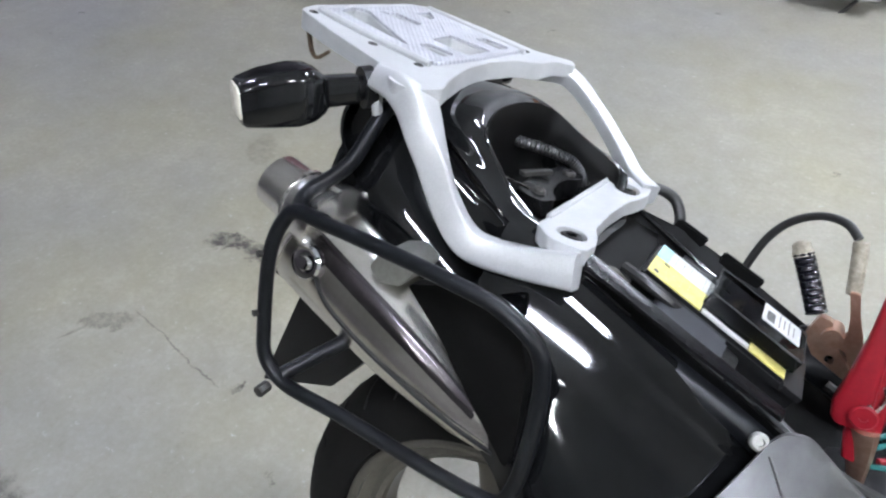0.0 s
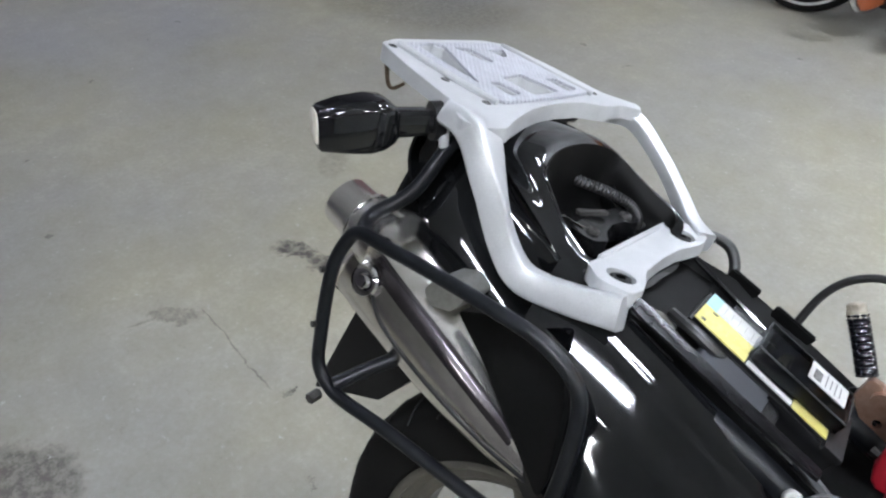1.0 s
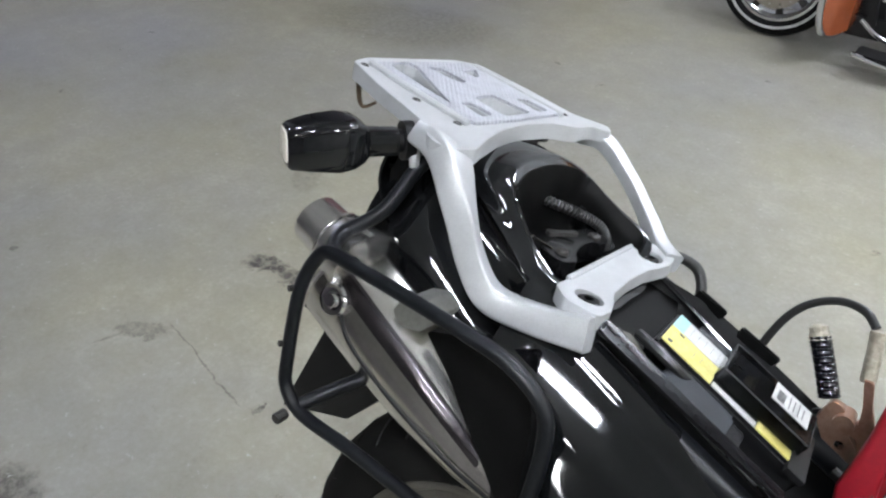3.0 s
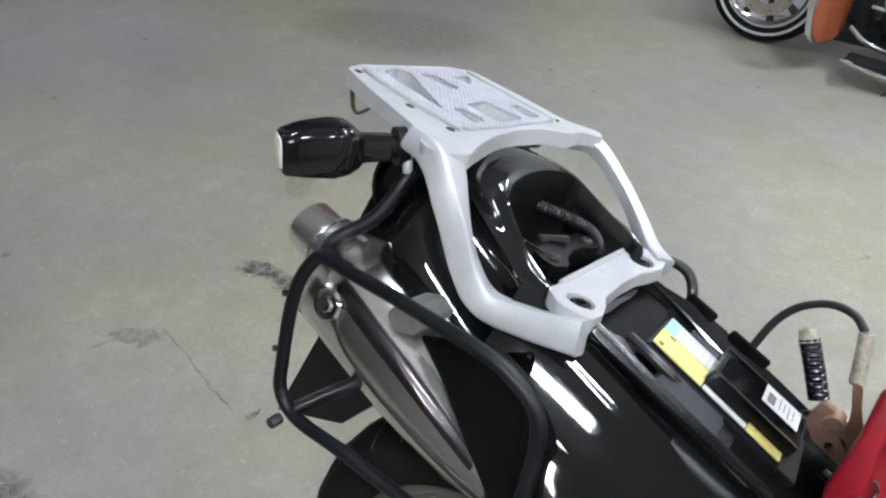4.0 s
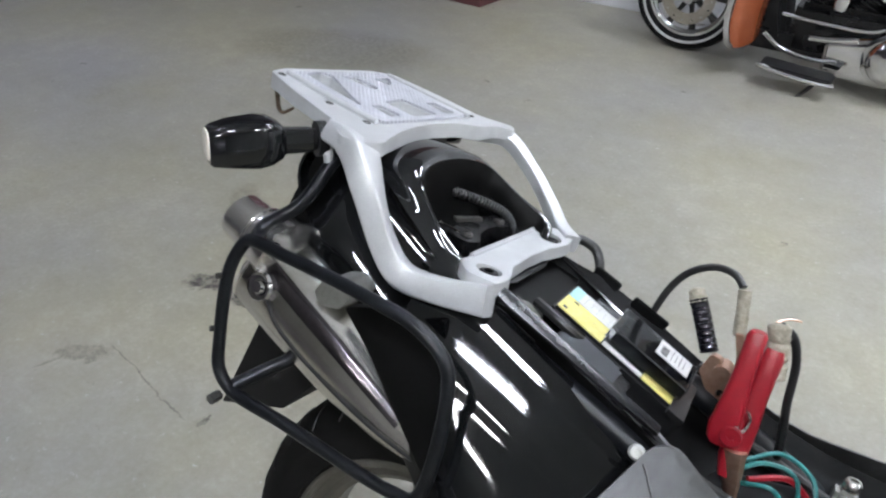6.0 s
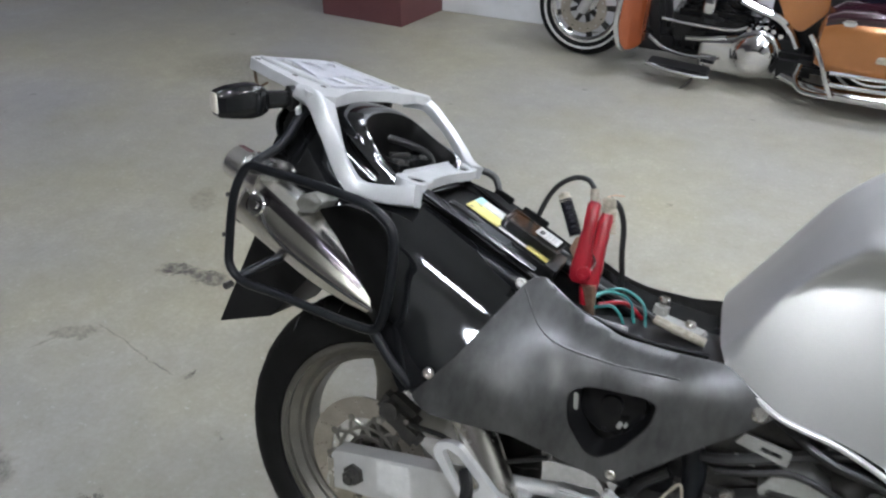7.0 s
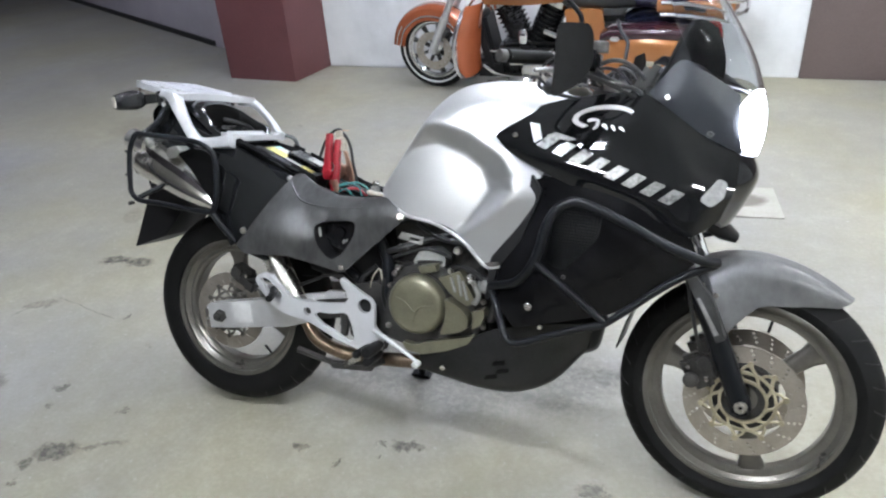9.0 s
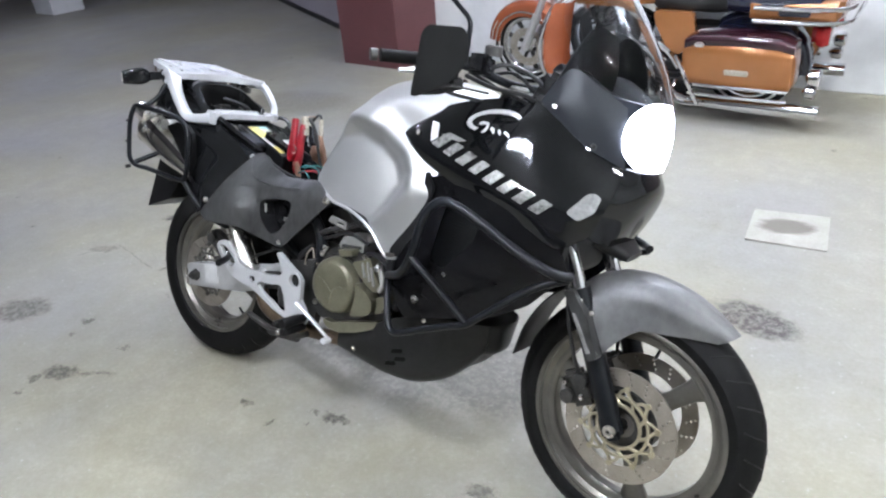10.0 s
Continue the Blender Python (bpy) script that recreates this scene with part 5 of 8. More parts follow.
# matt shoulder in front of the rack's right foot
b = sheet(rounded([(-0.045, 0.838), (0.010, 0.858), (0.018, 0.835), (0.0, 0.80), (-0.04, 0.81)], 0.008), w0=-0.172, w1=-0.13, bevel=0.004)
part("rack_mount", b, BLACK_GLOSS, cowl)
b = sheet(rounded([(0.036, -0.128), (0.06, -0.132), (0.16, -0.128), (0.262, -0.122), (0.262, -0.108), (0.16, -0.113), (0.06, -0.114), (0.036, -0.116)], 0.004), w0=0, w1=0.004, place=lambda u, v, w: (u, v, 0.896 - 0.40 * max(0, u - 0.04) + 0.45 * (v + 0.128) - 9.0 * (v + 0.128) ** 2 + w), step=0.008)
part("cowl_lip", b, MATT_FAIRING, cowl)

# thin gloss beads added to catch a highlight where the flank panel is cut away beside the rack foot
for pts in ([(0.041, -0.139, 0.866), (0.046, -0.130, 0.873), (0.051, -0.1235, 0.8775)], [(0.051, -0.1235, 0.8775), (0.075, -0.1225, 0.868), (0.104, -0.1215, 0.8555)]):
    b = fresh()
    tube(b, pts, 0.0014, 8, 12)
    part("panel_edge", b, BLACK_GLOSS, cowl)

# tray under the missing seat
rows = [[(0.02, 0.125, 0.885), (0.10, 0.150, 0.862), (0.20, 0.150, 0.825), (0.32, 0.145, 0.778), (0.44, 0.135, 0.752), (0.55, 0.13, 0.748)],
        [(0.02, 0.105, 0.85), (0.10, 0.125, 0.825), (0.20, 0.13, 0.785), (0.32, 0.125, 0.74), (0.44, 0.12, 0.72), (0.55, 0.12, 0.72)],
        [(0.02, 0.08, 0.835), (0.10, 0.095, 0.80), (0.20, 0.10, 0.76), (0.32, 0.095, 0.715), (0.44, 0.09, 0.70), (0.55, 0.09, 0.70)],
        [(0.02, -0.08, 0.835), (0.10, -0.085, 0.80), (0.20, -0.085, 0.76), (0.32, -0.085, 0.715), (0.44, -0.09, 0.70), (0.55, -0.09, 0.70)],
        [(0.02, -0.10, 0.86), (0.10, -0.105, 0.835), (0.20, -0.105, 0.80), (0.32, -0.11, 0.755), (0.44, -0.12, 0.74), (0.55, -0.13, 0.75)],
        [(0.02, -0.115, 0.89), (0.10, -0.115, 0.868), (0.20, -0.115, 0.826), (0.32, -0.125, 0.785), (0.44, -0.135, 0.762), (0.55, -0.14, 0.77)]]
tray = part("seat_tray", surf(rows, 30, 30, 0.004), WELL_BLACK, bike, "black plastic tray under the missing seat")
for x0, x1, yy in ((0.075, 0.12, 0.158), (0.14, 0.2, 0.158)):
    b = fresh()
    zz = 0.868 - 0.37 * ((x0 + x1) / 2 - 0.09)
    box(b, ((x0 + x1) / 2, 0.152, zz - 0.004), (x1 - x0, 0.008, 0.022), 0.002, (0, 20, 0))
    part("tray_tab", b, WELL_BLACK, tray)
# dark sheets added below the rack foot to close a see-through gap
b = sheet(rounded([(-0.118, 0.80), (-0.118, 0.893), (0.122, 0.898), (0.122, 0.80)], 0.006), w0=0.012, w1=0.018, place=lambda u, v, w: (w, u, v))
part("tray_plug", b, WELL_BLACK, tray)
b = sheet(rounded([(0.014, -0.112), (0.014, 0.118), (0.062, 0.135), (0.075, 0.09), (0.078, -0.06), (0.06, -0.108)], 0.008), w0=0.0, w1=0.005, place=lambda u, v, w: (u, v, 0.862 - 0.33 * (u - 0.03) + w), step=0.03)
part("tray_deck", b, WELL_BLACK, tray)
SLOPE = pose(0.178, 0.012, 0.835, 0, 22.6, 0) @ pose(0, 0, 0, 0, 0, 3)


def on_battery(name, centre, size, mat, parent, label="", bevel=0.0006):
    q = fresh()
    box(q, centre, size, bevel)
    q.transform(SLOPE)
    return part(name, q, mat, parent, label)


battery = on_battery("battery", (0.002, 0.006, -0.045), (0.205, 0.098, 0.088), BLACK_PLASTIC, tray, "black battery with yellow and white labels", 0.004)
on_battery("yellow_label", (-0.062, -0.016, 0.0002), (0.070, 0.045, 0.0016), YELLOW, battery, "yellow printed label")
on_battery("yellow_label", (0.067, -0.018, 0.0002), (0.062, 0.042, 0.0016), YELLOW, battery, "yellow printed label")
on_battery("white_label", (-0.054, 0.026, 0.0002), (0.055, 0.037, 0.0016), WHITE_LABEL, battery, "white printed label")
on_battery("blue_label", (-0.089, 0.026, 0.0002), (0.0155, 0.037, 0.0016), PALE_BLUE, battery, "pale blue printed label")
on_battery("white_edge", (0.005, -0.033, 0.0002), (0.060, 0.011, 0.0018), WHITE_LABEL, battery, "white label edge")
for k in range(5):
    on_battery("print_line", (-0.088 + 0.010 * k, -0.012 - 0.003 * (k % 2), 0.0012), (0.0004, 0.020 - 0.006 * (k % 3), 0.0004), CAST_DULL, battery, bevel=0)
on_battery("print_mark", (-0.081, 0.000, 0.0012), (0.007, 0.0035, 0.0004), INK, battery, bevel=0)
on_battery("print_mark", (-0.088, -0.030, 0.0012), (0.006, 0.006, 0.0004), GREY_PLASTIC, battery, bevel=0)
for k in range(5):
    on_battery("print_line", (-0.074 + 0.010 * k, 0.026, 0.0012), (0.0005, 0.024 - 0.006 * (k % 2), 0.0004), CAST_DULL, battery, bevel=0)
unit = on_battery("control_unit", (0.032, 0.013, 0.0075), (0.104, 0.064, 0.013), BLACK_SATIN, tray, "black control unit in a hazy clear box", 0.003)
on_battery("clear_case", (0.029, 0.015, 0.0105), (0.116, 0.076, 0.0200), CLEAR_BOX, unit, "clear plastic case", 0.0025)
# opaque grey strips imitate the glints along the case's edges
for ex, ey, wx, wy in ((0.029, -0.0225, 0.114, 0.0016), (0.029, 0.0525, 0.114, 0.0016), (-0.0285, 0.015, 0.0016, 0.074), (0.0865, 0.015, 0.0016, 0.074)):
    on_battery("case_edge", (ex, ey, 0.0198), (wx, wy, 0.0016), EDGE_GLINT, unit, bevel=0.0005)
ul = on_battery("unit_label", (0.054, 0.025, 0.0212), (0.048, 0.044, 0.0010), WHITE_LABEL, unit, "white label with black bars", 0.0003)
for k in range(9):
    on_battery("print_bar", (0.040, 0.010 + 0.0028 * k, 0.0219), (0.010, 0.0008 + 0.0009 * (k % 2), 0.0004), INK, ul, bevel=0)
for k in range(4):
    on_battery("print_bar", (0.051 + 0.006 * k, 0.025, 0.0219), (0.0010, 0.032 - 0.008 * (k % 2), 0.0004), GREY_PLASTIC, ul, bevel=0)
on_battery("battery_strap", (0.092, -0.005, -0.002), (0.022, 0.10, 0.008), BLACK_PLASTIC, tray)
b = fresh()
box(b, (0.150, -0.068, 0.832), (0.085, 0.060, 0.025), 0.004, (0, 21, 0))
relay = part("relay_block", b, CHEEK_GREY, tray, "dark grey plastic relay block")
b = fresh()
box(b, (0.196, -0.066, 0.812), (0.02, 0.045, 0.022), 0.003, (0, 21, 0))
part("relay_plug", b, BLACK_SATIN, relay)
b = fresh()
box(b, (0.225, -0.078, 0.785), (0.03, 0.03, 0.02), 0.003, (0, 21, 0))
part("fuse_holder", b, BLACK_SATIN, tray)
b = sheet(rounded([(0.046, -0.078), (0.064, -0.056), (0.124, -0.090), (0.118, -0.108), (0.060, -0.098)], 0.006), w0=0.0, w1=0.006, bevel=0.002, place=lambda u, v, w: (u, v, 0.870 - 0.36 * (u - 0.05) + w))
part("tray_strip", b, POUCH, tray, "dusty grey plastic strip")
for pts, r in (([(0.07, -0.05, 0.872), (0.10, -0.062, 0.868), (0.125, -0.060, 0.857), (0.135, -0.045, 0.845)], 0.0065), ([(0.05, -0.07, 0.872), (0.09, -0.085, 0.858), (0.13, -0.10, 0.842), (0.2, -0.095, 0.812)], 0.006), ([(0.24, -0.07, 0.79), (0.30, -0.09, 0.77), (0.36, -0.07, 0.745), (0.42, -0.06, 0.74)], 0.007), ([(0.30, 0.06, 0.775), (0.34, 0.05, 0.765), (0.40, 0.06, 0.745), (0.5, 0.03, 0.73)], 0.006)):
    b = fresh()
    tube(b, pts, r, 8, 18)
    part("wiring_loom", b, CABLE, tray)
for pts in ([(0.345, -0.03, 0.765), (0.37, -0.02, 0.782), (0.405, 0.0, 0.772), (0.42, 0.0, 0.735)], [(0.35, -0.01, 0.77), (0.385, 0.02, 0.782), (0.425, 0.025, 0.765), (0.44, 0.01, 0.73)], [(0.355, -0.035, 0.755), (0.385, -0.04, 0.766), (0.405, -0.035, 0.745), (0.41, -0.03, 0.72)]):
    b = fresh()
    tube(b, pts, 0.0028, 6, 20)
    part("wire", b, TEAL, tray, "teal insulated wire")
b = fresh()
tube(b, [(0.36, -0.03, 0.76), (0.40, 0.0, 0.765), (0.43, 0.02, 0.74)], 0.004, 6, 14)
part("wire", b, RED, tray, "red insulated wire")
b = fresh()
box(b, (0.500, 0.0, 0.752), (0.075, 0.040, 0.010), 0.004, (0, 4, -10))
box(b, (0.458, 0.012, 0.768), (0.024, 0.028, 0.026), 0.006)
tm = part("tank_mount", b, CAST_DULL, tray, "dirty alloy tank mounting bracket")
b = fresh()
tube(b, [(0.455, -0.028, 0.762), (0.49, -0.036, 0.757), (0.54, -0.04, 0.75)], 0.008, 8, 14)
part("mount_bush", b, CREAM, tm)
screw(tray, (0.46, 0.01, 0.785), (0, 0, 1), 0.010, STEEL, 0.008, "bolt")
screw(tray, (0.51, 0.0, 0.76), (0, 0, 1), 0.009, STEEL, 0.006, "bolt")

# side covers
depth = blend([(0.26, 0.805, -0.138), (0.36, 0.772, -0.148), (0.46, 0.762, -0.155), (0.575, 0.772, -0.168), (0.645, 0.728, -0.186), (0.583, 0.661, -0.192), (0.467, 0.55, -0.200), (0.40, 0.555, -0.212), (0.30, 0.585, -0.232), (0.165, 0.58, -0.250), (0.138, 0.60, -0.250), (0.20, 0.68, -0.236), (0.26, 0.747, -0.19), (0.35, 0.69, -0.205), (0.45, 0.65, -0.205), (0.30, 0.64, -0.24), (0.30, 0.755, -0.181), (0.335, 0.736, -0.187), (0.38, 0.729, -0.189), (0.43, 0.728, -0.190), (0.48, 0.732, -0.191), (0.535, 0.739, -0.191), (0.59, 0.742, -0.189), (0.34, 0.70, -0.203), (0.42, 0.70, -0.197), (0.52, 0.70, -0.198), (0.40, 0.763, -0.150), (0.51, 0.764, -0.158)])
cover_line = rounded([(0.262, 0.806), (0.285, 0.812), (0.357, 0.776), (0.422, 0.760), (0.50, 0.762), (0.578, 0.773), (0.655, 0.727), (0.583, 0.658), (0.475, 0.553), (0.455, 0.545), (0.418, 0.555), (0.302, 0.580), (0.165, 0.574), (0.135, 0.596), (0.196, 0.678)], 0.012)
cover_hole = rounded([(0.371, 0.672), (0.394, 0.687), (0.481, 0.700), (0.503, 0.694), (0.499, 0.657), (0.464, 0.600), (0.435, 0.579), (0.415, 0.586), (0.382, 0.626)], 0.012)
b = sheet(cover_line, [cover_hole], w0=0.0, w1=0.005, step=0.012, place=lambda u, v, w: (u, depth(u, v) + w, v))
sc = part("side_cover", b, GREY_PLASTIC, bike, "scuffed dark grey plastic side cover with a three-cornered opening", 50)
b = sheet(cover_line, w0=0.0, w1=0.005, step=0.05, place=lambda u, v, w: (u, -depth(u, v) - w, v))
part("side_cover", b, GREY_PLASTIC, bike, "dark grey plastic side cover", 50)
# the recess behind the opening
rim3 = [(u, depth(u, v) + 0.001, v) for u, v in rounded([(0.371, 0.672), (0.394, 0.687), (0.481, 0.700), (0.503, 0.694), (0.499, 0.657), (0.464, 0.600), (0.435, 0.579), (0.415, 0.586), (0.382, 0.626)], 0.012, 2)]
c3 = Vector((0.44, -0.2, 0.645))
inner = [tuple(c3 + (Vector(p) - c3) * 0.86 + Vector((0, 0.045, 0))) for p in rim3]
part("cover_recess", surf([rim3, inner], 40, 4, 0.002, closed=True), BLACK_PLASTIC, sc)
b = fresh()
lathe(b, (0.437, -0.158, 0.655), (0, -1, 0), [(-0.01, 0.05), (0.006, 0.05), (0.008, 0.018), (0.014, 0.016), (0.014, 0.001)], 24)
part("cover_dial", b, BLACK_SATIN, sc)
b = fresh()
box(b, (0.455, -0.178, 0.632), (0.007, 0.003, 0.013), 0.002, (0, 20, 0))
part("mark", b, CAST_DULL, sc)
b = fresh()
box(b, (0.464, -0.178, 0.635), (0.005, 0.003, 0.010), 0.002, (0, 20, 0))
part("mark", b, CAST_DULL, sc)
b = fresh()
box(b, (0.386, -0.195, 0.655), (0.008, 0.005, 0.028), 0.002, (0, -10, 0))
part("edge_clip", b, CAST_DULL, sc)
screw(sc, (0.632, -0.190, 0.724), (0.1, -1, 0.2), 0.011, STEEL, 0.006)
screw(sc, (0.462, -0.203, 0.562), (0, -1, 0), 0.008)
b = fresh()
tube(b, [(0.262, depth(0.275, 0.79) - 0.001, 0.79), (0.30, depth(0.305, 0.755) - 0.002, 0.752), (0.33, depth(0.34, 0.735) - 0.002, 0.735), (0.42, depth(0.42, 0.73) - 0.0005, 0.728), (0.52, depth(0.52, 0.735) - 0.0005, 0.738)], 0.0018, 6, 26)
part("cover_crease", b, GREY_PLASTIC, sc)


# ---- luggage rack ----
def rack_z(u):
    return 1.024 - 0.165 * (u + 0.16)


def on_rack(u, v, w):
    return (u, v, rack_z(u) + w + (0.006 * max(0.0, abs(v - 0.03) - 0.12) / 0.08 if w < 0 else 0.0))


plate = rounded([(-0.368, -0.07), (-0.356, -0.108), (-0.29, -0.132), (-0.200, -0.157), (-0.165, -0.190), (-0.142, -0.184), (-0.134, -0.142), (-0.146, -0.112), (-0.155, -0.082), (-0.166, -0.040), (-0.174, 0.03), (-0.169, 0.10), (-0.152, 0.140), (-0.150, 0.19), (-0.128, 0.216), (-0.145, 0.240), (-0.190, 0.200), (-0.27, 0.198), (-0.355, 0.186), (-0.372, 0.14)], 0.010)
holes = [rounded([(-0.336, -0.060), (-0.350, -0.015), (-0.335, -0.005), (-0.228, -0.068)], 0.006, 3),
         rounded([(-0.333, 0.012), (-0.328, 0.045), (-0.287, 0.049), (-0.284, 0.030)], 0.006, 3),
         rounded([(-0.325, 0.085), (-0.328, 0.128), (-0.306, 0.108), (-0.300, 0.092)], 0.005, 3),
         rounded([(-0.231, -0.046), (-0.228, -0.024), (-0.196, -0.018), (-0.192, -0.050)], 0.007, 3),
         rounded([(-0.241, 0.0), (-0.248, 0.058), (-0.193, 0.074), (-0.190, 0.002)], 0.007, 3),
         rounded([(-0.233, 0.096), (-0.232, 0.124), (-0.196, 0.130), (-0.194, 0.098)], 0.007, 3)]
b = sheet(plate, holes, place=on_rack, w0=-0.018, w1=0.004, bevel=0.004)
rack = part("luggage_rack", b, CAST_ALU, bike, "white-silver cast aluminium luggage rack with slotted plate")
pad = rounded([(-0.345, -0.080), (-0.352, 0.140), (-0.185, 0.148), (-0.180, 0.02), (-0.180, -0.086)], 0.012)
b = sheet(pad, holes, place=on_rack, w0=0.0045, w1=0.0085, bevel=0.0015)
part("rack_pad", b, RACK_PAD, rack, "knurled raised pad")
for v0, v1 in ((-0.086, -0.094), (0.152, 0.150)):
    b = fresh()
    tube(b, [on_rack(-0.345, v0, 0.007), on_rack(-0.26, (v0 + v1) / 2 - 0.004, 0.007), on_rack(-0.182, v1, 0.007)], 0.0042, 8, 10)
    part("rack_rib", b, CAST_ALU, rack)
for u, v in ((-0.345, -0.098), (-0.250, -0.108), (-0.190, -0.104), (-0.345, 0.168), (-0.19, 0.172)):
    screw(rack, on_rack(u, v, 0.003), (0.16, 0, 1), 0.006, CASE_DARK, 0.002)
b = ribbon([(-0.195, -0.150, 1.016), (-0.152, -0.166, 1.011), (-0.122, -0.174, 0.972), (-0.095, -0.165, 0.915), (-0.066, -0.158, 0.883), (-0.02, -0.152, 0.880), (0.048, -0.146, 0.890)], [(0.024, 0.014), (0.024, 0.016), (0.0180, 0.0155), (0.0165, 0.0145), (0.0165, 0.0150), (0.0165, 0.0160), (0.0170, 0.0185)], power=8.0, up=(0.45, 0.25, 0.85))
part("grab_handle", b, CAST_ALU, rack, "cast aluminium grab handle")
b = ribbon([(-0.180, 0.190, 1.010), (-0.140, 0.221, 1.006), (-0.085, 0.214, 0.972), (-0.03, 0.190, 0.932), (0.005, 0.158, 0.910), (0.036, 0.132, 0.902)], [(0.013, 0.011), (0.0125, 0.011), (0.0105, 0.0100), (0.0105, 0.0100), (0.012, 0.012), (0.014, 0.013)], power=8.0, up=(0.45, -0.25, 0.85))
part("grab_handle", b, CAST_ALU, rack, "cast aluminium grab handle")
b = fresh()
tube(b, [(0.02, 0.135, 0.895), (0.035, 0.165, 0.903), (0.062, 0.178, 0.893), (0.078, 0.172, 0.868), (0.078, 0.16, 0.845)], 0.0075, 10, 24)
part("overflow_hose", b, CABLE, bike, "black rubber hose beside the rack foot")
foot = rounded([(-0.012, -0.085), (-0.012, 0.108), (-0.008, 0.130), (0.016, 0.146), (0.038, 0.134), (0.042, 0.104), (0.036, 0.076), (0.030, 0.058), (0.028, 0.0), (0.032, -0.062), (0.044, -0.088), (0.050, -0.112), (0.048, -0.140), (0.012, -0.146), (-0.012, -0.124)], 0.009)
BOSSES = ((-0.108, 0.022), (0.098, 0.016))
b = sheet(foot, [circle((fx, fy), 0.0165, 20) for fy, fx in BOSSES], w0=-0.018, w1=0.0, place=lambda u, v, w: (u, v, 0.910 - 0.10 * u + 0.6 * max(0.0, abs(v) - 0.06) * 0.1 + w), bevel=0.0035)
part("rack_foot", b, CAST_ALU, rack, "cast cross plate with two sunk bolts")
b = fresh()
box(b, (-0.011, 0.0, 0.913), (0.006, 0.19, 0.010), 0.002)
part("rack_lip", b, CAST_ALU, rack)
# bolts fill their recesses; black colour stands in for the recess shade
for yy, xx in BOSSES:
    b = fresh()
    lathe(b, (xx, yy, 0.8985), (0, 0, 1), [(-0.004, 0.0165), (0.004, 0.0165), (0.006, 0.0125), (0.010, 0.012), (0.011, 0.010), (0.011, 0.006), (0.006, 0.0055), (0.006, 0.0005)], 20)
    part("rack_bolt", b, BLACK_SATIN, rack, "socket bolt blackened for the shade in its recess")
b = fresh()
tube(b, [(-0.205, -0.155, 1.012), (-0.198, -0.160, 0.990), (-0.200, -0.150, 0.972)], 0.006, 8, 8)
part("rack_peg", b, CAST_ALU, rack)
b = fresh()
tube(b, [(-0.345, -0.105, 1.040), (-0.336, -0.105, 1.014), (-0.330, -0.104, 1.010), (-0.315, -0.100, 1.020)], [0.003, 0.003, 0.0025, 0.002], 8, 12)
part("rack_peg", b, RUSTY, rack)
b = fresh()
box(b, (-0.225, 0.03, 0.996), (0.12, 0.13, 0.04), 0.012, (0, 9, 0))
part("rack_block", b, BLACK_PLASTIC, rack)

# ---- right silencer ----
ax0, ax1 = Vector((-0.264, -0.180, 0.826)), Vector((0.047, -0.190, 0.690))
d = (ax1 - ax0).normalized()
vv = (Vector((0, 0, 1)) - d * d.z).normalized()
# half-width, half-height along the can, and its five-sided section with softened corners
CAN_AT, CAN_W, CAN_H = [0, 0.03, 0.3, 0.55, 0.8, 1.0], [0.040, 0.044, 0.046, 0.044, 0.034, 0.018], [0.0595, 0.0605, 0.0570, 0.0525, 0.035, 0.014]
CAN_LINE = [(1.0, 0.05), (0.74, 0.66), (0.22, 0.98), (-0.5, 1.15), (-1.3, 0.8), (-1.3, -0.35), (-0.5, -0.95), (0.15, -1.0), (0.70, -0.72), (0.96, -0.30)]


def can_radius():
    line = np.array(CAN_LINE + CAN_LINE[:1])
    pts = np.concatenate([np.linspace(p, q, 24, endpoint=False) for p, q in zip(line, line[1:])])
    soft = sum(np.roll(pts, k, axis=0) for k in range(-4, 5)) / 9
    ang = np.arctan2(soft[:, 1], soft[:, 0])
    order = np.argsort(ang)
    ang, rad = ang[order], np.hypot(soft[:, 0], soft[:, 1])[order]
    return lambda a: float(np.interp((a + math.pi) % (2 * math.pi) - math.pi, ang, rad, period=2 * math.pi))


can_r = can_radius()


def on_can(s, deg, lift=0.0):
    a = radians(deg)
    r = can_r(a)
    side = Vector((0, -1, 0)) * float(np.interp(s, CAN_AT, CAN_W)) * r * math.cos(a) + vv * float(np.interp(s, CAN_AT, CAN_H)) * r * math.sin(a)
    return ax0.lerp(ax1, s) + side + side.normalized() * lift


b = loft([[on_can(s, k * 7.5) for k in range(48)] for s in (0, 0.012, 0.03, 0.1, 0.2, 0.3, 0.4, 0.5, 0.6, 0.7, 0.8, 0.88, 0.95, 1.0)])
sil = part("silencer", b, CAN_STEEL, bike, "stainless steel silencer with a dark raised band")
b = fresh()
lathe(b, (-0.262, -0.180, 0.866), Vector((-0.9, 0.10, 0.20)), [(-0.055, 0.020), (-0.045, 0.046), (-0.018, 0.041), (0.004, 0.036), (0.006, 0.038), (0.010, 0.038), (0.012, 0.0335), (0.050, 0.0325), (0.052, 0.0305), (0.050, 0.029), (0.01, 0.028), (0.01, 0.001)], 36)
part("silencer_tip", b, TIP_STEEL, sil, "polished round outlet with a turned collar")
# dark band raised slightly off the can's outer flank
rows = []
for deg, s0, s_end in ((52, 0.04, 0.80), (48, 0.04, 0.81), (44, 0.05, 0.82), (40, 0.07, 0.82), (36, 0.10, 0.83), (32, 0.14, 0.83), (28, 0.18, 0.83)):
    rows.append([on_can(s0 + (s_end - s0) * k / 5, deg, 0.0032) for k in range(6)])
part("dark_band", surf(rows, 40, 46, 0.002), BAND_STEEL, sil, "dark steel band along the silencer's flank")
b = fresh()
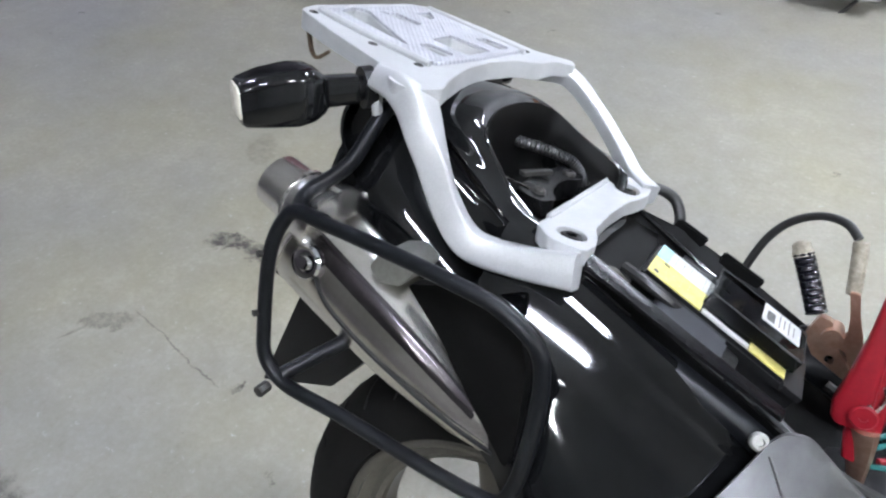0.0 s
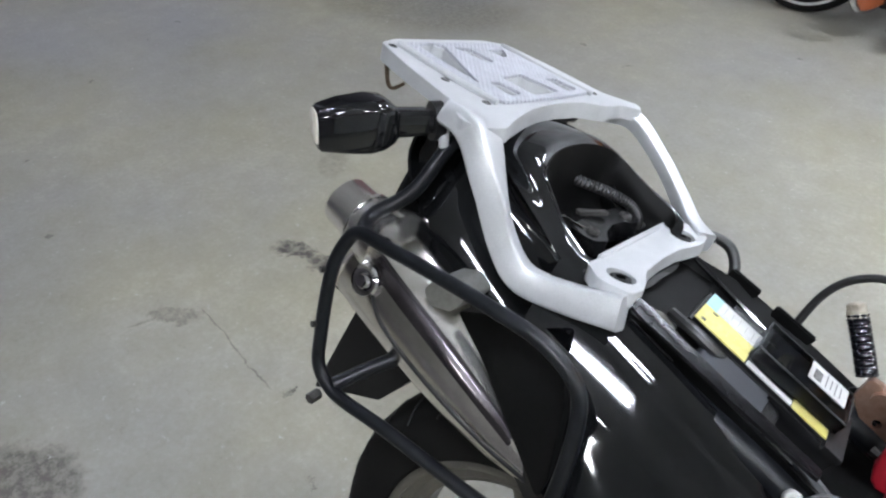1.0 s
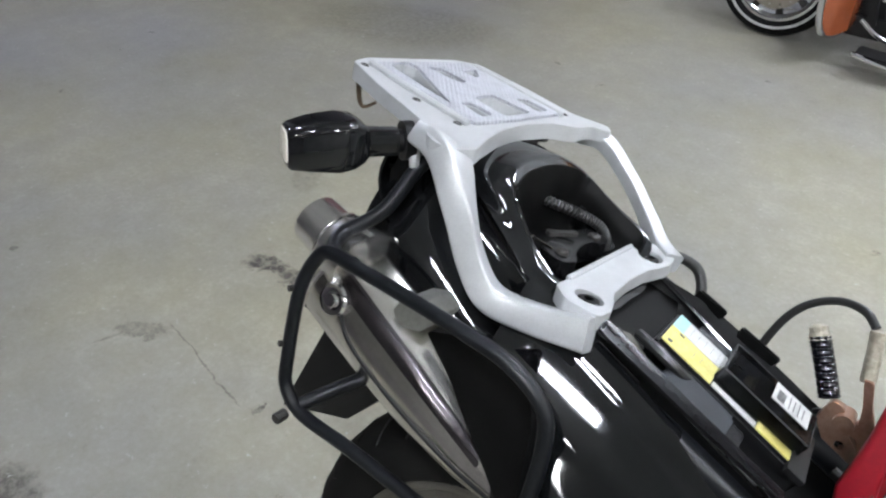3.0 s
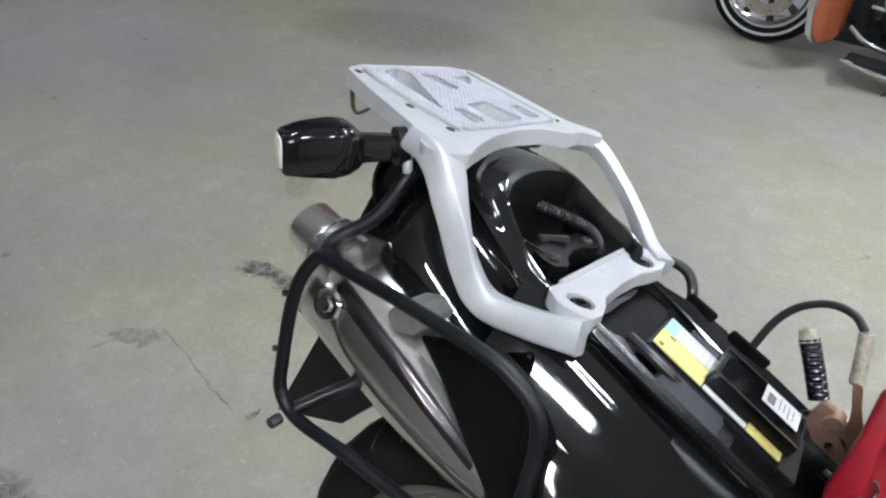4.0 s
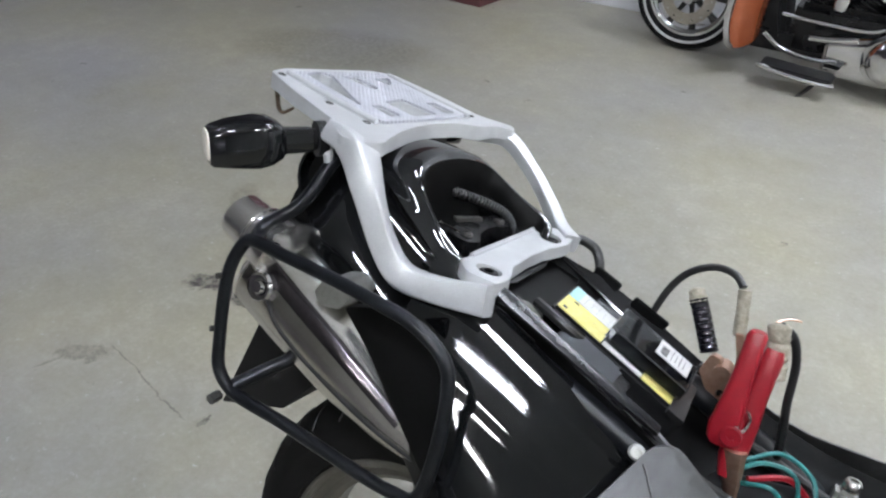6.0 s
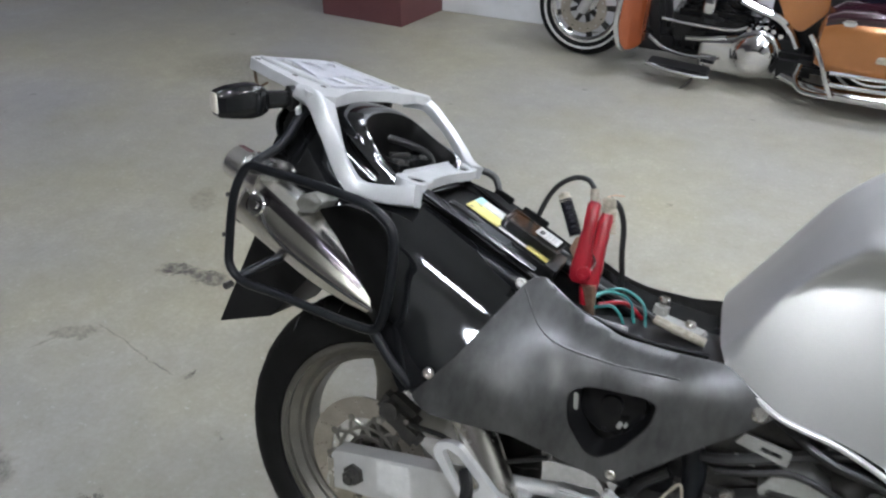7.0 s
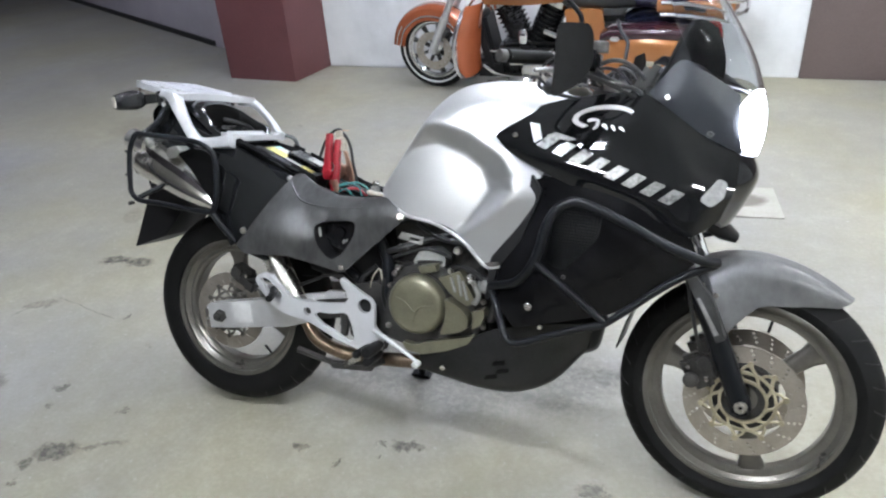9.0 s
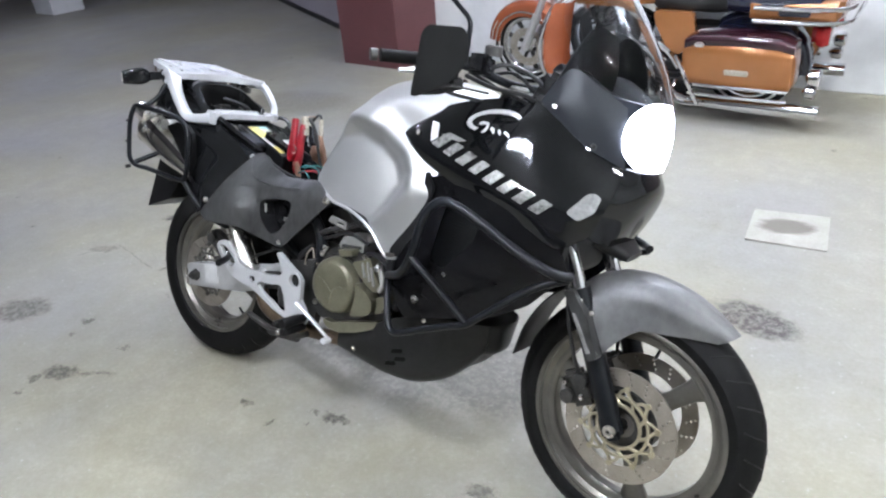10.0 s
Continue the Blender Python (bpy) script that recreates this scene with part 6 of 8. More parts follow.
tube(b, [on_can(s, deg, 0.0005) for s, deg in ((0.17, 10), (0.24, -4), (0.36, -10), (0.6, -10), (0.8, -8), (0.95, -4))], 0.0026, 6, 40)
part("flank_seam", b, BLACK_PLASTIC, sil)
b = fresh()
tube(b, [on_can(0.015, k * 10, 0.0012) for k in range(36)], 0.0022, 6, 72, closed=True)
part("end_band", b, TIP_STEEL, sil)
b = fresh()
lathe(b, on_can(0.125, 16, 0.001), (0, -1, 0.2), [(-0.02, 0.020), (0.005, 0.020), (0.008, 0.0175), (0.006, 0.0125), (0.007, 0.009), (0.011, 0.007), (0.011, 0.0005)], 28)
part("silencer_bolt", b, CHROME, sil, "round chrome bolt")
b = sheet(rounded([(-0.148, 0.842), (-0.138, 0.860), (-0.112, 0.868), (-0.094, 0.856), (-0.108, 0.834), (-0.136, 0.828)], 0.005), w0=-0.212, w1=-0.160, bevel=0.004)
part("silencer_bracket", b, CAST_DULL, sil, "grey alloy silencer bracket")

# ---- pannier frames ----
loop = [(-0.217, -0.270, 0.885), (-0.229, -0.272, 0.85), (-0.232, -0.272, 0.757), (-0.228, -0.272, 0.722), (-0.205, -0.272, 0.702), (-0.12, -0.270, 0.697), (0.03, -0.264, 0.686), (0.062, -0.262, 0.690), (0.073, -0.262, 0.715), (0.075, -0.262, 0.83), (0.064, -0.262, 0.862), (0.025, -0.264, 0.885), (-0.03, -0.266, 0.893), (-0.17, -0.268, 0.899), (-0.205, -0.269, 0.899)]
for f, lab in ((lambda q: q, "bent black tube pannier frame"), (lambda q: [(p[0], -p[1] - 0.03, p[2] - 0.05) for p in q], "bent black tube pannier frame")):
    b = fresh()
    tube(b, f(loop), 0.0078, 12, 90, closed=True)
    pf = part("pannier_frame", b, BLACK_TUBE, bike, lab)
    b = fresh()
    tube(b, f([(-0.205, -0.268, 0.706), (-0.185, -0.235, 0.725), (-0.158, -0.195, 0.748), (-0.14, -0.15, 0.765)]), 0.0085, 10, 14)
    part("frame_stay", b, BLACK_TUBE, pf)
    b = fresh()
    tube(b, f([(-0.17, -0.266, 0.899), (-0.222, -0.24, 0.888), (-0.236, -0.215, 0.895), (-0.208, -0.185, 0.93), (-0.195, -0.15, 0.985), (-0.19, -0.115, 1.005)]), 0.0085, 10, 26)
    part("frame_stay", b, BLACK_TUBE, pf)
    b = fresh()
    tube(b, f([(0.058, -0.258, 0.684), (0.10, -0.245, 0.63), (0.16, -0.225, 0.58), (0.205, -0.19, 0.553)]), 0.0085, 10, 14)
    part("frame_stay", b, BLACK_TUBE, pf)
    b = fresh()
    p = f([(-0.216, -0.278, 0.692), (-0.216, -0.293, 0.690)])
    bar(b, p[0], p[1], 0.0065, 6)
    part("frame_bolt", b, CASE_DARK, pf, "dull dark bolt head")
    for px, pz in ((-0.2335, 0.845), (-0.2350, 0.775)):
        b = fresh()
        q = f([(px, -0.276, pz), (px - 0.003, -0.283, pz)])
        bar(b, q[0], q[1], 0.004, 6)
        part("frame_bolt", b, CASE_DARK, pf)

# ---- rear indicators ----
for s in (-1, 1):
    a0, a1 = Vector((-0.222, s * 0.168, 1.006)), Vector((-0.288, s * 0.268, 0.988))
    b = pod(a0, a1, [(0.0, 0.014, 0.014), (0.27, 0.014, 0.015), (0.32, 0.021, 0.021, 0.001), (0.42, 0.029, 0.027, 0.002), (0.55, 0.031, 0.029, 0.001), (0.80, 0.029, 0.026), (0.97, 0.025, 0.022, -0.002), (1.0, 0.022, 0.019, -0.002)], power=5.5, n=28)
    ind = part("rear_indicator", b, BLACK_GLOSS, bike, "black stalk indicator with pale lens")
    b = pod(a0.lerp(a1, 0.985), a0.lerp(a1, 1.025), [(0, 0.0215, 0.0175), (0.7, 0.0205, 0.0165), (1, 0.017, 0.0135)], power=4.4)
    part("indicator_lens", b, AMBER_LENS, ind, "pale amber indicator lens")
    b = fresh()
    bar(b, (-0.190, s * 0.12, 1.014), a0.lerp(a1, 0.05), 0.013, 12)
    lathe(b, a0.lerp(a1, -0.1), (a1 - a0), [(-0.006, 0.022), (0.006, 0.022)], 18)
    part("indicator_stalk", b, BLACK_PLASTIC, ind)

# ---- tail flap ----
b = sheet(rounded([(-0.235, 0.80), (-0.325, 0.735), (-0.405, 0.500), (-0.318, 0.535), (-0.275, 0.552), (-0.175, 0.685), (-0.15, 0.80)], 0.006), w0=-0.078, w1=0.078, bevel=0.004)
flap = part("mudguard", b, BLACK_PLASTIC, bike, "black plastic rear mudguard")
b = fresh()
tube(b, [(-0.335, -0.05, 0.735), (-0.350, -0.06, 0.735), (-0.348, -0.06, 0.715), (-0.330, -0.06, 0.72)], 0.004, 8, 14)
part("flap_hook", b, BLACK_PLASTIC, flap)
rows = [[(-0.12, y, 0.82), (-0.08, y, 0.765), (0.0, y, 0.715), (0.12, y, 0.69)] for y in (-0.11, -0.06, 0.0, 0.06, 0.11)]
part("inner_guard", surf(rows, 16, 10, 0.004), BLACK_PLASTIC, flap)

# ---- upper fairing ----
frow = [[(0.905, -0.160, 0.990), (0.962, -0.150, 1.030), (1.05, -0.146, 1.060), (1.14, -0.146, 1.077), (1.242, -0.152, 1.083), (1.30, -0.158, 1.053), (1.398, -0.1475, 0.985), (1.475, -0.120, 0.955)],
        [(0.896, -0.172, 0.978), (0.965, -0.176, 1.008), (1.06, -0.178, 1.028), (1.15, -0.180, 1.036), (1.25, -0.182, 1.030), (1.32, -0.178, 1.000), (1.41, -0.160, 0.950), (1.478, -0.128, 0.930)],
        [(0.888, -0.181, 0.966), (0.97, -0.1986, 0.980), (1.08, -0.208, 0.985), (1.18, -0.212, 0.978), (1.27, -0.211, 0.962), (1.34, -0.2032, 0.938), (1.42, -0.1836, 0.912), (1.478, -0.150, 0.900)],
        [(0.885, -0.186, 0.958), (0.97, -0.2184, 0.940), (1.08, -0.234, 0.925), (1.18, -0.240, 0.902), (1.27, -0.240, 0.885), (1.35, -0.2328, 0.865), (1.42, -0.2104, 0.855), (1.470, -0.175, 0.860)],
        [(0.887, -0.186, 0.955), (0.965, -0.2196, 0.925), (1.07, -0.237, 0.8965), (1.165, -0.243, 0.870), (1.255, -0.243, 0.8485), (1.33, -0.2352, 0.8265), (1.4025, -0.2152, 0.805), (1.459, -0.1775, 0.8275)],
        [(0.889, -0.188, 0.952), (0.96, -0.2122, 0.910), (1.06, -0.226, 0.868), (1.15, -0.231, 0.838), (1.24, -0.231, 0.812), (1.31, -0.2288, 0.788), (1.385, -0.2144, 0.755), (1.448, -0.180, 0.795)]]
fairing = part("upper_fairing", surf(frow, 46, 34, 0.004), BLACK_GLOSS, bike, "glossy black upper fairing with worn white lettering shapes")
part("fairing_side", surf([flip(r) for r in frow], 40, 26, 0.004), BLACK_GLOSS, fairing)
rows = [[(1.475, -0.112, 0.956), (1.505, -0.06, 0.952), (1.515, 0.0, 0.950), (1.505, 0.06, 0.952), (1.475, 0.112, 0.956)],
        [(1.478, -0.150, 0.900), (1.520, -0.08, 0.900), (1.532, 0.0, 0.900), (1.520, 0.08, 0.900), (1.478, 0.150, 0.900)],
        [(1.470, -0.175, 0.860), (1.505, -0.09, 0.845), (1.515, 0.0, 0.845), (1.505, 0.09, 0.845), (1.470, 0.175, 0.860)],
        [(1.440, -0.175, 0.785), (1.465, -0.09, 0.765), (1.472, 0.0, 0.760), (1.465, 0.09, 0.765), (1.440, 0.175, 0.785)]]
part("fairing_nose", surf(rows, 26, 18, 0.004), BLACK_GLOSS, fairing)
b = pod((1.43, 0, 0.77), (1.50, 0, 0.735), [(0, 0.11, 0.02), (0.5, 0.08, 0.022), (1, 0.05, 0.012)], power=3)
part("nose_lip", b, BLACK_PLASTIC, fairing)
screw(fairing, (0.946, -0.203, 0.966), (-0.2, -1, 0.2), 0.007)
# dark grey cheeks beside the lamp
crow = [[(1.255, -0.146, 1.086), (1.285, -0.150, 1.125), (1.325, -0.150, 1.164), (1.40, -0.140, 1.128), (1.462, -0.122, 1.090)],
        [(1.275, -0.160, 1.070), (1.315, -0.165, 1.085), (1.36, -0.160, 1.090), (1.42, -0.148, 1.055), (1.470, -0.128, 1.020)],
        [(1.300, -0.158, 1.052), (1.345, -0.156, 1.022), (1.39, -0.150, 0.992), (1.44, -0.138, 0.970), (1.480, -0.120, 0.952)]]
for rr in (crow, [flip(r) for r in crow]):
    part("cheek_panel", surf(rr, 26, 18, 0.004), CHEEK_GREY, fairing, "dull dark grey fairing cheek")
screw(fairing, (1.300, -0.162, 1.075), (0, -1, 0.3), 0.007)
screw(fairing, (1.405, -0.147, 0.995), (0.3, -1, 0.2), 0.009, GREY_PLASTIC)
# headlight
b = sheet(rounded([(-0.132, 0.985), (-0.142, 1.03), (-0.128, 1.075), (-0.075, 1.108), (0.075, 1.108), (0.128, 1.075), (0.142, 1.03), (0.132, 0.985), (0.085, 0.950), (-0.085, 0.950)], 0.03), w0=0.0, w1=0.006, step=0.025, place=lambda u, v, w: (1.526 - 3.0 * u * u - 2.0 * (v - 1.02) ** 2 + w, u, v))
part("headlight", b, HEADLIGHT_GLOW, fairing, "lit white headlight")
# front indicators
for s in (1, -1):
    line = rounded([(1.398, 0.845), (1.436, 0.897), (1.458, 0.886), (1.452, 0.850), (1.425, 0.828)], 0.010)
    fz = blend([(1.398, 0.845, -0.222), (1.436, 0.897, -0.188), (1.46, 0.88, -0.168), (1.45, 0.85, -0.188), (1.425, 0.828, -0.207)])
    b = sheet(line, w0=-0.006, w1=0.012, step=0.012, bevel=0.003, place=lambda u, v, w: (u, s * (fz(u, v) + w - 0.003), v))
    part("front_indicator", b, CLEAR_LENS, fairing, "clear front indicator lens")

# lettering shapes laid on the fairing's skin
skin_bm = surf(frow, 46, 34, 0)
from_skin = BVHTree.FromBMesh(skin_bm)
skin_bm.free()


def laid(u, v, w):
    hit = from_skin.ray_cast(Vector((u, -1.0, v)), Vector((0, 1, 0)))
    return (u, (hit[0].y if hit[0] else -0.23) - 0.0012 - w, v)


P0, P1 = Vector((1.000, 0.948)), Vector((1.352, 0.822))
run, rise = (P1 - P0), Vector((0.10, 0.115)).normalized()


def slanted(s, h):
    q = P0 + run * s + rise * (h * 0.045)
    return (q.x, q.y)


# a row of plain slanted bars
for k, wide in enumerate((0.114, 0.108, 0.112, 0.104, 0.114, 0.106, 0.110, 0.114)):
    s0 = 0.012 + k * 0.123
    line = [slanted(s0, 0.0), slanted(s0 + 0.02, 0.90), slanted(s0 + wide * 0.84, 0.90), slanted(s0 + wide * 0.84 - 0.02, 0.0)]
    b = sheet(rounded(line, 0.003, 2), w0=0.0, w1=0.0006, step=0.02, place=laid)
    part("decal_shape", b, DECAL_WORN, fairing, "worn silver slanted decal bar")
b = sheet([(1.026, 0.970), (1.050, 0.979), (1.105, 0.966), (1.085, 0.960), (1.052, 0.966)], w0=0.0, w1=0.0006, step=0.02, place=laid)
part("decal_shape", b, DECAL_WORN, fairing, "worn silver decal swash")
b = sheet([(0.978, 1.000), (1.004, 0.996), (1.018, 0.962), (1.000, 0.950)], w0=0.0, w1=0.0006, step=0.02, place=laid)
part("decal_shape", b, DECAL, fairing, "white decal swash")
arc = []
for k in range(15):
    a = radians(18 + k * 15.5)
    arc.append((1.158 + 0.074 * math.cos(a), 1.022 + 0.029 * math.sin(a) + 0.008 * math.cos(a)))
inner_arc = [(1.162 + (p[0] - 1.158) * 0.86, 1.0185 + (p[1] - 1.022) * 0.70 + 0.002) for p in arc]
b = sheet(arc + inner_arc[::-1], w0=0.0, w1=0.0006, step=0.02, place=laid)
part("emblem_shape", b, DECAL, fairing, "white brushed emblem arc")
# the brushed strokes inside the arc
for pts, wd in (([(1.122, 1.011), (1.134, 1.014), (1.150, 1.014)], 0.0042), ([(1.148, 1.013), (1.146, 1.000), (1.138, 0.991)], 0.0042), ([(1.158, 1.004), (1.166, 1.001), (1.172, 0.992)], 0.0042), ([(1.180, 1.003), (1.186, 0.998), (1.190, 0.991)], 0.0036), ([(1.198, 1.000), (1.206, 0.996), (1.214, 0.990)], 0.0030)):
    mid = spline([(p[0], p[1], 0) for p in pts], 16)
    way = np.gradient(mid, axis=0)
    side = np.stack([-way[:, 1], way[:, 0]], axis=1)
    side /= np.linalg.norm(side, axis=1)[:, None]
    taper = wd * np.interp(np.linspace(0, 1, 16), [0, 0.2, 0.7, 1], [0.55, 1.0, 0.8, 0.3])[:, None]
    line = [tuple(q) for q in mid[:, :2] + side * taper] + [tuple(q) for q in (mid[:, :2] - side * taper)[::-1]]
    b = sheet(line, w0=0.0, w1=0.0006, place=laid)
    part("emblem_shape", b, DECAL, fairing, "small white emblem stroke")

# ---- lower fairing, radiator grille ----
lf = blend([(1.017, 0.852, -0.215), (1.119, 0.851, -0.232), (1.262, 0.819, -0.235), (1.395, 0.739, -0.205), (1.40, 0.70, -0.190), (1.21, 0.55, -0.200), (1.11, 0.505, -0.215), (0.984, 0.47, -0.225), (0.92, 0.547, -0.225), (0.937, 0.632, -0.222), (1.009, 0.774, -0.215), (1.1, 0.65, -0.250), (1.2, 0.70, -0.245), (1.02, 0.54, -0.240)])
line = rounded([(1.005, 0.86), (1.06, 0.872), (1.119, 0.862), (1.262, 0.828), (1.395, 0.748), (1.412, 0.694), (1.318, 0.590), (1.225, 0.536), (1.11, 0.505), (0.984, 0.472), (0.918, 0.545), (0.935, 0.630), (0.985, 0.702), (1.008, 0.774)], 0.012)
vent = rounded([(1.075, 0.795), (1.13, 0.815), (1.19, 0.795), (1.18, 0.73), (1.10, 0.64), (1.055, 0.66)], 0.015)
b = sheet(line, [vent], w0=0, w1=0.004, step=0.03, place=lambda u, v, w: (u, lf(u, v) + w, v))
low = part("lower_fairing", b, MATT_FAIRING, bike, "black lower fairing with a mesh vent", 50)
b = sheet(line, w0=0, w1=0.004, step=0.06, place=lambda u, v, w: (u, -lf(u, v) - w, v))
part("lower_fairing", b, MATT_FAIRING, bike, "black lower fairing", 50)
b = fresh()
for k in range(22):
    u = 1.045 + k * 0.0075
    tube(b, [(u, lf(u, 0.64) + 0.012, 0.635), (u + 0.015, lf(u, 0.82) + 0.012, 0.82)], 0.0012, 4)
for k in range(26):
    v = 0.635 + k * 0.0075
    tube(b, [(1.04, lf(1.05, v) + 0.0135, v), (1.20, lf(1.2, v) + 0.0135, v)], 0.0012, 4)
part("vent_mesh", b, BLACK_TUBE, low, "fine dark mesh in the vent")
b = fresh()
box(b, (1.12, -0.17, 0.73), (0.20, 0.03, 0.24), 0.01, (0, 0, 0))
part("radiator", b, CASE_DARK, low)
screw(low, (1.021, -0.243, 0.538), (0, -1, 0), 0.010)
screw(low, (1.105, -0.245, 0.628), (0, -1, 0), 0.006)
screw(low, (1.055, -0.236, 0.487), (0, -1, -0.2), 0.006)
b = sheet(rounded([(1.00, 0.875), (1.03, 0.835), (0.985, 0.70), (0.93, 0.625), (0.915, 0.54), (0.90, 0.54), (0.91, 0.65), (0.97, 0.73), (0.995, 0.80)], 0.008), w0=-0.225, w1=-0.17, bevel=0.005)
part("fairing_edge", b, BLACK_PLASTIC, low)
b = sheet(rounded([(1.00, 0.87), (1.20, 0.84), (1.38, 0.76), (1.36, 0.66), (1.2, 0.56), (1.0, 0.5), (0.95, 0.6)], 0.02), w0=-0.15, w1=0.15, bevel=0.01)
part("inner_core", b, BLACK_PLASTIC, low)

# ---- crash bars ----
for f in (lambda q: q, flip):
    b = fresh()
    tube(b, f([(1.455, -0.270, 0.712), (1.425, -0.298, 0.717), (1.341, -0.308, 0.745), (1.227, -0.312, 0.795), (1.157, -0.312, 0.820), (1.123, -0.312, 0.824), (1.091, -0.312, 0.806), (1.068, -0.312, 0.768), (1.044, -0.308, 0.677), (1.00, -0.285, 0.612), (0.915, -0.225, 0.574)]), 0.0115, 12, 70)
    g = part("crash_bar", b, BLACK_TUBE, bike, "bent black crash bar")
    b = fresh()
    tube(b, f([(1.041, -0.308, 0.668), (1.116, -0.308, 0.619), (1.220, -0.303, 0.545)]), 0.009, 10, 14)
    part("bar_brace", b, BLACK_TUBE, g)
    b = fresh()
    tube(b, f([(1.452, -0.270, 0.705), (1.40, -0.290, 0.683), (1.357, -0.296, 0.655), (1.25, -0.302, 0.563), (1.218, -0.302, 0.538), (1.17, -0.300, 0.520), (1.098, -0.298, 0.490), (1.003, -0.292, 0.452), (0.982, -0.288, 0.460), (0.951, -0.265, 0.515), (0.918, -0.23, 0.565)]), 0.009, 12, 60)
    part("bar_lower", b, BLACK_TUBE, g)

# ---- front fork, fender ----
for s in (-1, 1):
    b = fresh()
    bar(b, (1.566, s * 0.100, 0.325), (1.418, s * 0.100, 0.652), 0.026, 18, 0.029)
    box(b, (1.560, s * 0.100, 0.335), (0.05, 0.045, 0.07), 0.012, (0, -24, 0))
    fk = part("fork_leg", steered(b), BLACK_TUBE, bike, "dark grey fork leg")
    b = fresh()
    bar(b, (1.419, s * 0.100, 0.650), (1.25, s * 0.100, 1.02), 0.0205, 18)
    part("fork_tube", steered(b), CHROME, fk, "chromed fork tube")
    b = fresh()
    lathe(b, (1.566, s * 0.118, 0.330), (0, s, 0), [(0, 0.016), (0.008, 0.016), (0.008, 0.011), (0.014, 0.011), (0.014, 0.006), (0.004, 0.005), (0.004, 0.0005)], 18)
    part("axle_end", steered(b), STEEL, fk, "bright axle end")
    b = fresh()
    box(b, (1.455, s * 0.083, 0.395), (0.075, 0.045, 0.095), 0.014, (0, -30, 0))
    box(b, (1.468, s * 0.105, 0.41), (0.05, 0.02, 0.075), 0.008, (0, -30, 0))
    lathe(b, (1.440, s * 0.112, 0.375), (0, s, 0), [(0, 0.020), (0.012, 0.019), (0.014, 0.012), (0.014, 0.001)], 16)
    lathe(b, (1.468, s * 0.112, 0.425), (0, s, 0), [(0, 0.020), (0.012, 0.019), (0.014, 0.012), (0.014, 0.001)], 16)
    cp = part("brake_caliper", steered(b), CASE_DARK, fk, "dark brake caliper")
    screw(cp, STEER @ Vector((1.430, s * 0.118, 0.410)), (0, s, 0), 0.007, STEEL, 0.006, "bolt")
    screw(cp, STEER @ Vector((1.478, s * 0.118, 0.385)), (0, s, 0), 0.007, STEEL, 0.006, "bolt")
b = fresh()
bar(b, (1.566, -0.11, 0.33), (1.566, 0.11, 0.33), 0.012)
part("front_axle", steered(b), STEEL, bike)
fr = [[(1.395, 0.0, 0.652), (1.44, 0.0, 0.684), (1.50, 0.0, 0.702), (1.57, 0.0, 0.705), (1.65, 0.0, 0.690), (1.72, 0.0, 0.660), (1.785, 0.0, 0.620)],
      [(1.395, -0.05, 0.646), (1.44, -0.05, 0.676), (1.50, -0.05, 0.694), (1.57, -0.05, 0.696), (1.65, -0.047, 0.680), (1.72, -0.040, 0.650), (1.780, -0.022, 0.616)],
      [(1.400, -0.082, 0.625), (1.44, -0.082, 0.650), (1.50, -0.080, 0.664), (1.57, -0.076, 0.668), (1.65, -0.070, 0.654), (1.71, -0.058, 0.630), (1.770, -0.032, 0.609)],
      [(1.425, -0.112, 0.590), (1.455, -0.110, 0.605), (1.50, -0.098, 0.620), (1.57, -0.080, 0.628), (1.64, -0.072, 0.622), (1.70, -0.060, 0.612), (1.760, -0.036, 0.604)],
      [(1.485, -0.112, 0.495), (1.505, -0.110, 0.505), (1.535, -0.100, 0.545), (1.58, -0.082, 0.585), (1.635, -0.072, 0.592), (1.69, -0.060, 0.598), (1.752, -0.038, 0.598)]]
fender = part("front_fender", steered(surf(fr, 36, 28, 0.004, True)), FENDER_GREY, bike, "weathered grey plastic front fender")
b = sheet(rounded([(1.398, 0.648), (1.425, 0.655), (1.47, 0.60), (1.512, 0.505), (1.490, 0.492), (1.455, 0.555)], 0.006), w0=-0.142, w1=-0.112, bevel=0.006)
part("fork_guard", steered(b), GREY_PLASTIC, fender, "grey fork guard")
b = sheet(rounded([(1.432, 0.600), (1.440, 0.602), (1.494, 0.515), (1.484, 0.51)], 0.003), w0=-0.1445, w1=-0.142)
part("guard_decal", steered(b), CLEAR_LENS, fender)
for p in ((1.475, -0.13, 0.61), (1.500, -0.135, 0.515), (1.44, -0.128, 0.632)):
    screw(fender, STEER @ Vector(p), (0, -1, 0), 0.007)
rr = [[(1.415, y, 0.66), (1.33, y, 0.60), (1.265, y, 0.50), (1.238, y, 0.405)] for y in (-0.066, -0.03, 0.03, 0.066)]
part("fender_rear", steered(surf(rr, 16, 8, 0.004)), BLACK_PLASTIC, fender, "black rear section of the front fender")
for s in (-1, 1):
    b = fresh()
    tube(b, [(1.40, s * 0.13, 0.68), (1.42, s * 0.135, 0.58), (1.45, s * 0.12, 0.47), (1.46, s * 0.10, 0.43)], 0.005, 8, 16)
    part("brake_hose", steered(b), CABLE, bike)

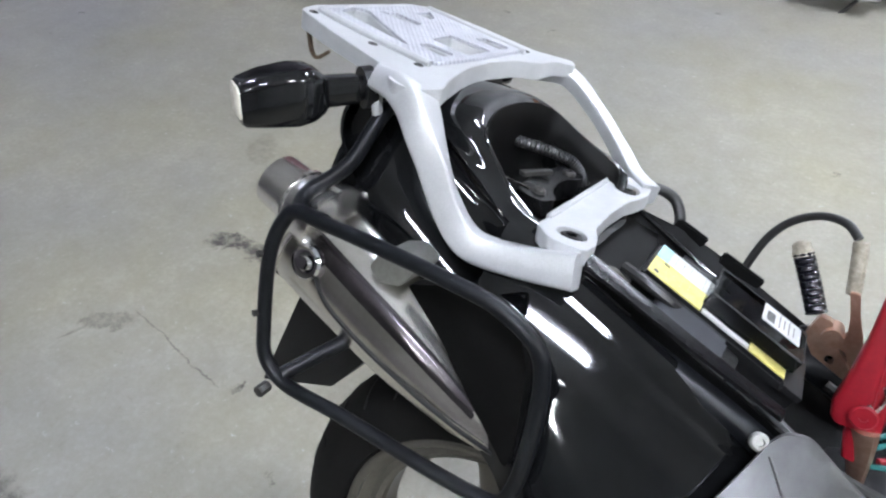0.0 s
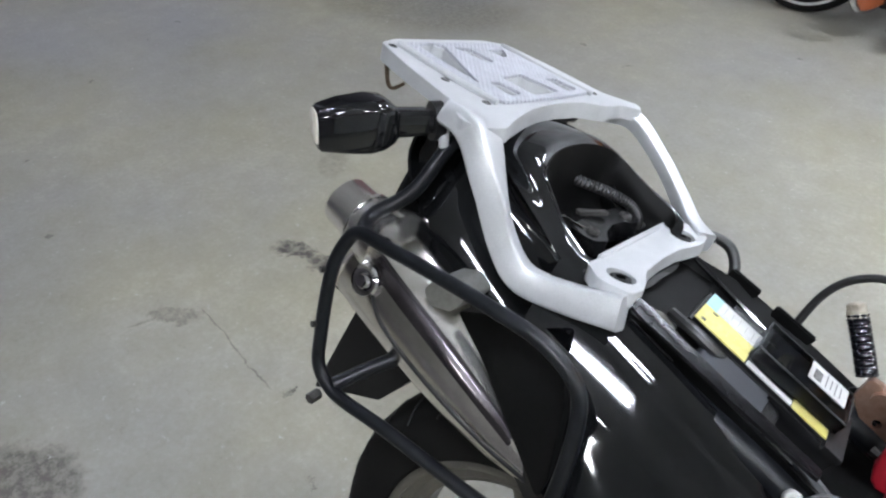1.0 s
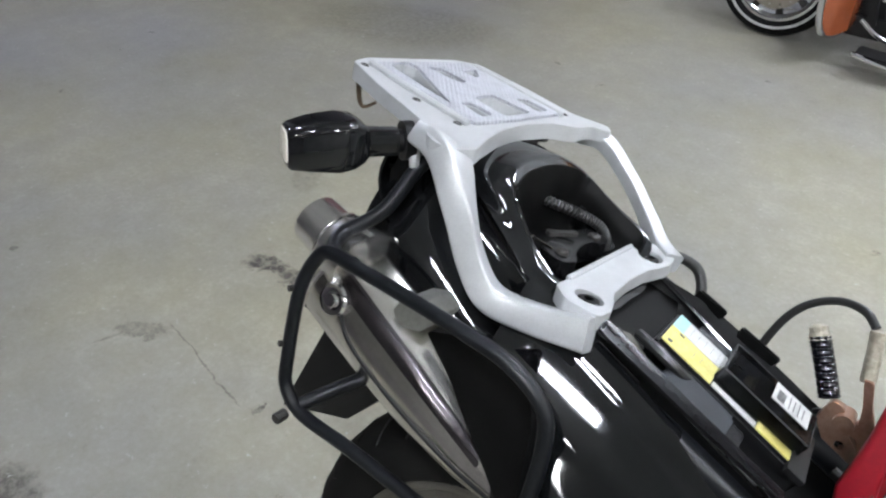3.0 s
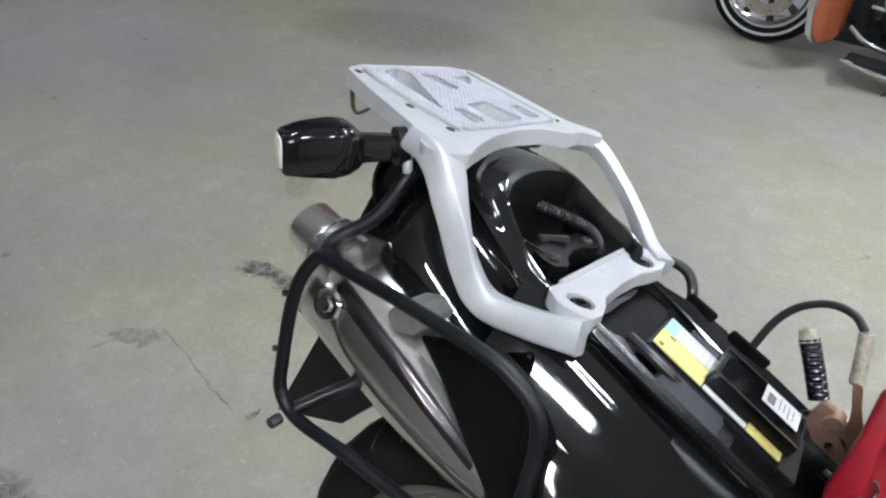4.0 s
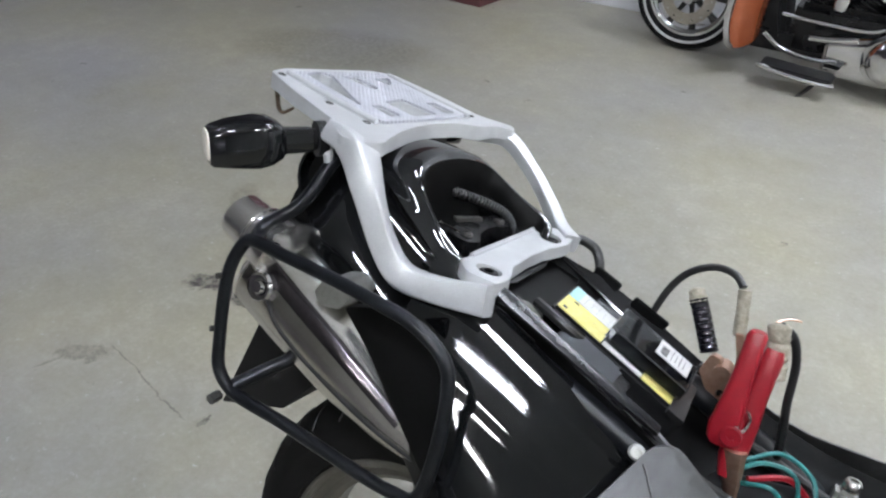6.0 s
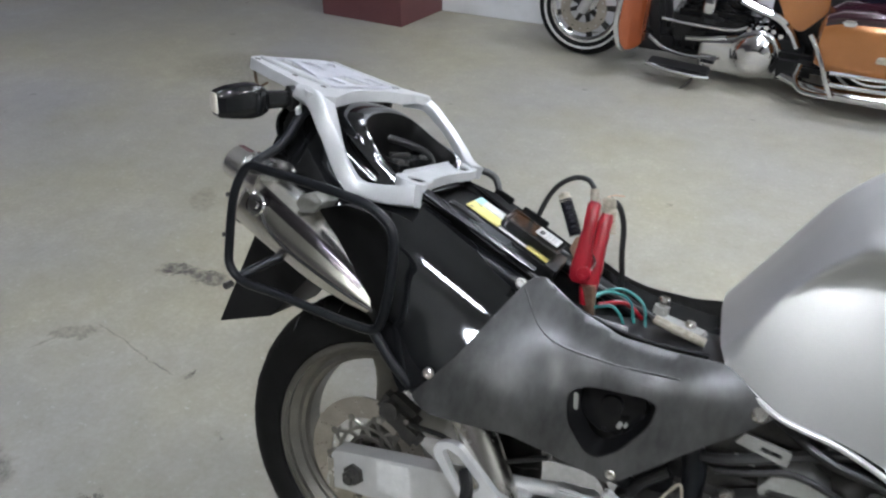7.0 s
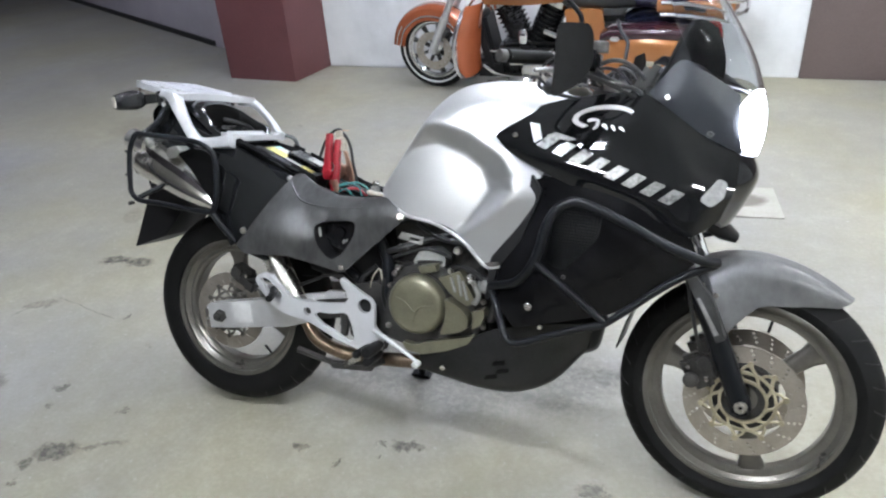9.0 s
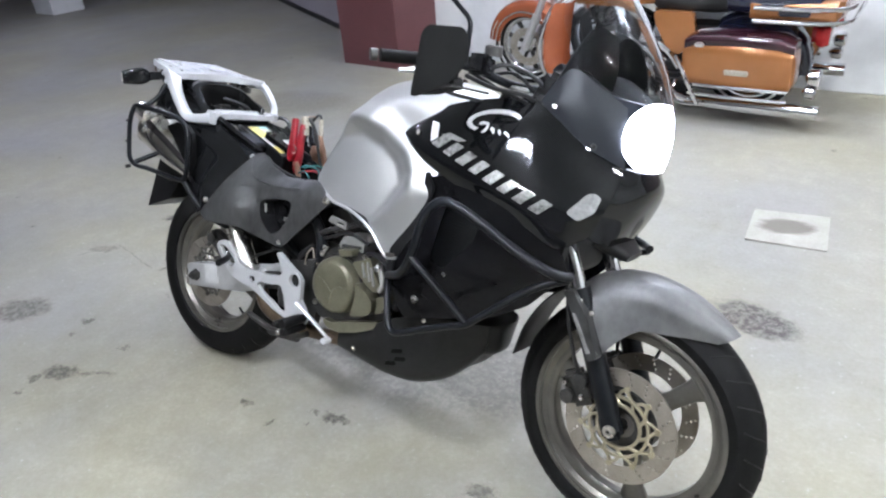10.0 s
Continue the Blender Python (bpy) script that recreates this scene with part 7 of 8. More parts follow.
# ---- screen, dash, handlebar ----
ws = [[(1.345, -0.160, 1.165), (1.440, -0.130, 1.115), (1.505, -0.075, 1.098), (1.525, 0.0, 1.094), (1.505, 0.075, 1.098), (1.440, 0.130, 1.115), (1.345, 0.160, 1.165)],
      [(1.320, -0.172, 1.215), (1.405, -0.142, 1.190), (1.470, -0.080, 1.185), (1.490, 0.0, 1.185), (1.470, 0.080, 1.185), (1.405, 0.142, 1.190), (1.320, 0.172, 1.215)],
      [(1.290, -0.165, 1.280), (1.365, -0.135, 1.280), (1.415, -0.075, 1.285), (1.430, 0.0, 1.287), (1.415, 0.075, 1.285), (1.365, 0.135, 1.280), (1.290, 0.165, 1.280)],
      [(1.270, -0.120, 1.355), (1.315, -0.100, 1.375), (1.345, -0.055, 1.388), (1.355, 0.0, 1.392), (1.345, 0.055, 1.388), (1.315, 0.100, 1.375), (1.270, 0.120, 1.355)]]
part("windscreen", surf(ws, 36, 22, 0.003), SCREEN, bike, "clear scratched windscreen")
rows = [[(1.300, -0.130, 1.150), (1.40, -0.115, 1.120), (1.470, -0.06, 1.105), (1.485, 0.0, 1.102), (1.470, 0.06, 1.105), (1.40, 0.115, 1.120), (1.300, 0.130, 1.150)],
        [(1.280, -0.12, 1.175), (1.34, -0.10, 1.165), (1.385, -0.05, 1.160), (1.395, 0.0, 1.160), (1.385, 0.05, 1.160), (1.34, 0.10, 1.165), (1.280, 0.12, 1.175)],
        [(1.255, -0.11, 1.16), (1.275, -0.09, 1.16), (1.285, -0.05, 1.155), (1.29, 0.0, 1.155), (1.285, 0.05, 1.155), (1.275, 0.09, 1.16), (1.255, 0.11, 1.16)]]
dash = part("dash_hood", surf(rows, 24, 12, 0.004), BLACK_PLASTIC, bike, "dark dash hood behind the screen")
for sgn in (-1, 1):
    srow = [[(1.262, sgn * 0.140, 1.095), (1.300, sgn * 0.148, 1.140), (1.345, sgn * 0.148, 1.162), (1.420, sgn * 0.126, 1.122)],
            [(1.285, sgn * 0.128, 1.150), (1.310, sgn * 0.134, 1.185), (1.350, sgn * 0.132, 1.195), (1.420, sgn * 0.110, 1.165)],
            [(1.305, sgn * 0.112, 1.205), (1.325, sgn * 0.116, 1.225), (1.358, sgn * 0.112, 1.228), (1.410, sgn * 0.096, 1.205)],
            [(1.325, sgn * 0.096, 1.250), (1.342, sgn * 0.098, 1.262), (1.365, sgn * 0.094, 1.262), (1.395, sgn * 0.082, 1.245)]]
    part("screen_bracket", surf(srow, 20, 16, 0.004), WELL_BLACK, dash, "black moulding beside the instruments")
b = fresh()
box(b, (1.24, 0.0, 1.10), (0.05, 0.24, 0.12), 0.015, (0, 25, 0))
part("instrument", b, BLACK_SATIN, dash)
b = fresh()
tube(b, [(1.255, -0.146, 1.088), (1.22, -0.10, 1.07), (1.20, 0.0, 1.06), (1.22, 0.10, 1.07), (1.255, 0.146, 1.088)], 0.012, 8, 20)
part("dash_edge", b, BLACK_PLASTIC, dash)
b = fresh()
box(b, (1.16, 0.0, 1.065), (0.10, 0.22, 0.05), 0.012, (0, 20, 0))
part("top_yoke", b, CASE_DARK, bike, "dark top yoke")
# the bars are turned a little, so the far side stands further forward
BAR_TURN = Matrix.Translation((1.16, 0, 1.1)) @ Matrix.Rotation(radians(-11), 4, "Z") @ Matrix.Translation((-1.16, 0, -1.1))


def barred(bm, side):
    if side > 0:
        bm.transform(BAR_TURN)
    return bm


far_side = [tuple(BAR_TURN @ Vector(p)) for p in ((1.14, 0.12, 1.115), (1.10, 0.22, 1.140), (1.04, 0.33, 1.145), (0.975, 0.415, 1.140))]
b = fresh()
tube(b, [(0.975, -0.415, 1.140), (1.04, -0.33, 1.145), (1.10, -0.22, 1.140), (1.14, -0.12, 1.115), (1.16, 0.0, 1.11)] + far_side, 0.011, 12, 60)
hb = part("handlebar", b, BLACK_TUBE, bike, "black handlebar with hand guards")
for s in (-1, 1):
    b = fresh()
    bar(b, (0.972, s * 0.418, 1.140), (1.045, s * 0.325, 1.145), 0.0150, 14)
    part("grip", barred(b, s), RUBBER, hb, "black rubber grip")
    b = fresh()
    bar(b, (0.968, s * 0.424, 1.140), (0.958, s * 0.437, 1.139), 0.014, 14)
    part("bar_weight", barred(b, s), CASE_DARK, hb)
    b = fresh()
    tube(b, [(1.085, s * 0.30, 1.135), (1.075, s * 0.36, 1.120), (1.035, s * 0.425, 1.112)], [0.007, 0.006, 0.005], 8, 14)
    part("lever", barred(b, s), ALU, hb, "alloy hand lever")
    line = rounded([(0.0, 1.196), (0.012, 1.216), (0.094, 1.222), (0.108, 1.200), (0.104, 1.138), (0.078, 1.104), (0.038, 1.078), (-0.014, 1.056)], 0.012)
    b = sheet(line, w0=0.0, w1=0.006, step=0.02, place=lambda u, v, w: (1.072 + 0.54 * u + 0.9 * u * (0.14 - u) - 0.10 * (v - 1.2) + 0.8 * w, s * (0.406 - 0.83 * u + 0.6 * u * (0.14 - u) - 0.5 * w - 0.10 * (v - 1.2)), v))
    part("hand_guard", barred(b, s), WELL_BLACK, hb, "black plastic hand guard")
    b = fresh()
    tube(b, [(1.075, s * 0.395, 1.075), (1.06, s * 0.36, 1.078), (1.05, s * 0.30, 1.085), (1.08, s * 0.24, 1.10)], [0.012, 0.016, 0.02, 0.016], 8, 16)
    part("guard_arm", barred(b, s), BLACK_PLASTIC, hb)
    b = fresh()
    tube(b, [(1.09, s * 0.245, 1.135), (1.095, s * 0.25, 1.20), (1.095, s * 0.255, 1.245), (1.07, s * 0.27, 1.275), (1.04, s * 0.31, 1.315)], 0.006, 8, 20)
    part("mirror_stem", barred(b, s), BLACK_TUBE, hb, "bent black mirror stem")
    b = fresh()
    box(b, (1.115, s * 0.215, 1.150), (0.06, 0.055, 0.05), 0.010)
    part("reservoir", barred(b, s), BLACK_SATIN, hb)
for k, s in enumerate((-1, 1, -0.6, 0.6)):
    b = fresh()
    tube(b, [(1.10, s * 0.23, 1.13), (1.16, s * 0.20, 1.10 + 0.02 * k), (1.24, s * 0.14, 1.06), (1.25, s * 0.09, 1.0)], 0.0045, 8, 20)
    part("control_cable", b, CABLE, hb)
b = fresh()
tube(b, [(1.02, -0.30, 1.10), (1.01, -0.25, 1.085), (1.05, -0.18, 1.07), (1.13, -0.12, 1.06)], 0.005, 8, 20)
part("control_cable", b, CABLE, hb)
b = fresh()
tube(b, [(1.075, -0.36, 1.147), (1.052, -0.362, 1.138), (1.036, -0.362, 1.117), (1.037, -0.36, 1.097), (1.052, -0.358, 1.084), (1.078, -0.345, 1.084), (1.11, -0.30, 1.09), (1.15, -0.22, 1.085)], 0.0028, 8, 40)
part("control_cable", b, CABLE, hb, "thin black cable loop")
b = fresh()
box(b, (1.075, -0.285, 1.120), (0.045, 0.05, 0.045), 0.010, (0, 0, 35))
part("switch_box", b, BLACK_SATIN, hb)
b = fresh()
lathe(b, (1.135, -0.195, 1.172), (0, 0, 1), [(0, 0.022), (0.022, 0.022), (0.026, 0.018), (0.026, 0.001)], 18)
part("reservoir_cap", b, CASE_DARK, hb)
for k, y in enumerate((-0.10, 0.10)):
    b = fresh()
    lathe(b, (1.165, y, 1.085), (0.1, 0, 1), [(0, 0.026), (0.020, 0.026), (0.026, 0.020), (0.026, 0.008), (0.018, 0.007), (0.018, 0.001)], 18)
    part("fork_cap", b, CAST_DULL, hb, "dull alloy fork cap")
for pts in ([(1.12, -0.21, 1.13), (1.17, -0.20, 1.155), (1.23, -0.13, 1.13), (1.26, -0.06, 1.05)], [(1.10, -0.25, 1.12), (1.17, -0.24, 1.10), (1.235, -0.16, 1.085), (1.24, -0.08, 1.03)]):
    b = fresh()
    tube(b, pts, 0.0055, 8, 20)
    part("brake_hose", b, CABLE, hb)

# ---- jump leads clipped inside the tray ----
def place_on_bike(m=Matrix.Identity(4)):
    return BIKE @ m


lead = thing("jump_lead_clamp", "copper jump lead clamp with black taped handles", "clamp", place_on_bike())
b = fresh()
tube(b, [(0.229, 0.128, 0.892), (0.248, 0.12, 0.862), (0.266, 0.113, 0.832)], [0.0122, 0.0126, 0.0112, 0.0128, 0.0118] * 8, 12, 40)
part("handle", b, TAPE, lead, "handle wound with black tape")
b = fresh()
tube(b, [(0.231, 0.127, 0.888), (0.227, 0.129, 0.895), (0.223, 0.130, 0.901), (0.221, 0.131, 0.904)], [0.0118, 0.0128, 0.0105, 0.0112, 0.006], 9, 10)
part("handle_end", b, CREAM, lead)
jaw_a = [(0.262, 0.806), (0.270, 0.834), (0.284, 0.832), (0.294, 0.810), (0.303, 0.800), (0.314, 0.789), (0.330, 0.768), (0.332, 0.752), (0.322, 0.764), (0.312, 0.766), (0.306, 0.772), (0.302, 0.764), (0.313, 0.742), (0.300, 0.746), (0.284, 0.775)]
b = sheet(rounded(jaw_a, 0.003, 2), [circle((0.296, 0.786), 0.0055, 12)], w0=0.103, w1=0.117, bevel=0.0015)
part("jaw", b, COPPER, lead, "stamped copper jaw with teeth")
b = fresh()
tube(b, [(0.280, 0.128, 0.925), (0.287, 0.124, 0.895), (0.293, 0.120, 0.866)], [0.0085, 0.0089, 0.0082, 0.0091, 0.0080, 0.0084, 0.0078] * 4, 12, 30)
part("handle", b, CREAM, lead, "handle wound with dirty white tape")
jaw_b = [(0.288, 0.872), (0.299, 0.872), (0.308, 0.846), (0.320, 0.822), (0.329, 0.792), (0.331, 0.770), (0.325, 0.766), (0.322, 0.776), (0.318, 0.782), (0.314, 0.790), (0.308, 0.800), (0.294, 0.800), (0.293, 0.813), (0.304, 0.818), (0.299, 0.842)]
b = sheet(rounded(jaw_b, 0.003, 2), w0=0.108, w1=0.122, bevel=0.0015)
part("jaw", b, COPPER, lead, "stamped copper jaw with teeth")
b = fresh()
lathe(b, (0.290, 0.094, 0.815), (0, 1, 0), [(0, 0.012), (0.034, 0.012)], 16)
part("pivot", b, COPPER, lead)
b = fresh()
tube(b, [(0.165, 0.158, 0.800), (0.172, 0.162, 0.834), (0.186, 0.168, 0.885), (0.205, 0.166, 0.914), (0.235, 0.156, 0.934), (0.262, 0.142, 0.936), (0.277, 0.132, 0.926)], 0.0052, 10, 40)
part("cable", b, CABLE, lead, "black jump lead cable")

red = thing("jump_lead_clamp", "red plastic jump lead clamp gripping the battery pole", "clamp", place_on_bike())
b = pod((0.316, -0.028, 0.930), (0.318, -0.036, 0.790), [(0, 0.007, 0.008), (0.04, 0.009, 0.011), (0.35, 0.010, 0.011), (0.62, 0.011, 0.014), (0.85, 0.011, 0.018), (0.96, 0.010, 0.015), (1, 0.008, 0.010)], up=(1, 0, 0), power=3.4)
part("handle", b, RED, red, "red plastic handle")
b = pod((0.338, -0.012, 0.912), (0.336, -0.030, 0.752), [(0, 0.008, 0.009), (0.06, 0.010, 0.012), (0.35, 0.010, 0.012), (0.6, 0.011, 0.015), (0.85, 0.011, 0.015), (1, 0.007, 0.008)], up=(1, 0, 0), power=3)
part("handle", b, RED, red, "red plastic handle")
b = fresh()
tube(b, [(0.332, -0.002, 0.938), (0.337, -0.004, 0.920), (0.342, -0.006, 0.900), (0.346, -0.008, 0.878)], [0.0095, 0.0125, 0.0130, 0.0118, 0.0122, 0.0112, 0.0128, 0.0119] * 3, 12, 30)
part("boot", b, CREAM, red, "dirty translucent sleeve")
b = fresh()
tube(b, [(0.335, -0.03, 0.79), (0.342, -0.028, 0.76), (0.35, -0.026, 0.725)], [0.012, 0.010, 0.006], 10, 12, flat=1.5)
part("jaw", b, COPPER, red, "copper jaw")
b = fresh()
lathe(b, (0.328, -0.054, 0.812), (0, 1, 0), [(0, 0.013), (-0.002, 0.011), (-0.002, 0.004), (0.03, 0.004), (0.03, 0.013)], 18)
part("pivot", b, RED, red)
b = fresh()
tube(b, [(0.334, -0.046, 0.845), (0.340, -0.04, 0.832), (0.336, -0.046, 0.818), (0.328, -0.05, 0.824)], 0.0018, 8, 18)
part("spring", b, STEEL, red, "bright wire spring")
b = fresh()
tube(b, [(0.334, 0.0, 0.936), (0.348, 0.006, 0.928), (0.362, 0.020, 0.895), (0.370, 0.028, 0.84), (0.378, 0.034, 0.80), (0.383, 0.04, 0.765)], 0.005, 10, 30)
part("cable", b, CABLE, red, "black jump lead cable")
b = fresh()
tube(b, [(0.328, 0.008, 0.936), (0.340, 0.02, 0.940), (0.352, 0.028, 0.94)], 0.0012, 6, 10)
part("loose_strand", b, COPPER, red)



# ---- the orange tourer parked by the white wall, facing the other way ----
TOUR = pose(0.0, 3.52, 0.0, 5.0, 0, 0)
tour = thing("touring_motorcycle", "orange and dark blue chromed touring motorcycle parked by a wall", "motorcycle", TOUR)
HF, HR = Vector((-0.70, 0, 0.300)), Vector((0.93, 0, 0.300))


def tour_wheel(name, c, label):
    b = fresh()
    lathe(b, c, (0, 1, 0), [(-0.045, 0.205), (-0.048, 0.222), (-0.03, 0.21), (-0.02, 0.19), (0.02, 0.19), (0.03, 0.21), (0.048, 0.222), (0.045, 0.205), (0.0, 0.212)], 56, closed=True)
    w = part(name, b, CHROME, tour, label)
    b = fresh()
    lathe(b, c, (0, 1, 0), [(-0.045, 0.214), (-0.06, 0.235), (-0.065, 0.262), (-0.055, 0.287), (-0.03, 0.298), (0, 0.3), (0.03, 0.298), (0.055, 0.287), (0.065, 0.262), (0.06, 0.235), (0.045, 0.214)], 60, closed=True)
    part("tyre", b, RUBBER, w, "black tyre with a white stripe")
    b = fresh()
    lathe(b, c, (0, 1, 0), [(-0.0630, 0.240), (-0.0650, 0.243), (-0.0662, 0.250), (-0.0655, 0.253)], 60, closed=True)
    part("tyre_stripe", b, WHITEWALL, w)
    for k in range(9):
        a = 2 * math.pi * k / 9
        u = Vector((math.cos(a), 0, math.sin(a)))
        v = Vector((-math.sin(a), 0, math.cos(a)))
        b = loft([ring(c + u * q, v, (0, 1, 0), hw, hd, 10, 3) for q, hw, hd in ((0.03, 0.016, 0.02), (0.11, 0.012, 0.014), (0.198, 0.02, 0.016))])
        part("spoke", b, CASE_DARK, w)
    b = fresh()
    lathe(b, c, (0, 1, 0), [(-0.06, 0.0005), (-0.06, 0.03), (-0.045, 0.045), (0.045, 0.045), (0.06, 0.03), (0.06, 0.0005)], 24)
    part("hub", b, CHROME, w)
    b = sheet(circle((c.x, c.z), 0.145, 40), [circle((c.x, c.z), 0.085, 30)] + [circle((c.x + 0.125 * math.cos(k * 0.42), c.z + 0.125 * math.sin(k * 0.42)), 0.006, 6) for k in range(15)], w0=-0.066, w1=-0.061)
    part("brake_disc", b, DISC, w)
    return w


tour_wheel("front_wheel", HF, "chrome cast front wheel with whitewall tyre")
tour_wheel("rear_wheel", HR, "rear wheel half hidden by the pannier")


def arc_rows(c, R, w, a0, a1, n=9, drop=0.06):
    rows = []
    for y, dr in ((0, 0.012), (-0.6 * w, 0.008), (-0.95 * w, -0.012), (-w, -0.04), (-w * 1.0, -drop - 0.03)):
        rows.append([(c.x + (R + dr) * math.cos(radians(a)), y, c.z + (R + dr) * math.sin(radians(a))) for a in np.linspace(a0, a1, n)])
    return rows


fd = part("front_fender", surf(arc_rows(HF, 0.335, 0.082, 15, 172, 11, 0.07), 34, 18, 0.004, True), RED_ORANGE, tour, "copper red deep front fender")
b = fresh()
tube(b, [(HF.x + 0.30 * math.cos(radians(a)), -0.086, HF.z + 0.30 * math.sin(radians(a))) for a in (140, 155, 170)], 0.006, 8, 12)
tube(b, [(HF.x + 0.27 * math.cos(radians(a)), -0.088, HF.z + 0.27 * math.sin(radians(a))) for a in (20, 60, 100, 140, 172)], 0.006, 8, 30)
part("fender_trim", b, CHROME, fd)
part("rear_fender", surf(arc_rows(HR, 0.345, 0.09, -5, 150, 11, 0.07), 30, 16, 0.004, True), DARK_BLUE, tour, "dark rear fender")
for s in (-1, 1):
    b = fresh()
    bar(b, (-0.70, s * 0.105, 0.30), (-0.57, s * 0.105, 0.56), 0.030, 16, 0.032)
    bar(b, (-0.57, s * 0.105, 0.56), (-0.40, s * 0.105, 0.92), 0.024, 16)
    fk = part("fork_leg", b, ALU, tour, "bright alloy fork leg")
    b = fresh()
    box(b, (-0.635, s * 0.085, 0.355), (0.05, 0.035, 0.09), 0.01, (0, 25, 0))
    part("brake_caliper", b, CHROME, fk)
# leg shield and guard bar
for s in (-1, 1):
    rows = [[(-0.385, s * 0.33, 0.20), (-0.40, s * 0.345, 0.32), (-0.395, s * 0.345, 0.45), (-0.37, s * 0.33, 0.60), (-0.33, s * 0.28, 0.70)],
            [(-0.345, s * 0.30, 0.19), (-0.36, s * 0.32, 0.32), (-0.355, s * 0.32, 0.45), (-0.33, s * 0.30, 0.60), (-0.29, s * 0.26, 0.70)],
            [(-0.30, s * 0.23, 0.20), (-0.305, s * 0.24, 0.32), (-0.30, s * 0.24, 0.45), (-0.27, s * 0.23, 0.60), (-0.25, s * 0.21, 0.70)],
            [(-0.29, s * 0.15, 0.21), (-0.29, s * 0.15, 0.32), (-0.28, s * 0.15, 0.45), (-0.26, s * 0.15, 0.60), (-0.24, s * 0.15, 0.70)]]
    ls = part("leg_shield", surf(rows, 20, 14, 0.005), RED_ORANGE, tour, "copper red leg shield")
    b = fresh()
    tube(b, [(-0.32, s * 0.05, 0.16), (-0.35, s * 0.2, 0.16), (-0.39, s * 0.34, 0.22), (-0.415, s * 0.365, 0.36), (-0.40, s * 0.36, 0.50), (-0.36, s * 0.30, 0.64), (-0.32, s * 0.1, 0.72)], 0.016, 10, 40)
    part("guard_bar", b, CHROME, ls, "chrome engine guard")
# engine
b = fresh()
box(b, (0.09, 0, 0.27), (0.50, 0.26, 0.26), 0.03)
eng = part("engine", b, BLACK_SATIN, tour, "black and chrome V-twin engine")
for a0, a1 in (((0.0, 0, 0.38), (-0.13, 0, 0.66)), ((0.12, 0, 0.38), (0.25, 0, 0.66))):
    secs = []
    d0, d1 = Vector(a0), Vector(a1)
    ax = (d1 - d0).normalized()
    u = Vector((0, 1, 0))
    v = ax.cross(u)
    for k in range(9):
        q = d0.lerp(d1, k / 9)
        for e, r in ((0.0, 0.078), (0.012, 0.098), (0.02, 0.098), (0.022, 0.078)):
            secs.append(ring(q + ax * e, u, v, r, r, 16, 2.6))
    part("cylinder", loft(secs), BLACK_SATIN, eng, "finned black cylinder")
    b = pod(d1 - ax * 0.01, d1 + ax * 0.07, [(0, 0.10, 0.10), (0.6, 0.095, 0.095), (1, 0.06, 0.06)], up=(1, 0, 0), power=4)
    part("rocker_box", b, CHROME, eng)
b = pod((0.035, -0.13, 0.50), (0.035, -0.13, 0.40), [(0, 0.018, 0.018), (0.15, 0.034, 0.03), (0.7, 0.038, 0.034), (1, 0.03, 0.028)], up=(0, 1, 0), power=3)
part("horn_cover", b, CHROME, eng, "chrome horn cover")
b = pod((0.03, -0.16, 0.19), (0.44, -0.16, 0.215), [(0, 0.03, 0.07), (0.04, 0.045, 0.095), (0.3, 0.05, 0.105), (0.6, 0.05, 0.125), (0.95, 0.045, 0.115), (1, 0.03, 0.09)], power=4)
prim = part("primary_cover", b, CHROME, eng, "chrome primary cover")
b = fresh()
lathe(b, (0.325, -0.19, 0.235), (0, -1, 0), [(0, 0.135), (0.02, 0.133), (0.03, 0.122), (0.032, 0.112), (0.055, 0.100), (0.070, 0.080), (0.072, 0.070), (0.082, 0.055), (0.086, 0.03), (0.085, 0.001)], 36)
part("derby_cover", b, CHROME, prim, "round chrome cover")
b = fresh()
lathe(b, (0.46, -0.15, 0.245), (0, -1, 0), [(-0.05, 0.10), (0.03, 0.10), (0.05, 0.085), (0.055, 0.04), (0.055, 0.001)], 30)
part("pulley_cover", b, BLACK_PLASTIC, eng, "round black cover")
b = fresh()
for px, pz in ((0.27, 0.36), (0.31, 0.38), (0.35, 0.385), (0.39, 0.37), (0.43, 0.35)):
    lathe(b, (px, -0.17, pz), (0, -1, 0), [(0, 0.022), (0.03, 0.02), (0.042, 0.012), (0.044, 0.001)], 14)
part("cam_cover", b, CHROME, eng, "lumpy chrome cover")
# three black blocks added to stop light showing through the machine
b = fresh()
box(b, (0.20, 0.0, 0.19), (1.15, 0.22, 0.14), 0.03)
part("lower_block", b, BLACK_PLASTIC, tour, "black filler block below the engine")
b = fresh()
box(b, (0.56, 0.0, 0.42), (0.42, 0.26, 0.34), 0.04)
part("centre_block", b, BLACK_PLASTIC, tour, "black filler block under the seat")
b = fresh()
box(b, (-0.26, 0.0, 0.38), (0.10, 0.24, 0.42), 0.03, (0, -12, 0))
part("front_block", b, BLACK_PLASTIC, tour, "black filler block between the guards")
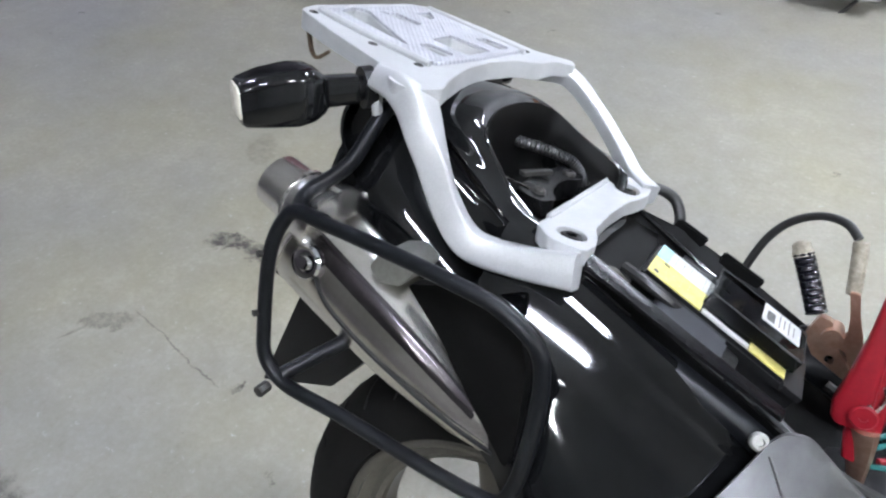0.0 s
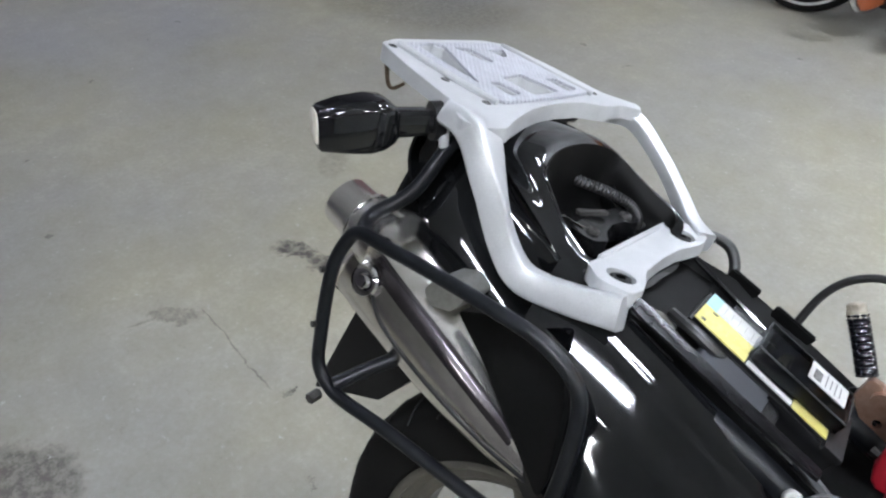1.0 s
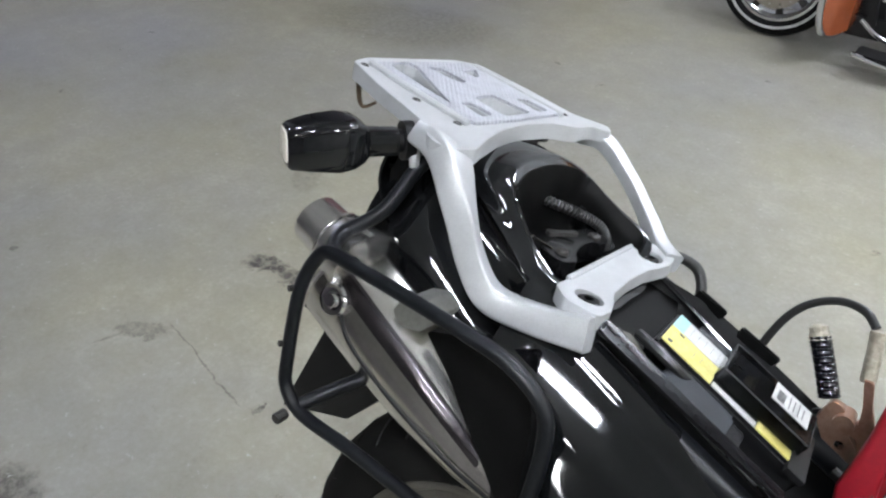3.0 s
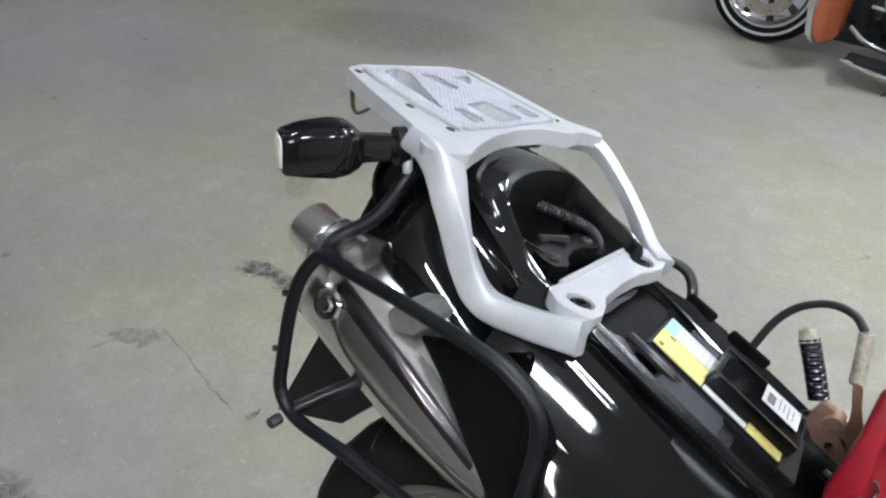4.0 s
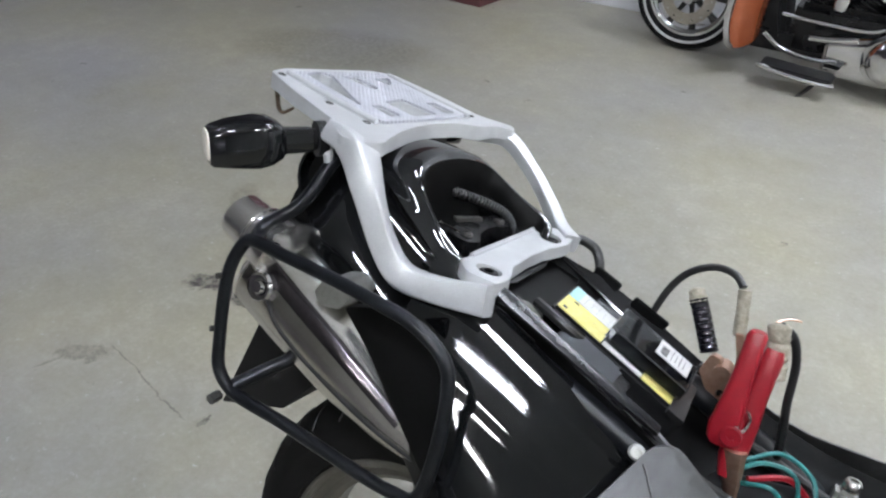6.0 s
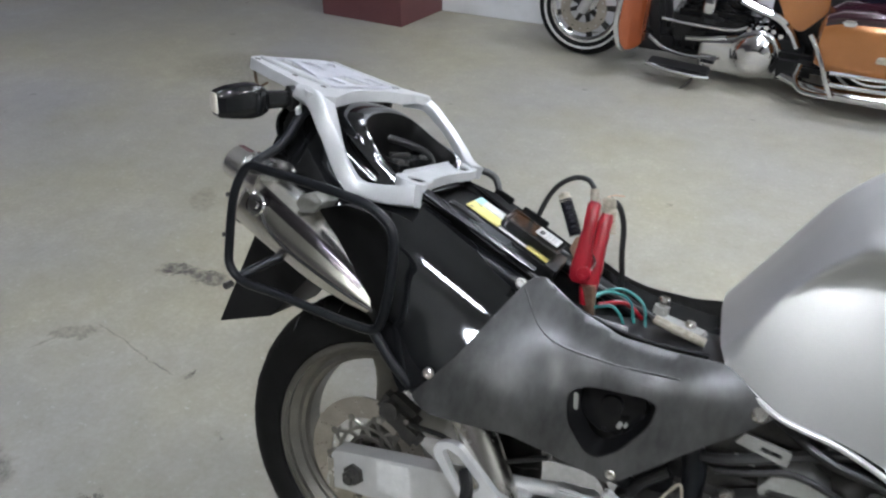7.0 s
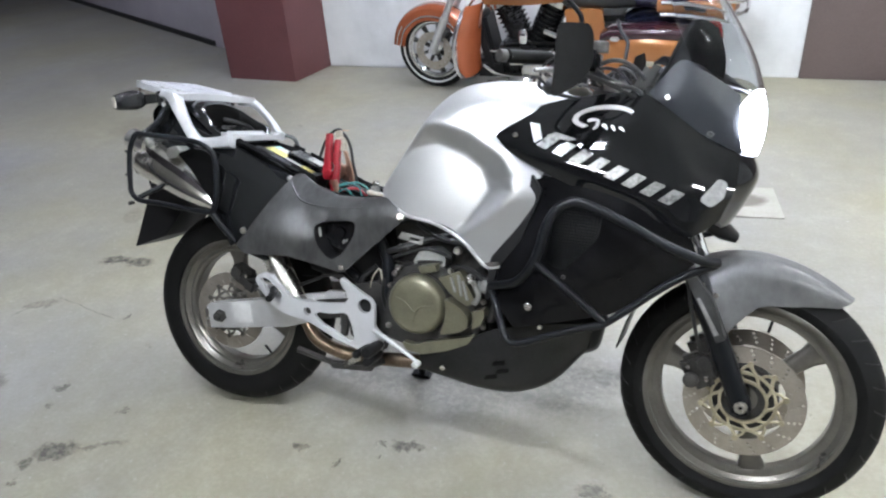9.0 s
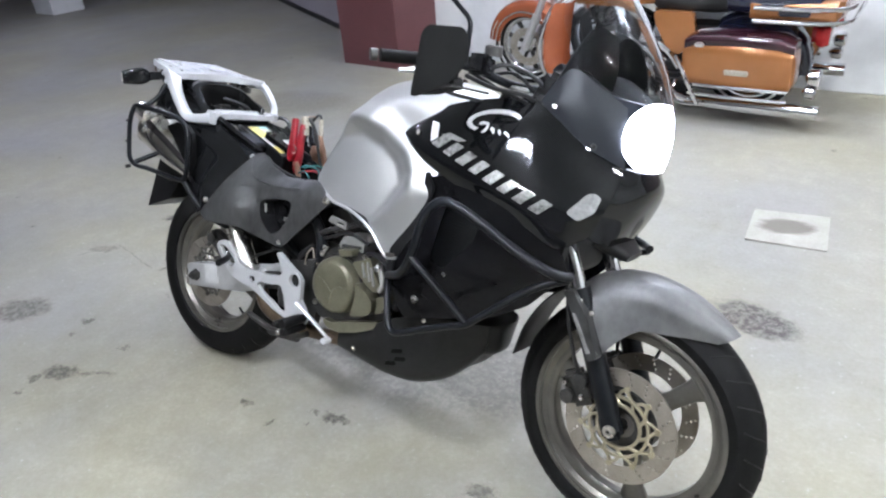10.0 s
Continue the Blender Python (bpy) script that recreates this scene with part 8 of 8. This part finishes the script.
for pts, r in (([(-0.26, -0.19, 0.25), (-0.16, -0.2, 0.19), (0.0, -0.21, 0.17), (0.1, -0.2, 0.18)], 0.012), ([(-0.20, -0.2, 0.36), (-0.05, -0.2, 0.35), (0.2, -0.2, 0.35), (0.26, -0.19, 0.37)], 0.009), ([(0.20, -0.17, 0.50), (0.30, -0.19, 0.47), (0.40, -0.2, 0.44), (0.47, -0.2, 0.38), (0.52, -0.19, 0.30)], 0.022), ([(-0.05, -0.2, 0.27), (0.05, -0.205, 0.28), (0.16, -0.2, 0.30)], 0.014)):
    b = fresh()
    tube(b, pts, r, 8, 24)
    part("shift_rod" if r < 0.012 else "chrome_pipe", b, CHROME, eng)
b = fresh()
box(b, (-0.05, -0.29, 0.135), (0.34, 0.11, 0.022), 0.008, (0, 3, 0))
fb = part("floorboard", b, BLACK_PLASTIC, tour, "black rubber floorboard with chrome edge")
b = fresh()
tube(b, [(-0.23, -0.345, 0.150), (-0.10, -0.352, 0.130), (0.06, -0.352, 0.118), (0.13, -0.34, 0.115)], 0.012, 8, 20)
part("board_edge", b, CHROME, fb)
b = fresh()
box(b, (0.62, -0.27, 0.24), (0.17, 0.09, 0.03), 0.01)
box(b, (0.52, -0.22, 0.20), (0.20, 0.08, 0.15), 0.03)
part("passenger_board", b, BLACK_PLASTIC, tour, "black passenger board")
b = fresh()
tube(b, [(0.06, -0.24, 0.10), (0.0, -0.32, 0.03), (-0.05, -0.40, 0.012)], 0.010, 8, 12)
part("side_stand", b, CASE_DARK, tour)
# tank, seat, covers
rows = [[(-0.28, 0, 0.84), (-0.12, 0, 0.90), (0.08, 0, 0.89), (0.24, 0, 0.82), (0.34, 0, 0.75)],
        [(-0.28, -0.10, 0.82), (-0.12, -0.14, 0.87), (0.08, -0.14, 0.86), (0.24, -0.12, 0.80), (0.34, -0.09, 0.74)],
        [(-0.28, -0.13, 0.74), (-0.12, -0.18, 0.77), (0.08, -0.185, 0.76), (0.24, -0.16, 0.74), (0.34, -0.11, 0.71)],
        [(-0.26, -0.10, 0.66), (-0.12, -0.14, 0.67), (0.08, -0.15, 0.67), (0.24, -0.13, 0.68), (0.34, -0.10, 0.68)]]
part("fuel_tank", surf(rows, 24, 18, 0.003, True), ORANGE, tour, "orange fuel tank")
b = pod((0.28, 0, 0.70), (1.00, 0, 0.74), [(0, 0.08, 0.04), (0.1, 0.15, 0.07), (0.45, 0.19, 0.075), (0.55, 0.17, 0.09), (0.95, 0.16, 0.09), (1, 0.1, 0.06)], power=3.4)
part("seat", b, SEAT_BLACK, tour, "black leather seat")
b = sheet(rounded([(0.34, 0.66), (0.60, 0.66), (0.62, 0.50), (0.52, 0.38), (0.44, 0.42), (0.36, 0.56)], 0.03), w0=-0.20, w1=-0.16, bevel=0.012)
part("side_panel", b, ORANGE, tour, "orange side panel")
# panniers
for s in (-1, 1):
    secs = []
    for x, z0, z1, w in ((0.60, 0.35, 0.48, 0.05), (0.615, 0.30, 0.515, 0.09), (0.68, 0.275, 0.540, 0.11), (0.95, 0.262, 0.552, 0.115), (1.17, 0.262, 0.540, 0.11), (1.25, 0.28, 0.51, 0.09), (1.265, 0.32, 0.46, 0.05)):
        secs.append(ring((x, s * 0.32, (z0 + z1) / 2), (0, 1, 0), (0, 0, 1), w, (z1 - z0) / 2, 28, 5.0))
    bag = part("pannier", loft(secs), ORANGE, tour, "orange hard pannier with a chrome latch")
    secs = []
    for x, z1, w in ((0.62, 0.515, 0.080), (0.68, 0.545, 0.100), (0.95, 0.560, 0.105), (1.17, 0.548, 0.100), (1.25, 0.520, 0.075)):
        secs.append(ring((x, s * 0.32, z1 + 0.006), (0, 1, 0), (0, 0, 1), w, 0.036, 24, 4.0))
    part("pannier_lid", loft(secs), MAROON, bag, "dark maroon pannier lid")
    b = fresh()
    box(b, (0.95, s * 0.436, 0.385), (0.14, 0.012, 0.035), 0.005)
    part("latch_plate", b, CREAM, bag, "pale latch plate")
    b = fresh()
    box(b, (0.72, s * 0.428, 0.54), (0.06, 0.02, 0.03), 0.008)
    part("lid_catch", b, CHROME, bag)
    for z in (0.292, 0.232):
        b = fresh()
        tube(b, [(0.70, s * 0.44, z), (0.95, s * 0.447, z + 0.002), (1.25, s * 0.44, z + 0.004)], 0.012, 8, 14)
        part("guard_rail", b, CHROME, bag, "chrome rail along the pannier")
    b = fresh()
    tube(b, [(0.57, s * 0.40, 0.45), (0.61, s * 0.43, 0.405), (0.67, s * 0.45, 0.30), (0.72, s * 0.45, 0.20), (0.74, s * 0.45, 0.17)], 0.013, 8, 24)
    part("guard_strut", b, CHROME, bag, "chrome strut")
    b = fresh()
    tube(b, [(0.56, s * 0.34, 0.27), (0.555, s * 0.40, 0.21), (0.59, s * 0.43, 0.175), (0.66, s * 0.44, 0.165), (0.74, s * 0.44, 0.168)], 0.014, 8, 24)
    part("guard_loop", b, CHROME, bag)
    b = fresh()
    tube(b, [(0.45, s * 0.22, 0.16), (0.65, s * 0.34, 0.150), (1.0, s * 0.37, 0.155), (1.42, s * 0.38, 0.165)], [0.022, 0.03, 0.042, 0.042], 14, 26)
    part("silencer", b, CHROME, tour, "chrome silencer")
# top case
b = pod((0.80, 0, 0.82), (1.36, 0, 0.80), [(0, 0.20, 0.11), (0.04, 0.27, 0.15), (0.5, 0.29, 0.16), (0.94, 0.27, 0.15), (1, 0.2, 0.11)], power=4.5, n=28)
tc = part("top_case", b, DARK_BLUE, tour, "dark blue top case with orange band and chrome rail")
b = pod((0.93, 0, 0.715), (1.44, 0, 0.715), [(0, 0.22, 0.05), (0.05, 0.285, 0.065), (0.95, 0.285, 0.065), (1, 0.22, 0.05)], power=5, n=28)
part("case_band", b, ORANGE, tc, "orange lower band")
for z in (0.66, 0.735):
    b = fresh()
    tube(b, [(0.98, -0.30, z), (1.30, -0.305, z), (1.46, -0.25, z), (1.49, 0.0, z), (1.46, 0.25, z), (1.30, 0.305, z), (0.98, 0.30, z)], 0.013, 8, 50)
    part("case_rail", b, CHROME, tc, "chrome rail")
b = fresh()
box(b, (1.20, -0.2955, 0.715), (0.17, 0.02, 0.05), 0.008)
part("side_lamp", b, DARK_BLUE, tc)
b = pod((1.27, 0, 0.53), (1.36, 0, 0.53), [(0, 0.09, 0.06), (0.5, 0.09, 0.06), (1, 0.06, 0.04)], power=3)
tl = part("tail_lamp", b, TAIL_RED, tour, "red tail lamp in a chrome bezel")
for s in (-1, 1):
    b = pod((1.32, s * 0.20, 0.56), (1.39, s * 0.20, 0.56), [(0, 0.03, 0.05), (0.5, 0.042, 0.065), (1, 0.03, 0.05)], power=2.4)
    part("rear_indicator", b, TAIL_RED, tl, "red rear indicator")
    b = fresh()
    lathe(b, (1.37, s * 0.36, 0.37), (1, 0, 0), [(-0.05, 0.01), (-0.03, 0.045), (0.02, 0.05), (0.03, 0.04), (0.03, 0.001)], 20)
    lathe(b, (1.36, s * 0.36, 0.28), (1, 0, 0), [(-0.05, 0.01), (-0.03, 0.035), (0.02, 0.04), (0.03, 0.03), (0.03, 0.001)], 20)
    part("indicator_housing", b, CHROME, tl, "chrome lamp housing")
